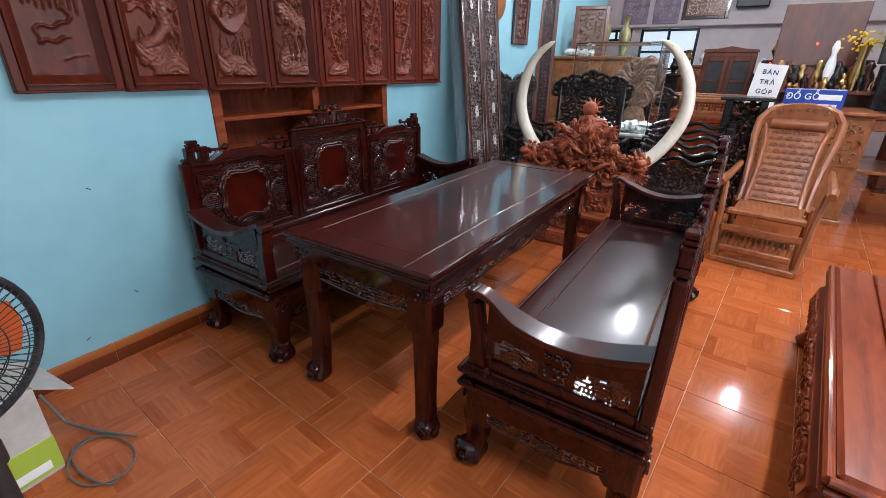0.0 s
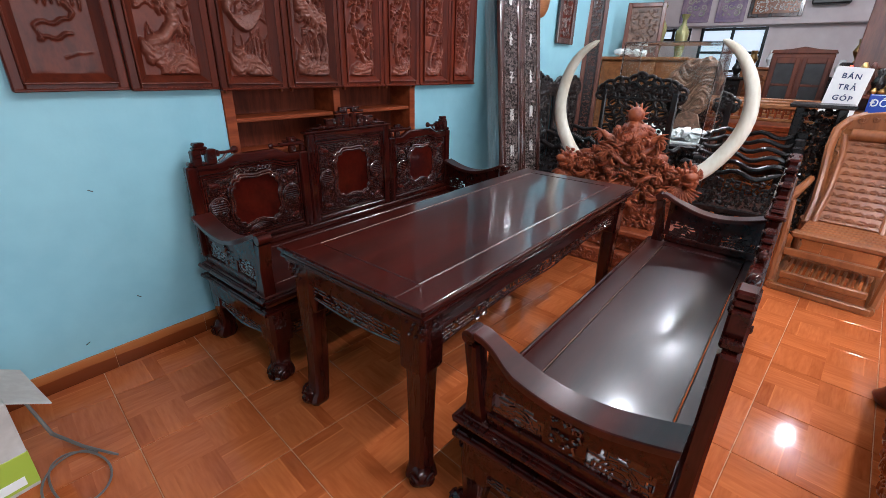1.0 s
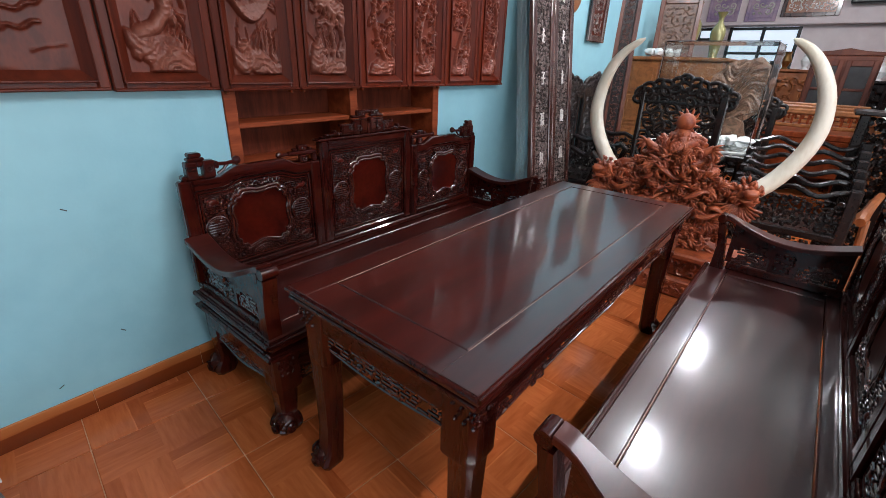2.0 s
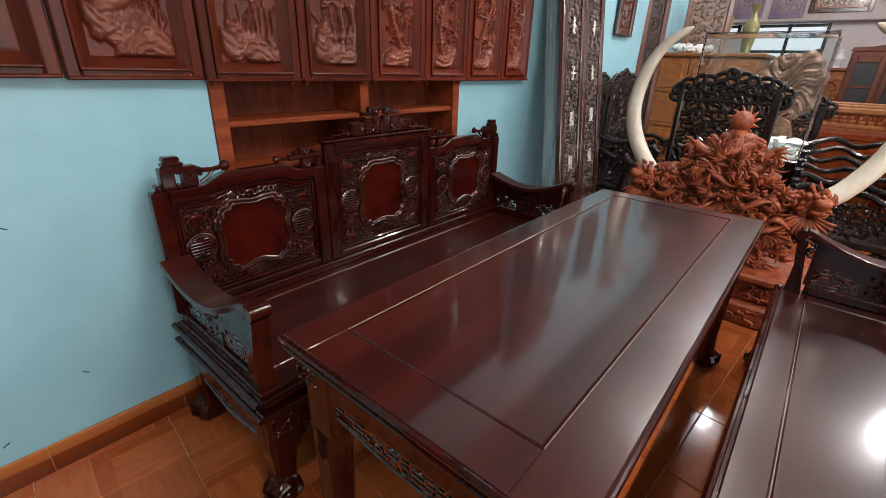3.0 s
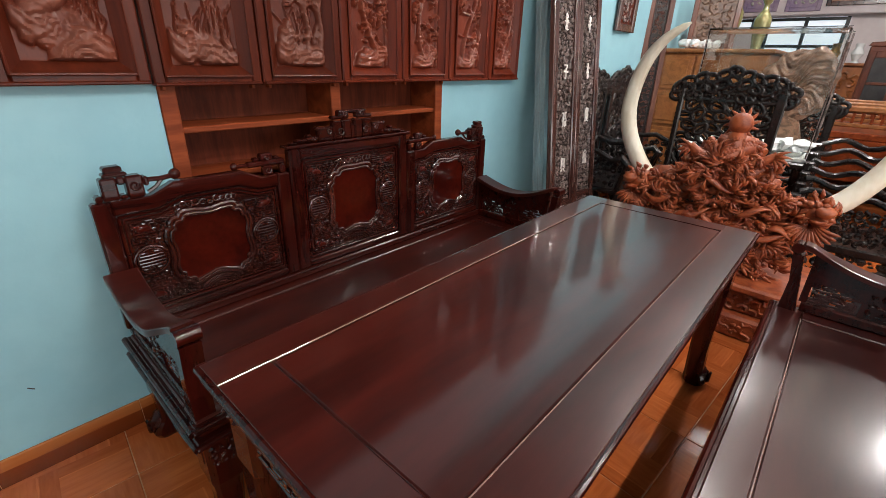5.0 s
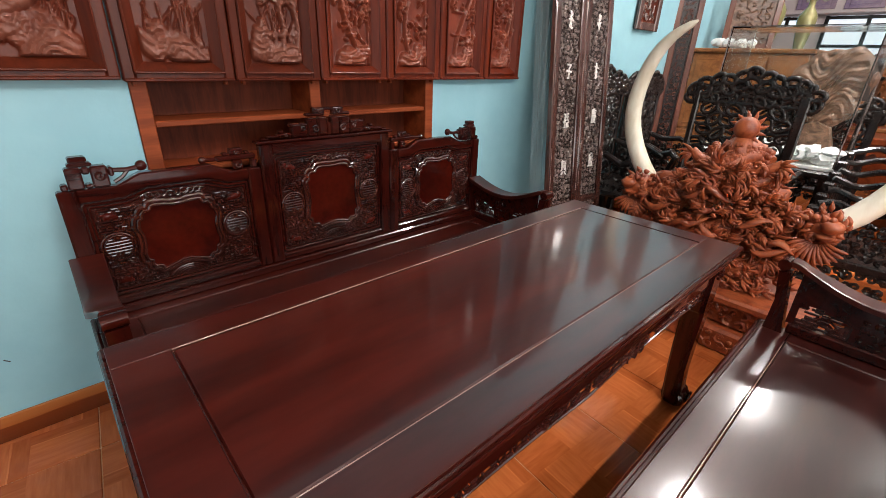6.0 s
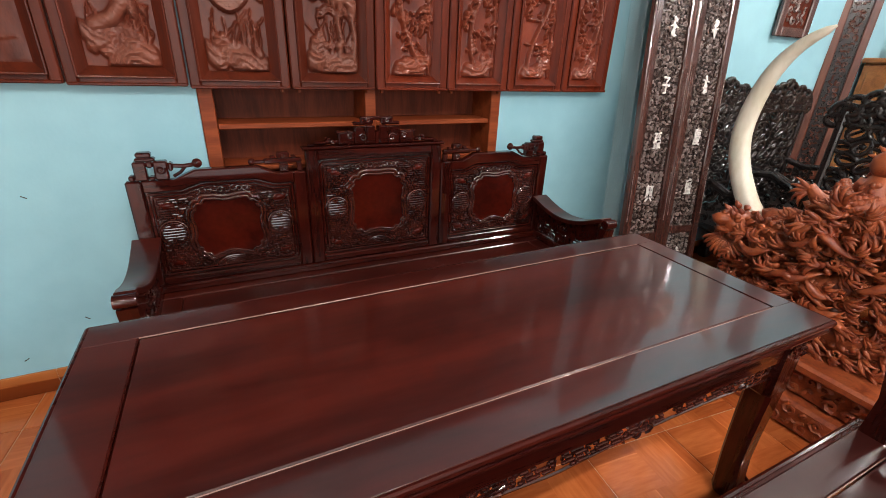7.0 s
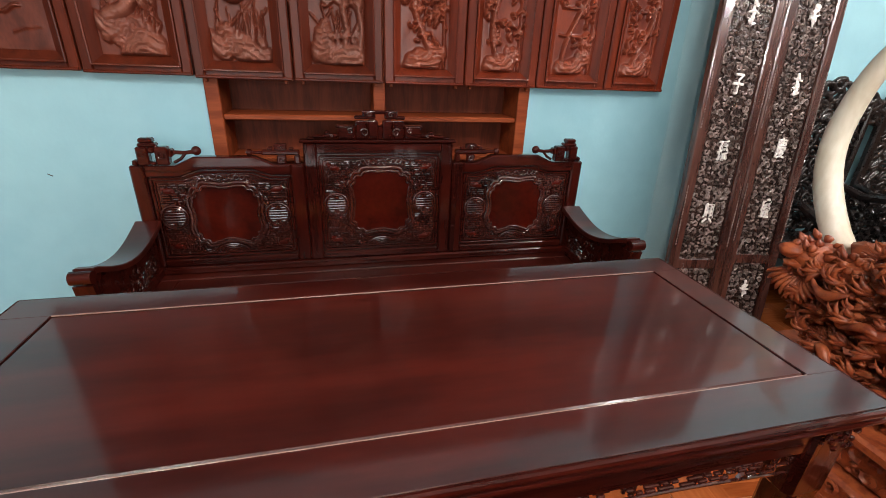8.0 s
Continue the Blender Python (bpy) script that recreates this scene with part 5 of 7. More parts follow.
# ---- table ----
def table():
    th = thing("long_table", pose(0.6515, -1.2125, 0), "long dark rosewood table with polished inset top and fretwork apron", "table")
    L, W, z = 0.9135, 0.350, 0.735
    gx0, gx1, gy = 0.108, 0.084, 0.110
    part("top_board", Build().box(-L, L, -W, -W + 0.1075, z - 0.03, z, 0.0008), M_TOP, th)
    part("top_board", Build().box(-L, L, W - gy + 0.022, W, z - 0.03, z, 0.0008), M_TOP, th)
    ya, yb = -W + 0.1078, W - gy + 0.0217
    part("top_board", Build().box(-L, -L + gx0, ya, yb, z - 0.03, z, 0.0008), M_TOP, th)
    part("top_board", Build().box(L - gx1, L, ya, yb, z - 0.03, z, 0.0008), M_TOP, th)
    part("top_panel", Build().box(-L + gx0 + 0.004, L - gx1 - 0.004, ya + 0.004, yb - 0.004, z - 0.03, z - 0.001, 0.004), M_TOP, th, "broad mirror-polished centre board")
    rx0, rx1 = -L + gx0 + 0.002, L - gx1 - 0.002
    for p0, p1 in (((rx0, ya), (rx1, ya)), ((rx1, ya), (rx1, yb)), ((rx1, yb), (rx0, yb)), ((rx0, yb), (rx0, ya))):
        gb = Build().tube([(p0[0], p0[1], z - 0.0012), ((p0[0] + p1[0]) / 2, (p0[1] + p1[1]) / 2, z - 0.0012), (p1[0], p1[1], z - 0.0012)], 0.0019, 8)
        # long beads get the painted highlight, short ones the plain wood
        part("inlay_bead", gb, M_BEADGLINT if p0[1] == p1[1] else M_ROSE, th)
    for o, z0, z1 in ((0.006, 0.712, 0.726), (-0.006, 0.690, 0.7045), (-0.018, 0.672, 0.6895)):
        part("edge_moulding", Build().box(-L - o, L + o, -W - o, W + o, z0 - 0.002, z1 - 0.0005, 0.007), M_ROSE, th)
    # half-round beads that run round the edge
    for o, zz, r in ((0.004, 0.7255, 0.0085), (-0.002, 0.698, 0.0075), (-0.013, 0.680, 0.0065)):
        for (ax, ay), (ex, ey) in zip(((-1, -1), (1, -1), (1, 1), (-1, 1)), ((1, -1), (1, 1), (-1, 1), (-1, -1))):
            part("edge_bead", Build().tube([(ax * (L + o), ay * (W + o), zz), ((ax + ex) / 2 * (L + o), (ay + ey) / 2 * (W + o), zz), (ex * (L + o), ey * (W + o), zz)], r, 10), M_ROSE, th)
    for s in (-1, 1):
        p0, p1 = sorted((s * (W - 0.028), s * (W - 0.052)))
        part("apron", Build().box(-L + 0.03, L - 0.03, p0, p1, 0.60, 0.672, 0.004), M_ROSE, th)
        p0, p1 = sorted((s * (L - 0.028), s * (L - 0.052)))
        part("apron", Build().box(p0, p1, -W + 0.054, W - 0.054, 0.60, 0.672, 0.004), M_ROSE, th)
        sk = Build()
        n = 16
        y = s * (W - 0.04)
        for i in range(n):
            a = -L + 0.11 + (2 * L - 0.22) * i / n
            c = a + (2 * L - 0.22) / n
            fret(sk, a, c, 0.535 + 0.022 * abs(math.sin(2 * math.pi * i / n)), 0.60, y, 0.014, 0.004, i + 60)
            if i % 4 == 2:
                vines(sk, a, c, 0.535, 0.6, y, 0.03, 0.005, i)
        sk.tube([(-L + 0.1 + (2 * L - 0.2) * t, y, 0.532 + 0.02 * abs(math.sin(2 * math.pi * t))) for t in np.linspace(0, 1, 50)], 0.0042, 5)
        part("skirt", sk, M_CARVE, th, "pierced fretwork skirt")
        sk = Build()
        sk.m = Matrix.Translation((s * (L - 0.04), 0, 0)) @ Matrix.Rotation(math.pi / 2, 4, "Z")
        fret(sk, -W + 0.1, W - 0.1, 0.54, 0.60, 0, 0.014, 0.004, 90)
        vines(sk, -0.1, 0.1, 0.525, 0.6, 0, 0.03, 0.005, 93)
        sk.tube([(-W + 0.09 + (2 * W - 0.18) * t, 0, 0.548 - 0.02 * math.sin(math.pi * t)) for t in np.linspace(0, 1, 20)], 0.0042, 5)
        part("skirt", sk, M_CARVE, th, "pierced fretwork skirt")
    for sx in (-1, 1):
        for sy in (-1, 1):
            lb = leg_mesh(0.672, 0.082, sx, sy, 0.95, 0.485)
            vines(lb, -0.052, 0.036, 0.632, 0.670, sy * 0.042, 0.018, 0.003, 21)
            for q in range(16):
                tt = (q % 8) / 8
                px, py = (sx * (0.040 - 0.07 * tt), sy * 0.041) if q < 8 else (sx * 0.041, sy * (0.040 - 0.07 * tt))
                lb.blob((px, py, 0.655 - 0.02 * (q % 3)), (0.009, 0.006, 0.007), 6, 4, 0.2, q)
            for i, vv in enumerate(lb.v):
                lb.v[i] = (vv[0] + sx * (L - 0.065), vv[1] + sy * (W - 0.06), vv[2])
            part("leg", lb, M_ROSE_V, th)
    return th


table()

# ---- dragon carving with tusks ----
def dragon():
    b = Build()
    rng = random.Random(42)

    def half(z):
        for (z0, w0), (z1, w1) in zip(PROF[:-1], PROF[1:]):
            if z0 <= z <= z1:
                return w0 + (w1 - w0) * (z - z0) / (z1 - z0)
        return 0.05

    PROF = [(-0.05, 0.30), (0.12, 0.38), (0.24, 0.46), (0.40, 0.47), (0.46, 0.27), (0.56, 0.20), (0.66, 0.11), (0.80, 0.05)]
    # coiled bodies with scales
    for q, (z0, amp, ph, rr) in enumerate(((0.14, 0.05, 0.4, 0.075), (0.30, 0.06, 2.0, 0.07), (0.44, 0.05, 4.0, 0.06), (0.53, 0.03, 1.0, 0.045), (0.62, 0.02, 2.4, 0.036))):
        w = half(z0) * 0.88
        pts = [(-w + 2 * w * t, -0.05 + 0.07 * math.sin(6 * t + ph), z0 + amp * math.sin(7 * t + ph)) for t in np.linspace(0, 1, 22)]
        b.tube(pts, [rr * (0.75 + 0.35 * math.sin(math.pi * i / 21)) for i in range(22)], 9)
        for i, p in enumerate(pts[:-1]):
            for a in np.linspace(-0.4, 2.6, 5):
                s = rr * 0.98
                b.blob((p[0], p[1] - s * math.sin(a), p[2] + s * math.cos(a)), (0.017, 0.012, 0.015), 5, 4, 0.1, i)
    # core behind, so that only small gaps remain
    for q in range(26):
        z = rng.uniform(0.0, 0.66)
        w = half(z) * 0.85
        b.blob((rng.uniform(-w, w), rng.uniform(0.0, 0.10), z), (0.08, 0.06, 0.06), 8, 6, 0.3, q)
    def leaf(p, a, L, wid, bend, out=0.0):
        """A thick pointed flame or leaf, curving as it goes."""
        pts = []
        for t in (0, 0.25, 0.5, 0.75, 1):
            pts.append((p[0] + L * t * math.cos(a + bend * t), p[1] - 0.35 * L * math.sin(2.6 * t) - out * t, p[2] + L * t * math.sin(a + bend * t)))
        b.tube(pts, [wid * 0.55, wid, wid * 0.9, wid * 0.5, 0.001], 6)

    # clumps of flames, each fanning from one root
    for q in range(330):
        z, x = rng.uniform(-0.02, 0.62), rng.uniform(-0.5, 0.5)
        while abs(x) > half(z):
            z, x = rng.uniform(-0.02, 0.62), rng.uniform(-0.5, 0.5)
        y = -0.05 - 0.14 * math.sqrt(max(0, 1 - (x / half(z)) ** 2)) + rng.uniform(-0.02, 0.06)
        a = (0.12 if x > 0 else 3.02) + rng.uniform(-0.6, 0.6)
        bend = rng.uniform(-1.0, 1.0)
        n = rng.randint(2, 4)
        L = rng.uniform(0.04, 0.085)
        for i in range(n):
            leaf((x, y, z), a + (i - n / 2) * 0.42, L * rng.uniform(0.7, 1.1), rng.uniform(0.008, 0.0125), bend, 0.01)
        b.blob((x, y + 0.004, z), (0.018, 0.016, 0.014), 6, 5, 0.25, q)
        if q % 4 == 0:
            b.tube(spiral(x - 0.02, z + 0.01, y - 0.012, rng.uniform(0.018, 0.03), 1.3, rng.uniform(0, 6), rng.choice((-1, 1)), 9), [0.009 - 0.0006 * i for i in range(10)], 5)
    # fine scales and pebbly clouds between them
    for q in range(420):
        z, x = rng.uniform(-0.03, 0.60), rng.uniform(-0.48, 0.48)
        if abs(x) > half(z):
            continue
        y = -0.06 - 0.12 * math.sqrt(max(0, 1 - (x / half(z)) ** 2)) + rng.uniform(-0.02, 0.05)
        b.blob((x, y, z), (rng.uniform(0.007, 0.016), 0.014, rng.uniform(0.006, 0.012)), 6, 4, 0.25, q)
    # sweeping cloud tongues
    for q in range(16):
        z = rng.uniform(0.05, 0.5)
        x = rng.uniform(-0.6, 0.6) * half(z)
        L, sd = rng.uniform(0.10, 0.18), rng.choice((-1, 1))
        y = -0.13 - 0.10 * math.sqrt(max(0, 1 - (x / half(z)) ** 2))
        pts = [(x + sd * L * t, y + 0.05 * t * t, z + 0.03 * math.sin(4 * t + q)) for t in np.linspace(0, 1, 8)]
        b.tube(pts, [0.006, 0.014, 0.020, 0.019, 0.015, 0.010, 0.006, 0.001], 7, flat=0.6)
    # neck below the pearl, and two arms with claws
    b.tube([(0, -0.06, 0.50), (0.01, -0.07, 0.58), (0, -0.06, 0.66), (0, -0.05, 0.73)], [0.075, 0.062, 0.052, 0.036], 10)
    for i in range(40):
        a, z = rng.uniform(-2.6, -0.5), rng.uniform(0.50, 0.70)
        r = 0.072 - 0.16 * (z - 0.5)
        b.blob((r * math.cos(a), -0.06 + r * math.sin(a), z), (0.014, 0.010, 0.013), 6, 4, 0.1, i)
    for s in (-1, 1):
        b.tube([(s * 0.03, -0.07, 0.58), (s * 0.10, -0.10, 0.575), (s * 0.16, -0.10, 0.60), (s * 0.20, -0.10, 0.64)], [0.040, 0.036, 0.028, 0.018], 9)
        for i in range(5):
            leaf((s * 0.19, -0.10, 0.62), math.radians(90 - s * (20 + 28 * i)), 0.075, 0.011, -s * 0.6)
    # two heads that hold the tusks: skull, jaws, petals of mane, ribbed collar
    for s in (-1, 1):
        hx, hz = s * 0.42, 0.40
        b.blob((hx, -0.11, hz), (0.070, 0.08, 0.062), 12, 9, 0.12, 3)
        b.blob((hx + s * 0.035, -0.18, hz + 0.02), (0.045, 0.045, 0.030), 10, 7, 0.15, 4)
        b.blob((hx + s * 0.02, -0.17, hz - 0.03), (0.04, 0.04, 0.018), 9, 6, 0.15, 5)
        for e in (-1, 1):
            b.blob((hx + e * 0.03, -0.185, hz + 0.05), (0.015, 0.014, 0.015), 8, 6)
        for row, (r0, L, n) in enumerate(((0.030, 0.045, 9), (0.052, 0.045, 12), (0.070, 0.040, 13))):
            for i in range(n):
                a = 2 * math.pi * (i + 0.5 * row) / n + rng.uniform(-0.12, 0.12)
                if row < 2 or math.sin(a) > -0.5:
                    leaf((hx + r0 * math.cos(a), -0.165 + 0.035 * row, hz + r0 * math.sin(a)), a, L * rng.uniform(0.6, 1.25), rng.uniform(0.010, 0.017), rng.uniform(-0.3, 1.3))
        for i in range(12):
            a = math.radians(200 + 140 * i / 11)
            pts = [(hx + r * math.cos(a + 1.8 * (r - 0.05)), -0.12 - 0.06 * math.sin(math.pi * r / 0.2), hz - 0.05 + r * math.sin(a + 1.8 * (r - 0.05))) for r in (0.03, 0.06, 0.085, 0.105, 0.12)]
            b.tube(pts, [0.006, 0.009, 0.0095, 0.008, 0.003], 6)
    # the flaming pearl on top
    b.blob((0.0, -0.05, 0.765), (0.056, 0.056, 0.056), 16, 12)
    for i in range(12):
        a = 2 * math.pi * i / 12
        pts = [(r * math.cos(a + r * 3), -0.03, 0.765 + r * math.sin(a + r * 3)) for r in (0.045, 0.065, 0.085)]
        b.tube(pts, [0.012, 0.009, 0.002], 5)
    return solid("dragon_carving", b, M_DRAGON, pose(2.36, -1.29, 0.30, 0, 0, -90), "orange-brown carved wooden dragon with flaming pearl between tusks", "carving", angle=80)


dragon()
st = thing("carving_stand", pose(2.36, -1.29, 0, 0, 0, -90), "carved orange-brown wooden stand under the dragon", "stand")
part("top_slab", Build().box(-0.52, 0.52, -0.31, 0.26, 0.255, 0.30, 0.012), M_DRAGON, st)
part("waist", Build().box(-0.47, 0.47, -0.26, 0.22, 0.13, 0.254, 0.01), M_DRAGON, st)
part("plinth", Build().box(-0.53, 0.53, -0.32, 0.27, 0.0, 0.129, 0.014), M_DRAGON, st)
g = Build()
vines(g, -0.45, 0.45, 0.14, 0.25, -0.265, 0.05, 0.010, 3, 0.01)
vines(g, -0.5, 0.5, 0.02, 0.12, -0.322, 0.05, 0.008, 4, 0.01)
part("carved_band", g, M_DRAGON, st)
for pts, lab in ((((2.40, -0.90, 0.66), (2.41, -0.80, 0.76), (2.42, -0.70, 0.92), (2.42, -0.662, 1.08), (2.42, -0.678, 1.24), (2.41, -0.73, 1.38), (2.40, -0.81, 1.48), (2.40, -0.915, 1.55)), "curved ivory-coloured tusk rising from a dragon's mouth"),
                 (((2.30, -1.68, 0.66), (2.33, -1.80, 0.76), (2.38, -1.90, 0.92), (2.40, -1.945, 1.08), (2.40, -1.93, 1.25), (2.40, -1.87, 1.39), (2.40, -1.79, 1.49), (2.40, -1.70, 1.545)), "curved ivory-coloured tusk beside the black chairs")):
    fine = []
    for i in range(len(pts) - 1):
        for t in (0, 0.34, 0.67):
            p0, p1, p2, p3 = (Vector(pts[max(0, min(len(pts) - 1, i + d))]) for d in (-1, 0, 1, 2))
            fine.append(0.5 * ((2 * p1) + (p2 - p0) * t + (2 * p0 - 5 * p1 + 4 * p2 - p3) * t * t + (3 * p1 - p0 - 3 * p2 + p3) * t ** 3))
    fine.append(Vector(pts[-1]))
    n = len(fine)
    rad = [0.050 * (1 - 0.12 * i / n) * math.sqrt(max(0.01, 1 - (i / (n - 0.6)) ** 2.6)) for i in range(n)]
    rad[-1] = 0.005
    solid("tusk", Build().tube(fine, rad, 16), M_IVORY, Matrix(), lab, "tusk", "pair of tusks")


# ---- black carved armchairs ----
def black_armchair(m, label, seed, h=1.27, w=0.62):
    th = thing("black_armchair", m, label, "armchair", "black carved armchairs")
    hw = w / 2
    for s in (-1, 1):
        part("back_post", Build().box(min(s * hw, s * (hw - 0.035)), max(s * hw, s * (hw - 0.055)), -0.045, -0.01, 0.44, h - 0.12, 0.008), M_BLACK, th)
        for sy, yy in ((-1, -0.50), (1, -0.04)):
            lb = leg_mesh(0.42, 0.07, s, sy)
            for i, vv in enumerate(lb.v):
                lb.v[i] = (vv[0] + s * (hw - 0.035), vv[1] + yy, vv[2])
            part("leg", lb, M_BLACK, th)
        arm = [(s * (hw - 0.02), -0.03, 0.74), (s * hw, -0.16, 0.70), (s * (hw + 0.02), -0.30, 0.72), (s * (hw + 0.02), -0.42, 0.67), (s * (hw + 0.03), -0.50, 0.70), (s * (hw + 0.03), -0.54, 0.66), (s * (hw + 0.01), -0.52, 0.60), (s * hw, -0.48, 0.45)]
        part("arm", Build().tube(arm, [0.02, 0.024, 0.022, 0.024, 0.028, 0.026, 0.02, 0.02], 8), M_BLACK, th)
        g = Build()
        g.m = Matrix.Translation((s * (hw - 0.015), 0, 0)) @ Matrix.Rotation(math.pi / 2, 4, "Z")
        vines(g, -0.46, -0.06, 0.46, 0.68, 0, 0.05, 0.012, seed + s)
        part("arm_carving", g, M_BLACK, th)
    part("seat", Build().box(-hw - 0.01, hw + 0.01, -0.54, -0.005, 0.41, 0.45, 0.01), M_BLACK, th)
    part("apron", Build().box(-hw + 0.04, hw - 0.04, -0.525, -0.50, 0.33, 0.409, 0.006), M_BLACK, th)
    g = Build()
    vines(g, -hw + 0.05, hw - 0.05, 0.26, 0.34, -0.512, 0.05, 0.009, seed + 5)
    part("apron_carving", g, M_BLACK, th)
    g = Build()
    leaf_rings(g, -hw + 0.05, hw - 0.05, 0.48, h - 0.19, -0.028, 0.072, 0.0135, seed + 7)
    part("back_carving", g, M_BLACK, th, "pierced black openwork of scrolls")
    part("back_rail", Build().box(-hw + 0.03, hw - 0.03, -0.042, -0.012, h - 0.20, h - 0.178, 0.006), M_BLACK, th)
    g = Build()
    rng = random.Random(seed)
    for i in range(11):
        t = -1 + 2 * i / 10
        top = h - 0.025 - 0.085 * abs(t) ** 1.5 + 0.012 * math.cos(9 * t)
        for row, (dz, la, lb) in enumerate(((0.0, 0.040, 0.026), (-0.055, 0.042, 0.028))):
            a = 0.5 * t * (1 if row else -1) + (0.4 if i % 2 else -0.4)
            ring = []
            for q in range(12):
                c = 2 * math.pi * q / 12
                u, v = la * math.cos(c), lb * math.sin(c)
                ring.append((t * (hw + 0.015) + u * math.cos(a) - v * math.sin(a), -0.028, top + dz + u * math.sin(a) + v * math.cos(a)))
            g.tube(ring, 0.0168, 6, True, up=(0, 1, 0))
        g.blob((t * (hw + 0.015), -0.03, top + 0.024), (0.018, 0.016, 0.016), 7, 5, 0.2, i)
    leaf_rings(g, -hw - 0.01, hw + 0.01, h - 0.20, h - 0.09, -0.028, 0.050, 0.0150, seed + 9)
    for t in (-0.98, 0, 0.98):
        g.blob((t * hw, -0.028, h - 0.085 * abs(t)), (0.020, 0.018, 0.028), 8, 6)
    part("crest_carving", g, M_BLACK, th)
    return th


black_armchair(pose(3.12, -0.05, 0), "black carved wooden armchair with pierced back against the wall", 100, 1.30, 0.60)
black_armchair(pose(3.80, -0.05, 0), "black carved wooden armchair with pierced back near the sideboard", 120, 1.30, 0.60)
black_armchair(pose(3.02, -1.075, 0, 0, 0, 90), "black carved wooden armchair standing behind the dragon", 140, 1.32, 0.62)
black_armchair(pose(4.35, -1.30, 0, 0, 0, 90), "black carved wooden armchair beyond the glass case", 160, 1.20, 0.62)

# black bench ends with waving rails
bk = thing("black_carved_bench", pose(0, 0, 0), "black carved bench with stepped wavy rails and pierced panel", "bench")
part("seat", Build().box(2.78, 3.34, -2.22, -1.60, 0.36, 0.41, 0.01), M_BLACK, bk)
for k in range(6):
    x, z = 2.86 + 0.125 * k, 0.66 + 0.046 * k
    pts = [(x + 0.04 * math.sin(7 * t), -1.60 - 0.62 * t, z + 0.020 * math.sin(15 * t + k)) for t in np.linspace(0, 1, 16)]
    part("wavy_rail", Build().tube(pts, 0.018, 8), M_BLACK, bk)
    part("rail_post", Build().box(x - 0.03, x + 0.03, -2.27, -2.20, 0.0, z + 0.05, 0.01), M_BLACK, bk)
    part("rail_post", Build().box(x - 0.03, x + 0.03, -1.62, -1.56, 0.0, z - 0.01, 0.01), M_BLACK, bk)
g = Build()
g.m = pose(2.80, 0, 0, 0, 0, -90)
vines(g, 1.62, 2.2, 0.42, 0.63, 0, 0.036, 0.010, 9)
vines(g, 1.62, 2.2, 0.05, 0.36, 0, 0.05, 0.012, 10)
part("carving_field", g, M_BLACK, bk)
scr = thing("black_stand", pose(3.55, -2.30, 0, 0, 0, -90), "tall black carved wooden stand behind the reclining chair", "stand")
for s in (-1, 1):
    part("post", Build().box(s * 0.13 - 0.03, s * 0.13 + 0.03, -0.03, 0.03, 0, 1.12, 0.008), M_BLACK, scr)
g = Build()
vines(g, -0.12, 0.12, 0.1, 1.1, 0, 0.045, 0.015, 15)
vines(g, -0.12, 0.12, 0.1, 1.1, 0.012, 0.05, 0.014, 16)
part("carving_field", g, M_BLACK, scr)
part("top_board", Build().box(-0.20, 0.20, -0.16, 0.16, 1.121, 1.15, 0.008), M_BLACK, scr)

# ---- glass case on a black table ----
tb = thing("black_table", pose(3.66, -1.16, 0), "low black carved table under a glass case", "table")
part("tabletop", Build().box(-0.30, 0.30, -0.44, 0.44, 0.70, 0.745, 0.012), M_BLACK, tb)
for sx in (-1, 1):
    for sy in (-1, 1):
        lb = leg_mesh(0.70, 0.08, sx, sy)
        for i, vv in enumerate(lb.v):
            lb.v[i] = (vv[0] + sx * 0.24, vv[1] + sy * 0.38, vv[2])
        part("leg", lb, M_BLACK, tb)
g = Build()
g.m = pose(-0.27, 0, 0, 0, 0, -90)
vines(g, -0.36, 0.36, 0.55, 0.70, 0, 0.06, 0.012, 33)
part("apron_carving", g, M_BLACK, tb)
cs = thing("glass_case", pose(3.66, -1.16, 0.746), "clear glass display case with thin glued edges", "display case")
part("base_board", Build().box(-0.27, 0.27, -0.40, 0.40, 0.0, 0.025, 0.004), M_WHITE, cs)
GH = 0.83
for a in ((-0.26, -0.255, -0.39, 0.39, 0.026, GH), (0.255, 0.26, -0.39, 0.39, 0.026, GH), (-0.2545, 0.2545, -0.39, -0.385, 0.026, GH), (-0.2545, 0.2545, 0.385, 0.39, 0.026, GH), (-0.26, 0.26, -0.39, 0.39, GH + 0.001, GH + 0.007)):
    o = part("pane", Build().box(*a, 0.0008), M_GLASS, cs)
    o.visible_shadow = False
for sx in (-1, 1):
    for sy in (-1, 1):
        part("edge_strip", Build().box(sx * 0.263 - 0.003, sx * 0.263 + 0.003, sy * 0.393 - 0.003, sy * 0.393 + 0.003, 0.026, GH, 0.001), M_PEARLGREY, cs)
for sx in (-1, 1):
    part("edge_strip", Build().box(sx * 0.263 - 0.003, sx * 0.263 + 0.003, -0.395, 0.395, GH + 0.008, GH + 0.013, 0.001), M_BLKPLASTIC, cs)
b = Build()
rng = random.Random(8)
NR, NA = 40, 120
verts = []
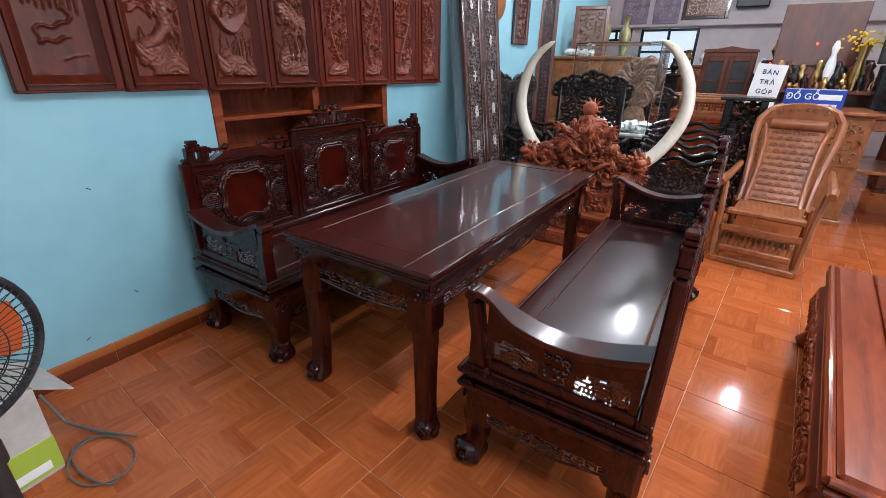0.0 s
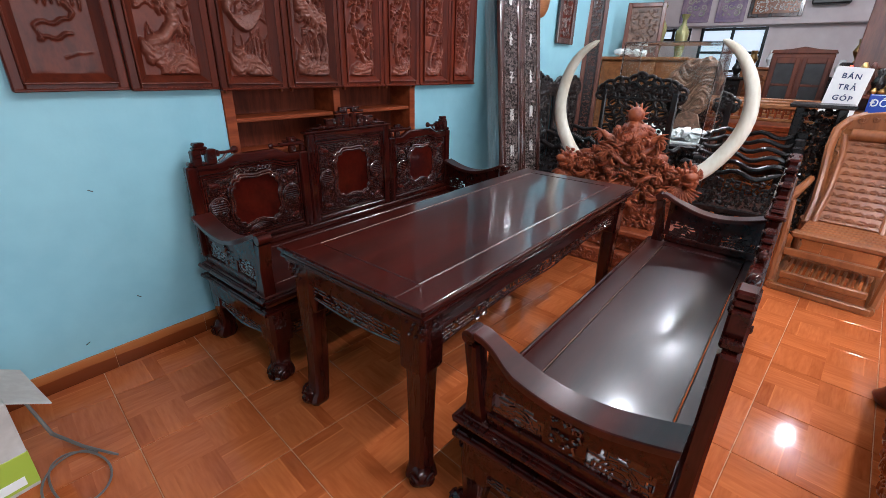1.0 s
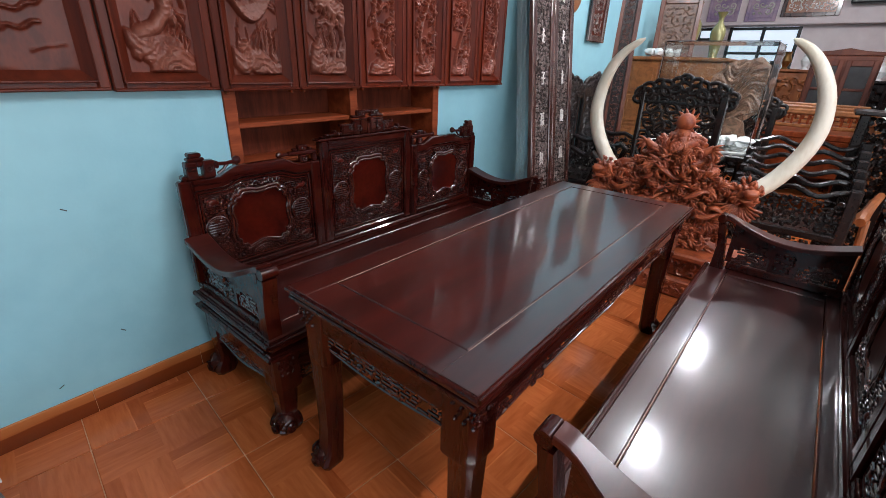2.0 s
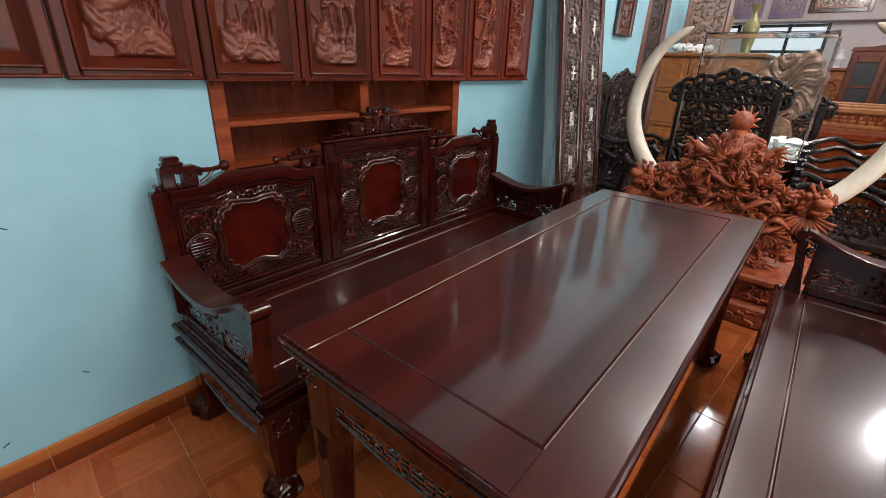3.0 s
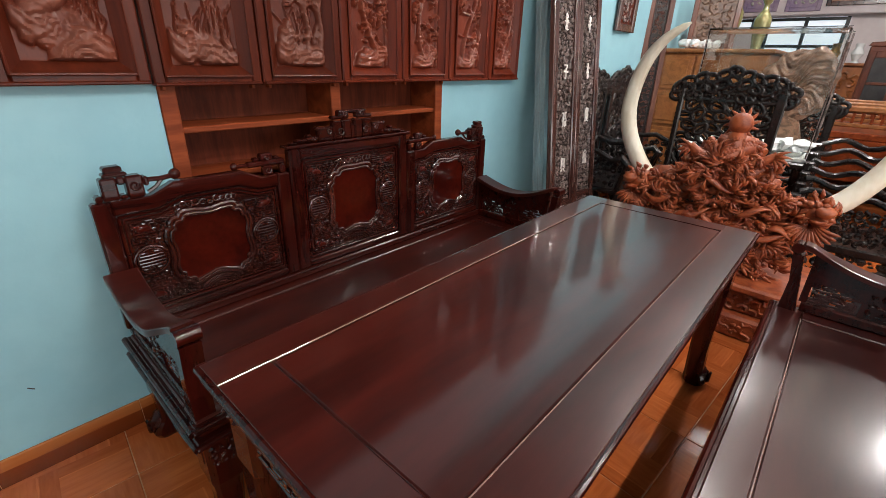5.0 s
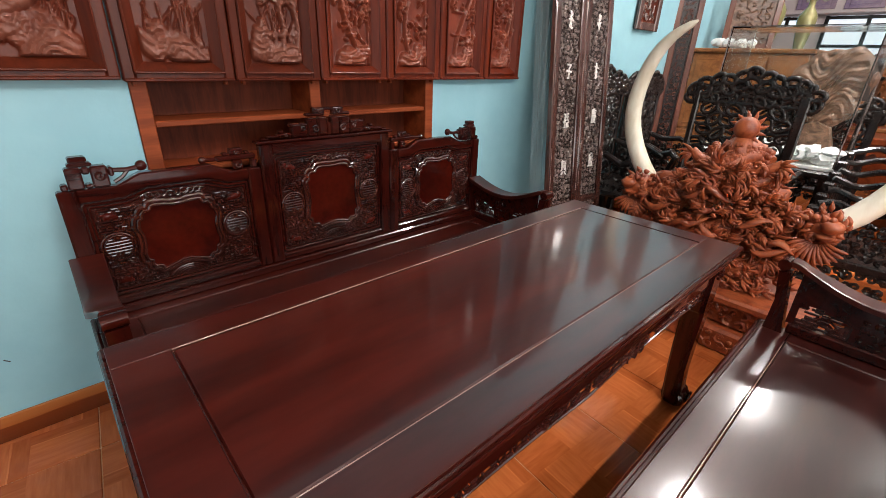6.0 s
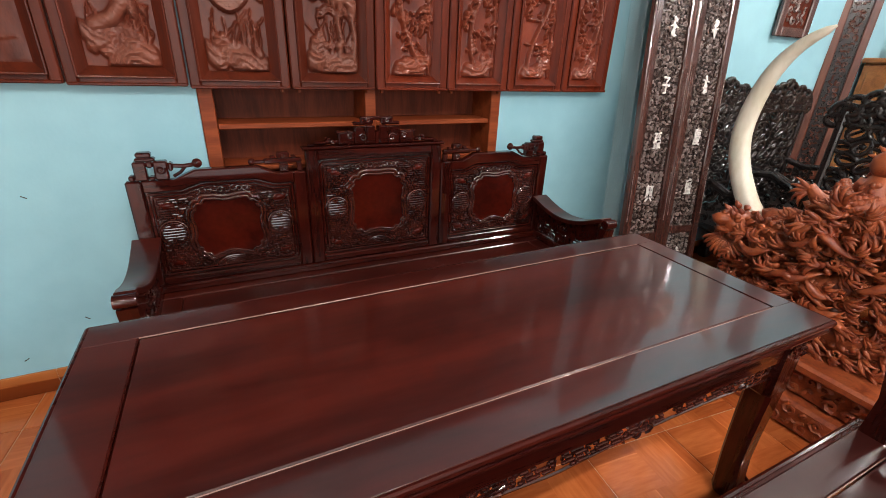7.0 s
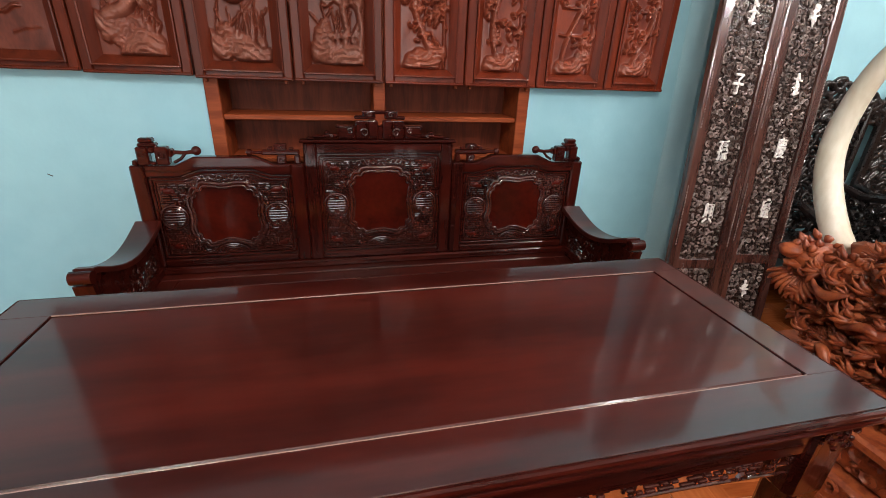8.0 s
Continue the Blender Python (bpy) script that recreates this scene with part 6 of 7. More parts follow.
for side in (1, -1):
    for i in range(NR + 1):
        for j in range(NA):
            a, f = 2 * math.pi * j / NA, i / NR
            R = 0.225 * (1 + 0.06 * math.sin(3 * a + 1) + 0.035 * math.sin(7 * a) + 0.02 * math.sin(13 * a + 2))
            yy, zz = R * f * math.cos(a), R * 1.10 * f * math.sin(a)
            flow = 62 * zz + 9 * math.sin(11 * yy + 5 * zz) + 3 * math.sin(31 * yy)
            lift = (0.016 + 0.0045 * math.sin(flow) + 0.0035 * math.sin(2.3 * flow + 30 * yy)) * min(1.0, (1 - f) * 7 + 0.12)
            verts.append((-lift if side > 0 else 0.012 * (1 - f ** 4), yy, zz))
faces = []
for o in (0, (NR + 1) * NA):
    faces += [(o + i * NA + j, o + i * NA + (j + 1) % NA, o + (i + 1) * NA + (j + 1) % NA, o + (i + 1) * NA + j) for i in range(NR) for j in range(NA)]
o = (NR + 1) * NA
faces += [(NR * NA + j, NR * NA + (j + 1) % NA, o + NR * NA + (j + 1) % NA, o + NR * NA + j) for j in range(NA)]
b.add(verts, faces)
burl = solid("burl_carving", b, M_BURL, pose(3.74, -1.345, 1.235), "round grey-brown carved burl slab on a stand in the glass case", "carving", angle=75)
part("foot", Build().prism([(-0.13, -0.463), (-0.12, -0.36), (-0.08, -0.25), (0, -0.215), (0.08, -0.25), (0.12, -0.36), (0.13, -0.463)], -0.025, 0.025, 0.008), M_BURL, burl).matrix_local = pose(0.0, 0, 0, 0, 0, -90)
b = Build()
for q in range(40):
    t = q / 39
    b.blob((rng.uniform(-0.06, 0.06), -0.30 + 0.56 * t, rng.uniform(0.01, 0.06)), (rng.uniform(0.05, 0.09), rng.uniform(0.04, 0.08), rng.uniform(0.02, 0.045)), 9, 6, 0.28, q)
solid("white_cloth", b, M_WHITE, pose(3.50, -1.22, 0.80), "crumpled white cloth in the glass case", "cloth")
for vy, vx, hh, rr, lab in ((-0.45, 5.50, 0.60, 0.098, "tall green and gold glazed vase on the sideboard"), (-0.72, 5.58, 0.50, 0.080, "smaller green and gold glazed vase on the sideboard")):
    prof = [(rr * 0.62, 0), (rr * 0.68, 0.012), (rr * 0.56, hh * 0.06), (rr * 0.72, hh * 0.25), (rr, hh * 0.52), (rr * 0.96, hh * 0.62), (rr * 0.66, hh * 0.71), (rr * 0.36, hh * 0.78), (rr * 0.32, hh * 0.88), (rr * 0.62, hh * 0.97), (rr * 0.70, hh), (rr * 0.4, hh * 0.985)]
    solid("vase", Build().lathe(prof, 24), M_GREENGLASS, pose(vx, vy, 1.501), lab, "vase", "vases", angle=60)

# ---- sideboard, leaning frames, pictures on the turquoise wall ----
sb = thing("sideboard", pose(5.25, -0.36, 0), "yellow-brown wooden sideboard with panelled doors", "sideboard")
part("body", Build().box(-0.42, 0.42, -0.62, 0.33, 0.06, 1.46, 0.008), M_YELLOW, sb)
part("top", Build().box(-0.46, 0.46, -0.66, 0.34, 1.461, 1.50, 0.01), M_YELLOW, sb)
part("plinth", Build().box(-0.44, 0.44, -0.64, 0.33, 0.0, 0.059, 0.008), M_YELLOW, sb)
for y0, y1 in ((-0.61, -0.33), (-0.31, -0.01), (0.01, 0.32)):
    for z0, z1 in ((0.10, 0.72), (0.75, 1.08), (1.11, 1.44)):
        e = Build().box(-0.436, -0.421, y0, y1, z0, z1, 0.004)
        e.box(-0.445, -0.437, y0 + 0.04, y1 - 0.04, z0 + 0.04, z1 - 0.04, 0.006)
        part("door", e, M_YELLOW, sb)
b = Build()
for q in range(14):
    b.blob((rng.uniform(-0.06, 0.06), rng.uniform(-0.18, 0.18), 0.03 + 0.03 * rng.random()), (0.03, 0.04, 0.035), 8, 6, 0.3, q)
solid("white_ornament", b, M_WHITE, pose(4.93, -0.34, 1.50), "small white porcelain ornaments on the sideboard", "ornament")


def framed(name, m, w, h, fw, fmat, inner, label, cat, carve=0, cmat=None):
    th = thing(name, m, label, cat, "pictures")
    for s in (-1, 1):
        part("frame_side", Build().box(min(s * w / 2, s * (w / 2 - fw)), max(s * w / 2, s * (w / 2 - fw)), -0.03, 0.0, 0, h, 0.006), fmat, th)
    for z in (0, h - fw):
        part("frame_rail", Build().box(-w / 2 + fw, w / 2 - fw, -0.028, -0.001, z, z + fw, 0.006), fmat, th)
    part("picture", Build().box(-w / 2 + fw - 0.002, w / 2 - fw + 0.002, -0.012, -0.003, fw - 0.002, h - fw + 0.002, 0.001), inner, th)
    if carve:
        g = Build()
        vines(g, -w / 2 + fw + 0.02, w / 2 - fw - 0.02, fw + 0.02, h - fw - 0.02, -0.014, carve, carve * 0.14, 77)
        part("carving_field", g, cmat or fmat, th)
    return th


framed("wall_picture", pose(3.70, -0.012, 1.59), 0.38, 0.70, 0.06, M_BOARD, M_PANEL, "narrow dark wooden framed plaque on the turquoise wall", "picture", 0.06, M_PEARLGREY)
e = Build().lathe([(0.02, 0), (0.16, 0.002), (0.17, 0.012), (0.15, 0.024), (0.06, 0.028)], 28)
e.v = [(p[0], -p[2], p[1]) for p in e.v]
solid("round_plaque", e, M_YELLOW, pose(3.14, -0.002, 1.96), "round wooden plaque hung on the turquoise wall", "plaque")
framed("leaning_board", pose(4.30, -0.12, 0.0, 0, 0, -60) @ pose(0, 0, 0, -3), 0.22, 2.7, 0.05, M_REDCAB, M_BLACK, "tall dark red carved board leaning on the wall", "board", 0.045)
framed("carved_picture", pose(5.19, -0.36, 1.5005, 0, 0, -72) @ pose(0, 0, 0, -8), 0.44, 0.62, 0.05, M_REDCAB, M_BURL, "carved wooden picture standing on the sideboard", "picture", 0.06, M_BURL)

# ---- reclining chair ----
rc = thing("reclining_chair", pose(2.46, -2.585, 0, 0, 0, -97), "brown wooden reclining chair with woven scale-pattern back", "chair")
for s in (-1, 1):
    side = [(s * 0.25, 0.42, 0.40), (s * 0.25, 0.52, 0.55), (s * 0.27, 0.62, 0.75), (s * 0.30, 0.74, 0.93), (s * 0.30, 0.83, 1.05), (s * 0.24, 0.86, 1.13), (s * 0.15, 0.87, 1.17)]
    part("back_post", Build().tube(side, [0.032, 0.03, 0.03, 0.034, 0.036, 0.034, 0.03], 8), M_TEAK, rc)
    inner = [(s * 0.20, 0.40, 0.42), (s * 0.19, 0.55, 0.66), (s * 0.20, 0.70, 0.88), (s * 0.235, 0.78, 1.02)]
    part("back_stile", Build().tube(inner, 0.022, 8), M_TEAK, rc)
    arm = [(s * 0.33, 0.60, 0.70), (s * 0.35, 0.40, 0.66), (s * 0.36, 0.20, 0.64), (s * 0.36, 0.06, 0.66), (s * 0.36, -0.02, 0.64)]
    part("arm", Build().tube(arm, [0.026, 0.03, 0.034, 0.04, 0.03], 8), M_TEAK, rc)
    part("arm_post", Build().tube([(s * 0.34, 0.10, 0.63), (s * 0.32, 0.08, 0.4), (s * 0.30, 0.02, 0.05)], [0.024, 0.026, 0.03], 8), M_TEAK, rc)
    part("rocker", Build().tube([(s * 0.29, -0.04, 0.03), (s * 0.29, 0.25, 0.035), (s * 0.29, 0.6, 0.05), (s * 0.29, 0.85, 0.10)], 0.03, 8), M_TEAK, rc)
    part("rear_leg", Build().tube([(s * 0.28, 0.5, 0.42), (s * 0.29, 0.62, 0.22), (s * 0.29, 0.7, 0.06)], 0.026, 8), M_TEAK, rc)
part("crest", Build().prism([(-0.27, 1.06), (-0.265, 1.11), (-0.23, 1.155), (-0.16, 1.185), (-0.07, 1.20), (0, 1.205), (0.07, 1.20), (0.16, 1.185), (0.23, 1.155), (0.265, 1.11), (0.27, 1.06)], 0.835, 0.868, 0.008), M_TEAK, rc)
g = Build()
for s in (-1, 1):
    for cx, r in ((0.17, 0.030), (0.09, 0.024), (0.03, 0.018)):
        g.tube(spiral(s * cx, 1.135 + 0.02 * (0.17 - cx) / 0.17, 0.833, r, 1.2, 0.4, s, 12), 0.006, 5)
part("crest_carving", g, M_TEAK, rc)
part("head_roll", Build().tube([(-0.2, 0.775, 1.03), (0, 0.775, 1.03), (0.2, 0.775, 1.03)], 0.045, 12), M_TEAK, rc)
bp = Build()
bp.add([(-0.19, 0.42, 0.44), (0.19, 0.42, 0.44), (0.20, 0.76, 0.99), (-0.20, 0.76, 0.99), (-0.19, 0.435, 0.43), (0.19, 0.435, 0.43), (0.20, 0.775, 0.98), (-0.20, 0.775, 0.98)], [(0, 1, 2, 3), (7, 6, 5, 4), (0, 4, 5, 1), (3, 2, 6, 7), (1, 5, 6, 2), (0, 3, 7, 4)])
part("back_board", bp, M_TEAK, rc)
for j in range(11):
    for i in range(6 if j % 2 else 5):
        t = (j + 0.5) / 11
        x, yy, zz = -0.135 + 0.0675 * (i - (0.5 if j % 2 else 0)), 0.42 + 0.34 * t - 0.003, 0.44 + 0.55 * t
        if abs(x) > 0.172:
            x = math.copysign(0.155, x)
        e = Build().blob((x, yy, zz), (0.021, 0.007, 0.010), 8, 5)
        for rr in (0.034, 0.026):
            e.tube([(x + rr * math.cos(q), yy - 0.004 + 0.014 * math.sin(q), zz - 0.010 + 0.9 * rr * math.sin(q)) for q in np.linspace(0, math.pi, 9)], 0.0042, 5)
        part("back_scale", e, M_TEAK, rc, "fan-shaped carved scale")
part("seat_front", Build().box(-0.27, 0.27, -0.02, 0.05, 0.40, 0.445, 0.012), M_TEAK, rc)
for k in range(6):
    part("seat_slat", Build().box(-0.24, 0.24, 0.053 + 0.062 * k, 0.113 + 0.062 * k, 0.405, 0.43, 0.006), M_TEAK, rc)
part("stretcher", Build().box(-0.28, 0.28, 0.0, 0.03, 0.26, 0.31, 0.006), M_TEAK, rc)
part("footrest_frame", Build().box(-0.25, 0.25, -0.06, -0.03, 0.11, 0.16, 0.008), M_TEAK, rc)
part("footrest_frame", Build().box(-0.25, 0.25, 0.16, 0.19, 0.15, 0.20, 0.008), M_TEAK, rc)
for k in range(12):
    x = -0.22 + 0.04 * k
    part("footrest_slat", Build().tube([(x, -0.03, 0.145), (x, 0.16, 0.185)], 0.012, 6), M_TEAK, rc)
part("foot_bar", Build().box(-0.30, 0.30, -0.045, -0.005, 0.0, 0.05, 0.008), M_TEAK, rc)

for o in rc.children:
    o.scale = (0.88, 1.0, 0.94)

# ---- orange coffee table ----
ct = thing("coffee_table", pose(0.62, -3.22, 0, 0, 0, -6.5), "glossy orange wooden coffee table with carved edge and curved legs", "coffee table")
cl, cw, cz = 0.80, 0.46, 0.46
part("top_frame", Build().box(-cl, cl, cw - 0.14, cw, cz - 0.035, cz, 0.012), M_ORANGE, ct)
part("top_frame", Build().box(-cl, cl, -cw, -cw + 0.14, cz - 0.035, cz, 0.012), M_ORANGE, ct)
for s in (-1, 1):
    xa, xb = sorted((s * cl, s * (cl - 0.14)))
    part("top_frame", Build().box(xa, xb, -cw + 0.142, cw - 0.142, cz - 0.035, cz, 0.006), M_ORANGE, ct)
part("top_panel", Build().box(-cl + 0.143, cl - 0.143, -cw + 0.143, cw - 0.143, cz - 0.033, cz - 0.004, 0.004), M_ORANGE, ct)
for o, z0, z1 in ((0.014, cz - 0.062, cz - 0.037), (-0.006, cz - 0.088, cz - 0.063)):
    part("edge_moulding", Build().box(-cl - o, cl + o, -cw - o, cw + o, z0, z1, 0.01), M_ORANGE, ct)
for o, zz, r in ((0.014, cz - 0.018, 0.014), (0.018, cz - 0.049, 0.011), (-0.002, cz - 0.075, 0.010)):
    for s in (-1, 1):
        part("edge_bead", Build().tube([(-cl - o, s * (cw + o), zz), (0, s * (cw + o), zz), (cl + o, s * (cw + o), zz)], r, 10), M_ORANGE, ct)
        part("edge_bead", Build().tube([(s * (cl + o), -cw - o, zz), (s * (cl + o), 0, zz), (s * (cl + o), cw + o, zz)], r, 10), M_ORANGE, ct)
for s in (-1, 1):
    prof = [(-cw + 0.04, cz - 0.089), (-cw - 0.010, cz - 0.092), (-cw - 0.036, cz - 0.115), (-cw - 0.046, 0.30), (-cw - 0.040, 0.25), (-cw - 0.018, 0.212), (-cw + 0.04, 0.205)]
    for half, depth in ((cl, cw), (cw, cl)):
        ring0 = [(-half + 0.05, s * (p[0] + cw - depth), p[1]) for p in prof]
        ring1 = [(half - 0.05, s * (p[0] + cw - depth), p[1]) for p in prof]
        e = Build()
        if half == cw:
            e.m = pose(0, 0, 0, 0, 0, 90)
        e.loft([ring1, ring0] if s > 0 else [ring0, ring1])
        part("apron", e, M_ORANGE, ct)
        g = Build()
        g.m = pose(0, 0, 0, 0, 0, (0 if s > 0 else 180) + (90 if half == cw else 0))
        vines(g, -half + 0.12, half - 0.12, 0.235, cz - 0.118, -depth - 0.044, 0.036, 0.008, 21)
        leaf_rings(g, -half + 0.12, half - 0.12, 0.235, cz - 0.118, -depth - 0.042, 0.05, 0.006, 22)
        part("apron_carving", g, M_ORANGE, ct)
for sx in (-1, 1):
    for sy in (-1, 1):
        secs = []
        for z, ww, o in ((0.385, 0.11, 0.0), (0.33, 0.15, 0.022), (0.26, 0.15, 0.040), (0.18, 0.12, 0.036), (0.11, 0.10, 0.024), (0.065, 0.12, 0.034), (0.03, 0.14, 0.046), (0.0, 0.11, 0.044)):
            secs.append([(sx * (cl - 0.08 + o) + ww / 2 * math.cos(a), sy * (cw - 0.06 + o) + ww / 2 * math.sin(a), z) for a in np.linspace(0, 2 * math.pi, 17)[:-1]])
        part("leg", Build().loft(secs[::-1]), M_ORANGE, ct)

# ---- altar side: cabinet, signs, offerings, board ----
ac = thing("altar_cabinet", pose(4.35, -2.78, 0), "brown carved altar cabinet behind the reclining chair", "cabinet")
part("body", Build().box(-0.25, 0.75, -0.50, 0.50, 0.05, 1.00, 0.008), M_YELLOW, ac)
part("top", Build().box(-0.30, 0.78, -0.54, 0.54, 1.001, 1.035, 0.01), M_TEAK, ac)
part("plinth", Build().box(-0.28, 0.76, -0.52, 0.52, 0.0, 0.049, 0.006), M_TEAK, ac)
for k in range(3):
    e = Build().box(-0.266, -0.251, -0.48 + 0.33 * k, -0.17 + 0.33 * k, 0.55, 0.97, 0.005)
    part("drawer_front", e, M_YELLOW, ac)
    g = Build()
    g.m = pose(-0.268, 0.325 - 0.33 * k, 0, 0, 0, -90)
    vines(g, -0.13, 0.13, 0.58, 0.94, 0, 0.06, 0.009, 50 + k)
    part("carving_field", g, M_YELLOW, ac)


def lettering(parent, text, size, m, material, spacing=1.0):
    cu = bpy.data.curves.new("lettering", "FONT")
    cu.body, cu.size, cu.extrude, cu.align_x, cu.align_y = text, size, 0.001, "CENTER", "CENTER"
    cu.space_character, cu.offset = spacing, 0.0012
    cu.materials.append(material)
    o = new("lettering", cu)
    o.parent = parent
    o.matrix_local = m
    return o


sg = thing("paper_sign", pose(4.02, -2.395, 1.036, 0, 0, -90) @ pose(0, 0, 0.008, 0, 5, 0), "white paper sign in a stand offering purchase by instalments", "sign")
part("sheet", Build().box(-0.118, 0.118, -0.004, 0.002, 0.0, 0.375, 0.001), M_WHITE, sg)
part("foot", Build().box(-0.11, 0.11, -0.03, 0.05, 0.0, 0.012, 0.002), M_WHITE, sg)
for k, word in enumerate(("BÁN", "TRẢ", "GÓP")):
    lettering(sg, word, 0.056, pose(0, -0.0055, 0.305 - 0.085 * k, 90, 0, 0), M_INK, 1.25)
bs = thing("shop_sign", pose(4.03, -2.80, 1.036, 0, 0, -90), "blue sign board with white lettering on the cabinet", "sign")
part("board", Build().box(-0.225, 0.215, -0.006, 0.004, 0.0, 0.185, 0.002), M_BLUE, bs)
for z in (0.005, 0.176):
    part("border", Build().box(-0.218, 0.208, -0.0085, -0.0062, z, z + 0.005, 0.001), M_WHITE, bs)
lettering(bs, "ĐỒ GỖ", 0.074, pose(-0.088, -0.008, 0.115, 90, 0, 0), M_WHITE, 1.05)
part("name_bar", Build().box(0.03, 0.19, -0.0085, -0.0062, 0.09, 0.138, 0.002), M_WHITE, bs)
part("number_bar", Build().box(-0.08, 0.17, -0.0085, -0.0062, 0.028, 0.056, 0.002), M_WHITE, bs)

al = thing("altar_table", pose(4.95, -2.9, 0), "dark carved altar table holding offerings", "altar")
part("tabletop", Build().box(-0.12, 0.32, -0.52, 0.52, 1.15, 1.19, 0.008), M_REDCAB, al)
part("body", Build().box(0.22, 0.30, -0.50, 0.50, 0.0, 1.149, 0.006), M_REDCAB, al)
e = Build().box(-0.02, 0.02, -0.36, 0.36, 0, 0.62, 0.006)
bd = solid("altar_backboard", e, M_REDCAB, pose(5.30, -2.80, 1.42) @ pose(0, 0, 0, 0, 6, 0), "large plain red-brown board standing behind the altar", "board")
part("prop", Build().box(0.02, 0.06, -0.3, 0.3, -1.42, 0.3, 0.004), M_REDCAB, bd)
rng = random.Random(77)
for q in range(13):
    y = -2.52 - 0.068 * q
    hh, rr = rng.uniform(0.12, 0.32), rng.uniform(0.035, 0.065)
    mt = (M_GOLD, M_REDCAB, M_BLACK, M_GOLD, M_ORANGE)[q % 5] if q != 6 else M_WHITE
    lb = ("brass altar vessel", "dark red altar cup", "black lacquered altar jar", "brass incense burner", "orange offering jar")[q % 5] if q != 6 else "white porcelain altar vase"
    hh = 0.46 if q == 6 else hh
    prof = [(rr * 0.7, 0), (rr * 0.4, hh * 0.12), (rr, hh * 0.35), (rr * 0.9, hh * 0.55), (rr * 0.45, hh * 0.72), (rr * 0.75, hh * 0.86), (rr * 0.3, hh)]
    solid("altar_vessel", Build().lathe(prof, 14), mt, pose(4.90 + rng.uniform(-0.03, 0.2), y, 1.1905), lb + " on the altar table", "vessel", "altar offerings", angle=75)
for q in range(16):
    hh, rr = rng.uniform(0.05, 0.15), rng.uniform(0.018, 0.036)
    mt = (M_GOLD, M_BLACK, M_REDCAB, M_GOLD)[q % 4]
    lb = ("small brass altar cup", "small black altar jar", "small dark red altar cup", "small brass candle holder")[q % 4]
    prof = [(rr * 0.8, 0), (rr * 0.5, hh * 0.1), (rr * 0.9, hh * 0.4), (rr, hh * 0.6), (rr * 0.5, hh * 0.8), (rr * 0.6, hh), (rr * 0.3, hh * 0.97)]
    solid("altar_cup", Build().lathe(prof, 12), mt, pose(4.845 + 0.02 * (q % 2), -2.47 - 0.056 * q, 1.1905), lb + " on the altar table", "cup", "altar offerings", angle=75)
for y in (-0.16, 0.0):
    part("altar_lamp", Build().blob((-0.03, y, 0.22), (0.014, 0.014, 0.014), 8, 6), M_GLOWRED, bd, "small glowing red lamp")
part("sign_lamp", Build().blob((-0.03, 0.012, 0.377), (0.011, 0.011, 0.011), 8, 6), M_GLOWRED, sg, "small glowing red lamp")
b = Build()
for q in range(60):
    b.blob((rng.gauss(0, 0.04), rng.gauss(0, 0.09), rng.gauss(0, 0.045)), (0.014, 0.014, 0.012), 6, 4, 0.3, q)
fl = solid("flowers", b, M_FLOWER, pose(4.95, -3.16, 1.64), "bunch of yellow flowers on the altar", "flowers")
part("vase", Build().lathe([(0.045, -0.449), (0.07, -0.33), (0.035, -0.16), (0.05, -0.03)], 12), M_GOLD, fl)
framed("inlaid_picture", pose(4.75, -3.50, 1.036, 0, 0, -90) @ pose(0, 0, 0.40, -6), 0.5, 0.62, 0.06, M_BLACK, M_BOARDDK, "black framed picture inlaid with silvery shell", "picture", 0.05, M_PEARL)
solid("picture_stand", Build().box(-0.08, 0.1, -0.2, 0.2, 0, 0.412, 0.01), M_BLACK, pose(4.75, -3.50, 1.0205), "black box stand under the inlaid picture", "stand")
sd = thing("side_table", pose(4.45, -3.55, 0), "brown wooden side table with dark carved legs", "side table")
part("tabletop", Build().box(-0.35, 0.55, -0.48, 0.45, 0.98, 1.02, 0.008), M_TEAK, sd)
part("shelf", Build().box(-0.30, 0.50, -0.44, 0.41, 0.50, 0.53, 0.006), M_TEAK, sd)
for sx in (-0.30, 0.48):
    for sy in (-0.42, 0.39):
        part("leg", Build().tube([(sx, sy, 0.98), (sx, sy, 0.6), (sx * 1.02, sy * 1.02, 0.2), (sx * 1.05, sy * 1.05, 0.0)], [0.035, 0.03, 0.028, 0.036], 8), M_BLACK, sd)
part("apron", Build().box(-0.32, -0.30, -0.44, 0.41, 0.88, 0.979, 0.006), M_TEAK, sd)
for y in (-3.42, -3.68):
    solid("table_ornament", Build().lathe([(0.05, 0), (0.03, 0.03), (0.07, 0.10), (0.05, 0.18), (0.02, 0.24)], 14), M_BLACK, pose(4.35, y, 1.0205), "dark carved ornament on the side table", "ornament", "table ornaments")

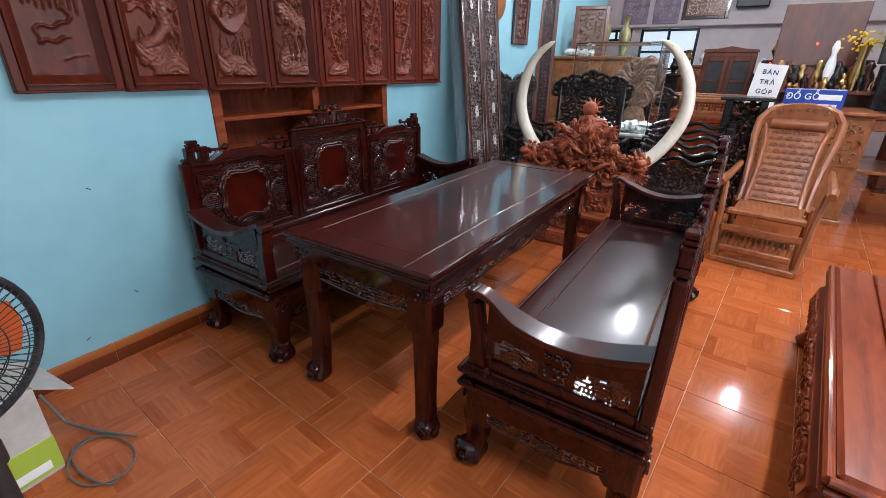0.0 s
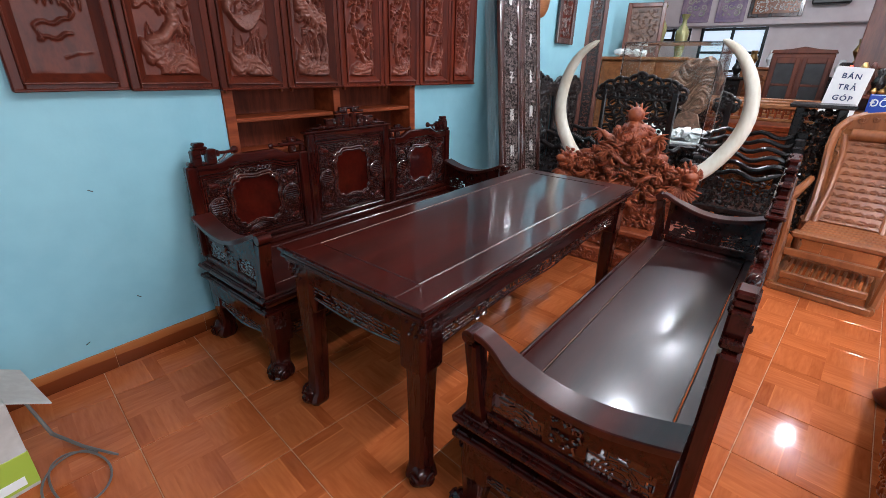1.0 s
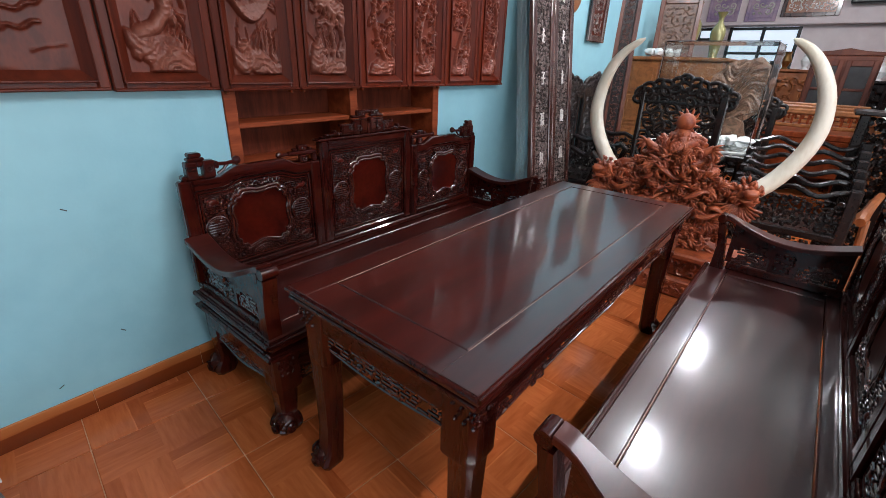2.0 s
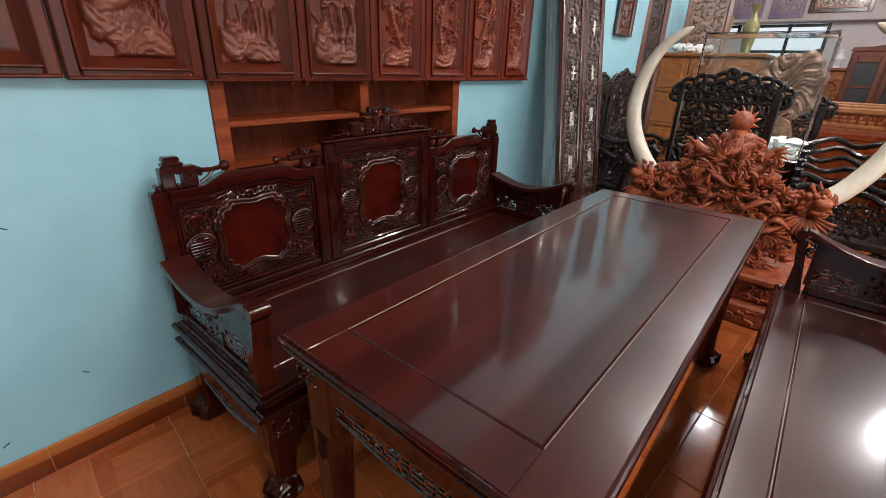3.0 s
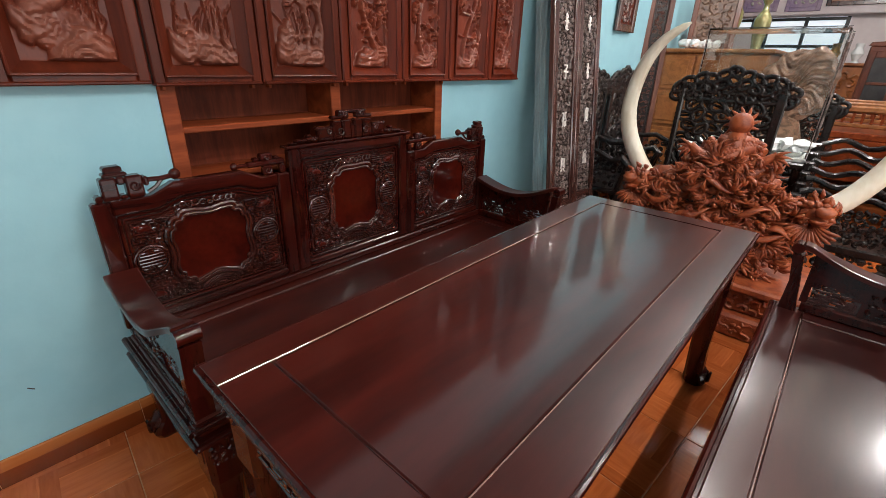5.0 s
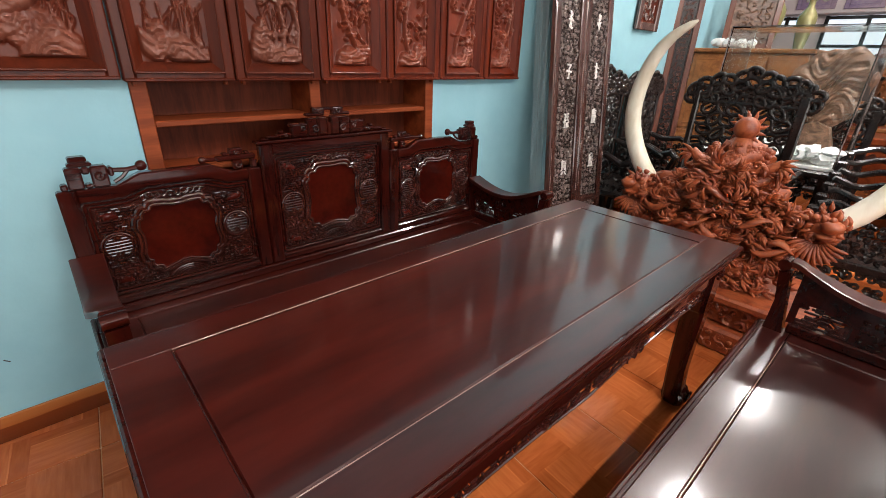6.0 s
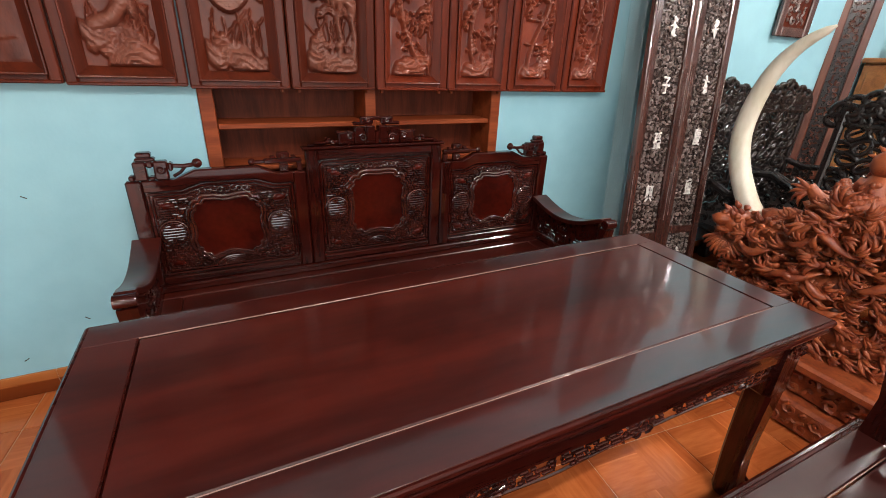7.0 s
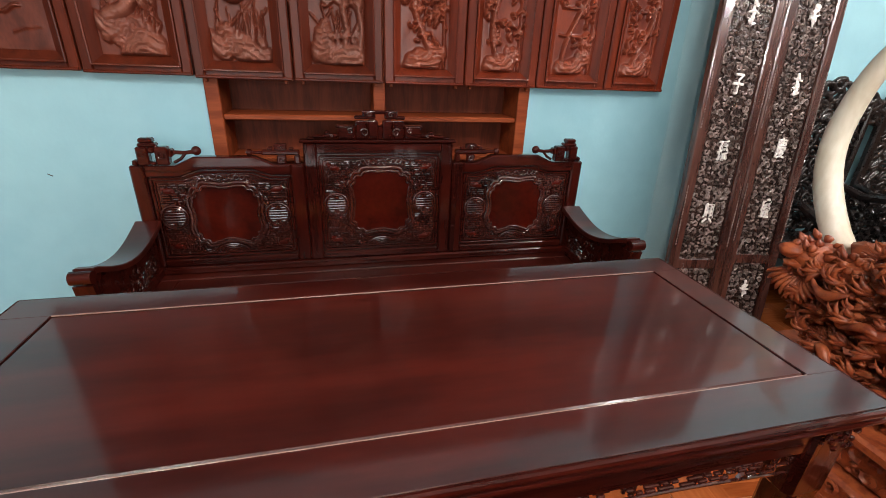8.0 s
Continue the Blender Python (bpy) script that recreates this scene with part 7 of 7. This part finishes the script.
# ---- far part of the showroom ----
for k in range(3):
    bx = 4.9 + 0.62 * k
    ob = thing("wooden_bench", pose(bx, -1.86, 0), "orange-brown wooden bench with slatted gallery rail", "bench", "far benches")
    part("seat", Build().box(-0.24, 0.24, -0.45, 0.42, 0.80, 0.86, 0.01), M_ORANGE, ob)
    part("top_rail", Build().box(-0.24, -0.18, -0.45, 0.42, 1.02, 1.07, 0.01), M_YELLOW, ob)
    part("lower_rail", Build().box(-0.23, -0.19, -0.45, 0.42, 0.90, 0.93, 0.006), M_YELLOW, ob)
    for q in range(14):
        part("spindle", Build().box(-0.22, -0.20, -0.42 + 0.062 * q, -0.40 + 0.062 * q, 0.931, 1.019, 0.004), M_ORANGE, ob)
    part("front_panel", Build().box(-0.235, -0.21, -0.44, 0.41, 0.45, 0.799, 0.006), M_ORANGE, ob)
    for sy in (-0.40, 0.37):
        part("leg", Build().box(-0.23, -0.15, sy - 0.04, sy + 0.04, 0, 0.449, 0.01), M_ORANGE, ob)
cb = thing("red_cabinet", pose(6.9, -2.05, 0), "dark red glazed display cabinet with carved crest", "cabinet")
part("body", Build().box(-0.22, 0.22, -0.24, 0.42, 0.0, 1.60, 0.01), M_REDCAB, cb)
part("crest", Build().prism([(-0.44, 1.601), (-0.42, 1.64), (-0.25, 1.65), (-0.09, 1.68), (0.07, 1.65), (0.24, 1.64), (0.26, 1.601)], -0.02, 0.02, 0.004), M_REDCAB, cb).matrix_local = pose(-0.2, 0, 0, 0, 0, -90)
for y0, y1 in ((-0.22, 0.08), (0.10, 0.40)):
    part("door", Build().box(-0.236, -0.221, y0, y1, 0.1, 0.86, 0.006), M_REDCAB, cb)
    for a0, a1, c0, c1 in ((y0, y0 + 0.05, 0.9, 1.55), (y1 - 0.05, y1, 0.9, 1.55), (y0 + 0.051, y1 - 0.051, 0.9, 0.95), (y0 + 0.051, y1 - 0.051, 1.48, 1.55), (y0 + 0.051, y1 - 0.051, 1.20, 1.23)):
        part("door_frame", Build().box(-0.240, -0.226, a0, a1, c0, c1, 0.004), M_REDCAB, cb)
    part("door_pane", Build().box(-0.232, -0.2215, y0 + 0.045, y1 - 0.045, 0.945, 1.485, 0.001), M_BLKPLASTIC, cb, "dark reflecting glass pane")
for k, (cx, cy, hh, dd) in enumerate(((6.4, -2.75, 1.45, M_BLACK), (7.6, -0.9, 1.25, M_BLACK), (6.3, -0.55, 1.2, M_REDCAB), (8.6, -2.4, 1.28, M_BLACK), (8.6, -3.4, 1.5, M_BLACK), (6.2, -4.2, 1.3, M_REDCAB), (8.3, -1.5, 1.4, M_TEAK))):
    ob = thing("far_cabinet", pose(cx, cy, 0), "dark carved wooden cabinet far back in the showroom", "cabinet", "far cabinets")
    part("body", Build().box(-0.22, 0.22, -0.36, 0.36, 0.05, hh, 0.012), dd, ob)
    part("cornice", Build().box(-0.26, 0.26, -0.40, 0.40, hh + 0.001, hh + 0.04, 0.01), dd, ob)
    g = Build()
    g.m = pose(-0.23, 0, 0, 0, 0, -90)
    vines(g, -0.32, 0.32, 0.3, hh - 0.06, 0, 0.11, 0.018, k)
    part("carving_field", g, dd, ob)
    for s in (-1, 1):
        part("foot", Build().box(-0.2, 0.2, s * 0.3 - 0.05, s * 0.3 + 0.05, 0, 0.049, 0.008), dd, ob)
    for q in range(3):
        solid("far_ornament", Build().lathe([(0.05, 0), (0.03, 0.03), (0.075, 0.12), (0.04, 0.2), (0.05, 0.25)], 12), (M_BLACK, M_WHITE, M_GOLD)[q], pose(cx, cy - 0.25 + 0.25 * q, hh + 0.0415), ("dark", "white", "brass")[q] + " ornament on a far cabinet", "ornament", "far ornaments")

# far wall: windows, beam, prints
for k, (y0, y1, z0, z1) in enumerate(((-1.25, -0.18, 1.05, 2.12), (0.0, 0.62, 1.90, 2.12))):
    wd = thing("window_%d" % (k + 1), pose(X1, 0, 0), "dark-framed window with bright daylight outside", "window", kind="structure")
    part("pane", Build().box(-0.008, -0.003, y0, y1, z0, z1, 0.001), M_SKYGLOW, wd)
    for y in (y0, (y0 + y1) / 2 - 0.02, y1 - 0.05):
        part("window_frame", Build().box(-0.045, -0.009, y, y + 0.05, z0, z1, 0.004), M_BLACK, wd)
    for z in ((z0, z0 + 0.30, z0 + 0.62, z1 - 0.05) if k == 0 else (z0, z1 - 0.05)):
        part("window_frame", Build().box(-0.04, -0.010, y0 + 0.051, y1 - 0.051, z, z + 0.045, 0.004), M_BLACK, wd)
    for q in range(9 if k == 0 else 0):
        part("louvre", Build().box(-0.030, -0.012, y0 + 0.06, y1 - 0.06, z0 + 0.04 + 0.028 * q, z0 + 0.055 + 0.028 * q, 0.002), M_REDCAB, wd)
solid("beam", Build().box(X1 - 0.22, X1 - 0.05, Y0, Y1 - 0.001, 2.14, CEIL - 0.001, 0.01), M_WHITEWALL, Matrix(), "pinkish white concrete beam across the far wall", "beam", kind="structure")
for y, w, h, zz, mt, fm, lab in ((-0.04, 0.49, 0.75, 2.20, M_PURPLE, M_PURPLE, "mauve floral print on the far beam"), (-0.62, 0.46, 0.75, 2.19, M_PURPLE, M_PURPLE, "mauve floral print on the far beam"), (-1.29, 0.78, 0.56, 2.25, M_TEAK, M_BOARD, "gold-framed pale picture on the far beam")):
    framed("far_picture", pose(X1 - 0.222, y, zz, 0, 0, -90), w, h, 0.06, fm, mt, lab, "picture", 0.07 if fm is M_BOARD else 0.11, M_PEARL if fm is M_BOARD else M_CARD)
solid("loudspeaker", Build().box(-0.2, 0.0, -0.25, 0.25, 0, 0.3, 0.02), M_BLKPLASTIC, pose(X1 - 0.223, -2.02, 2.40), "dark loudspeaker fixed to the far beam", "loudspeaker")

# ---- fan, carton and cable by the wall ----
fan = thing("pedestal_fan", pose(-1.235, -0.89, 0), "black pedestal fan with orange blades and wire guard", "fan")
part("base", Build().lathe([(0.17, 0.0), (0.175, 0.012), (0.16, 0.028), (0.06, 0.045), (0.03, 0.06)], 32), M_BLKPLASTIC, fan)
part("pole", Build().lathe([(0.024, 0.061), (0.024, 0.40), (0.034, 0.402), (0.034, 0.46), (0.018, 0.462), (0.018, 0.64)], 16), M_BLKPLASTIC, fan)
HF = pose(0, 0, 0.72, 0, 0, 20)
hd = Build()
hd.m = HF @ pose(0, 0, 0, 90, 0, 0)
hd.lathe([(0.03, -0.17), (0.06, -0.15), (0.065, -0.05), (0.03, -0.035)], 18)
part("motor_housing", hd, M_BLKPLASTIC, fan)
for k in range(3):
    g = Build()
    g.m = HF @ pose(0, 0, 0, 90, 0, 0) @ pose(0, 0, 0, 0, 0, 120 * k)
    rows = []
    for r in (0.03, 0.07, 0.11, 0.15, 0.172):
        sp = 0.75 - 0.35 * (r / 0.18)
        ring = []
        for t in (-1, -0.5, 0, 0.5, 1):
            ring.append((r * math.cos(sp * t * 1.1), r * math.sin(sp * t * 1.1), 0.012 * t))
        ring += [(p[0], p[1], p[2] - 0.004) for p in ring[::-1]]
        rows.append(ring)
    g.loft(rows)
    part("blade", g, M_FANBLADE, fan, "glossy orange plastic blade")
hb = Build()
hb.m = HF @ pose(0, 0, 0, 90, 0, 0)
hb.lathe([(0.035, -0.02), (0.035, 0.02), (0.02, 0.03)], 16)
part("hub", hb, M_FANBLADE, fan)
rim = Build()
rim.m = HF @ pose(0, 0, 0, 90, 0, 0)
rim.tube([(0.205 * math.cos(a), 0.205 * math.sin(a), 0.0) for a in np.linspace(0, 2 * math.pi, 49)[:-1]], 0.011, 8, True)
part("guard_rim", rim, M_BLKPLASTIC, fan)
for sgn, lift in ((1, 0.05), (-1, 0.05)):
    g = Build()
    g.m = rim.m
    for i in range(60):
        a = 2 * math.pi * i / 60
        g.tube([(r * math.cos(a + sgn * 0.25 * (0.2 - r) / 0.2), r * math.sin(a + sgn * 0.25 * (0.2 - r) / 0.2), sgn * lift * math.sqrt(max(0, 1 - (r / 0.21) ** 2))) for r in (0.03, 0.09, 0.15, 0.19, 0.205)], 0.0014, 4)
    for r in (0.05, 0.11, 0.16):
        g.tube([(r * math.cos(a), r * math.sin(a), sgn * lift * math.sqrt(1 - (r / 0.21) ** 2)) for a in np.linspace(0, 2 * math.pi, 33)[:-1]], 0.0017, 4, True)
    part("wire_guard", g, M_BLKPLASTIC, fan, "thin dark wire guard")
    cp = Build()
    cp.m = rim.m
    cp.lathe([(0.04, sgn * lift - 0.003), (0.04, sgn * lift + 0.003)], 20)
    part("guard_cap", cp, M_FANBLADE if sgn > 0 else M_BLKPLASTIC, fan)

cx = thing("carton", pose(-1.28, -0.40, 0, 0, 0, 6), "white and lime green cardboard carton with open flap", "carton")
part("carton_body", Build().box(-0.20, 0.20, -0.15, 0.15, 0.0, 0.35, 0.004), M_CARD, cx)
part("print_band", Build().box(-0.2015, 0.2015, -0.1515, 0.1515, 0.015, 0.15, 0.002), M_LIME, cx, "lime green printed band")
part("label", Build().box(0.02, 0.17, -0.1535, -0.1518, 0.03, 0.065, 0.0005), M_WHITE, cx)
for k in range(4):
    part("print_bar", Build().box(-0.17 + 0.045 * k, -0.14 + 0.045 * k, -0.1535, -0.1518, 0.035, 0.075, 0.0005), M_INK, cx)
fp = Build()
fp.add([(0.20, -0.15, 0.35), (0.20, 0.15, 0.35), (0.30, 0.15, 0.28), (0.30, -0.15, 0.28), (0.20, -0.15, 0.346), (0.20, 0.15, 0.346), (0.298, 0.15, 0.276), (0.298, -0.15, 0.276)], [(0, 3, 2, 1), (4, 5, 6, 7), (0, 1, 5, 4), (2, 3, 7, 6), (0, 4, 7, 3), (1, 2, 6, 5)])
part("flap", fp, M_CARD, cx)
pts = []
for t in np.linspace(0, 1, 60):
    a = 2 * math.pi * (0.1 + 1.75 * t)
    pts.append((-0.965 + (0.075 + 0.03 * math.sin(5 * t)) * math.cos(a) - 0.04 * t, -0.60 + (0.13 + 0.03 * t) * math.sin(a), 0.006 + 0.006 * math.sin(9 * t) ** 2))
solid("power_cable", Build().tube(pts, 0.0038, 7), M_CABLE, Matrix(), "coiled grey power cable lying on the floor", "cable")
solid("cable_strip", Build().tube([(-1.02, -0.26, 0.16), (-0.99, -0.34, 0.04), (-0.93, -0.46, 0.012), (-0.86, -0.60, 0.012)], [0.006, 0.007, 0.006, 0.004], 7), M_CABLE, Matrix(), "dark grey cable end leaning on the carton", "cable")
# scuffs on the wall
for x, z, a in ((-0.592, 0.842, 60), (-0.526, 0.315, 70), (-0.76, 0.17, 0)):
    solid("wall_scuff", Build().box(-0.002, 0.002, -0.0012, 0.0, -0.010, 0.010, 0.0004), M_BLKPLASTIC, pose(x, 0, z, 0, a - 120, 0), "small dark scuff chipped into the wall paint", "scuff", "wall scuffs")

# ---- floor tiles, 0.4 m, laid a little askew to the wall ----
tile_me = mesh_of("tile", Build().box(-0.1983, 0.1983, -0.1983, 0.1983, -0.012, 0.0, 0.0022), M_TILE)
TR = Matrix.Translation((-0.432, -1.05, 0)) @ Matrix.Rotation(radians(-5.0), 4, "Z")
rest = Build()
near = []
for i in range(-9, 26):
    for j in range(-15, 12):
        m = TR @ Matrix.Translation((0.4 * i + 0.2, 0.4 * j + 0.2, 0))
        c = m.translation
        if c.y > (0.22 if c.x < XN else Y1) or c.y < Y0 or c.x < X0 or c.x > X1 - 0.1:
            continue
        if -1.4 < c.x < 4.6 and c.y > -4.2:
            near.append(m)
        else:
            rest.m = m
            rest.box(-0.1983, 0.1983, -0.1983, 0.1983, -0.012, 0.0, 0.0022)
for m in near:
    o = new("tile", tile_me)
    o.matrix_world = m
    o.parent = floor
far = solid("tiles", rest, M_TILE, Matrix(), "glossy orange parquet-patterned floor tiles", "floor", kind="stuff")
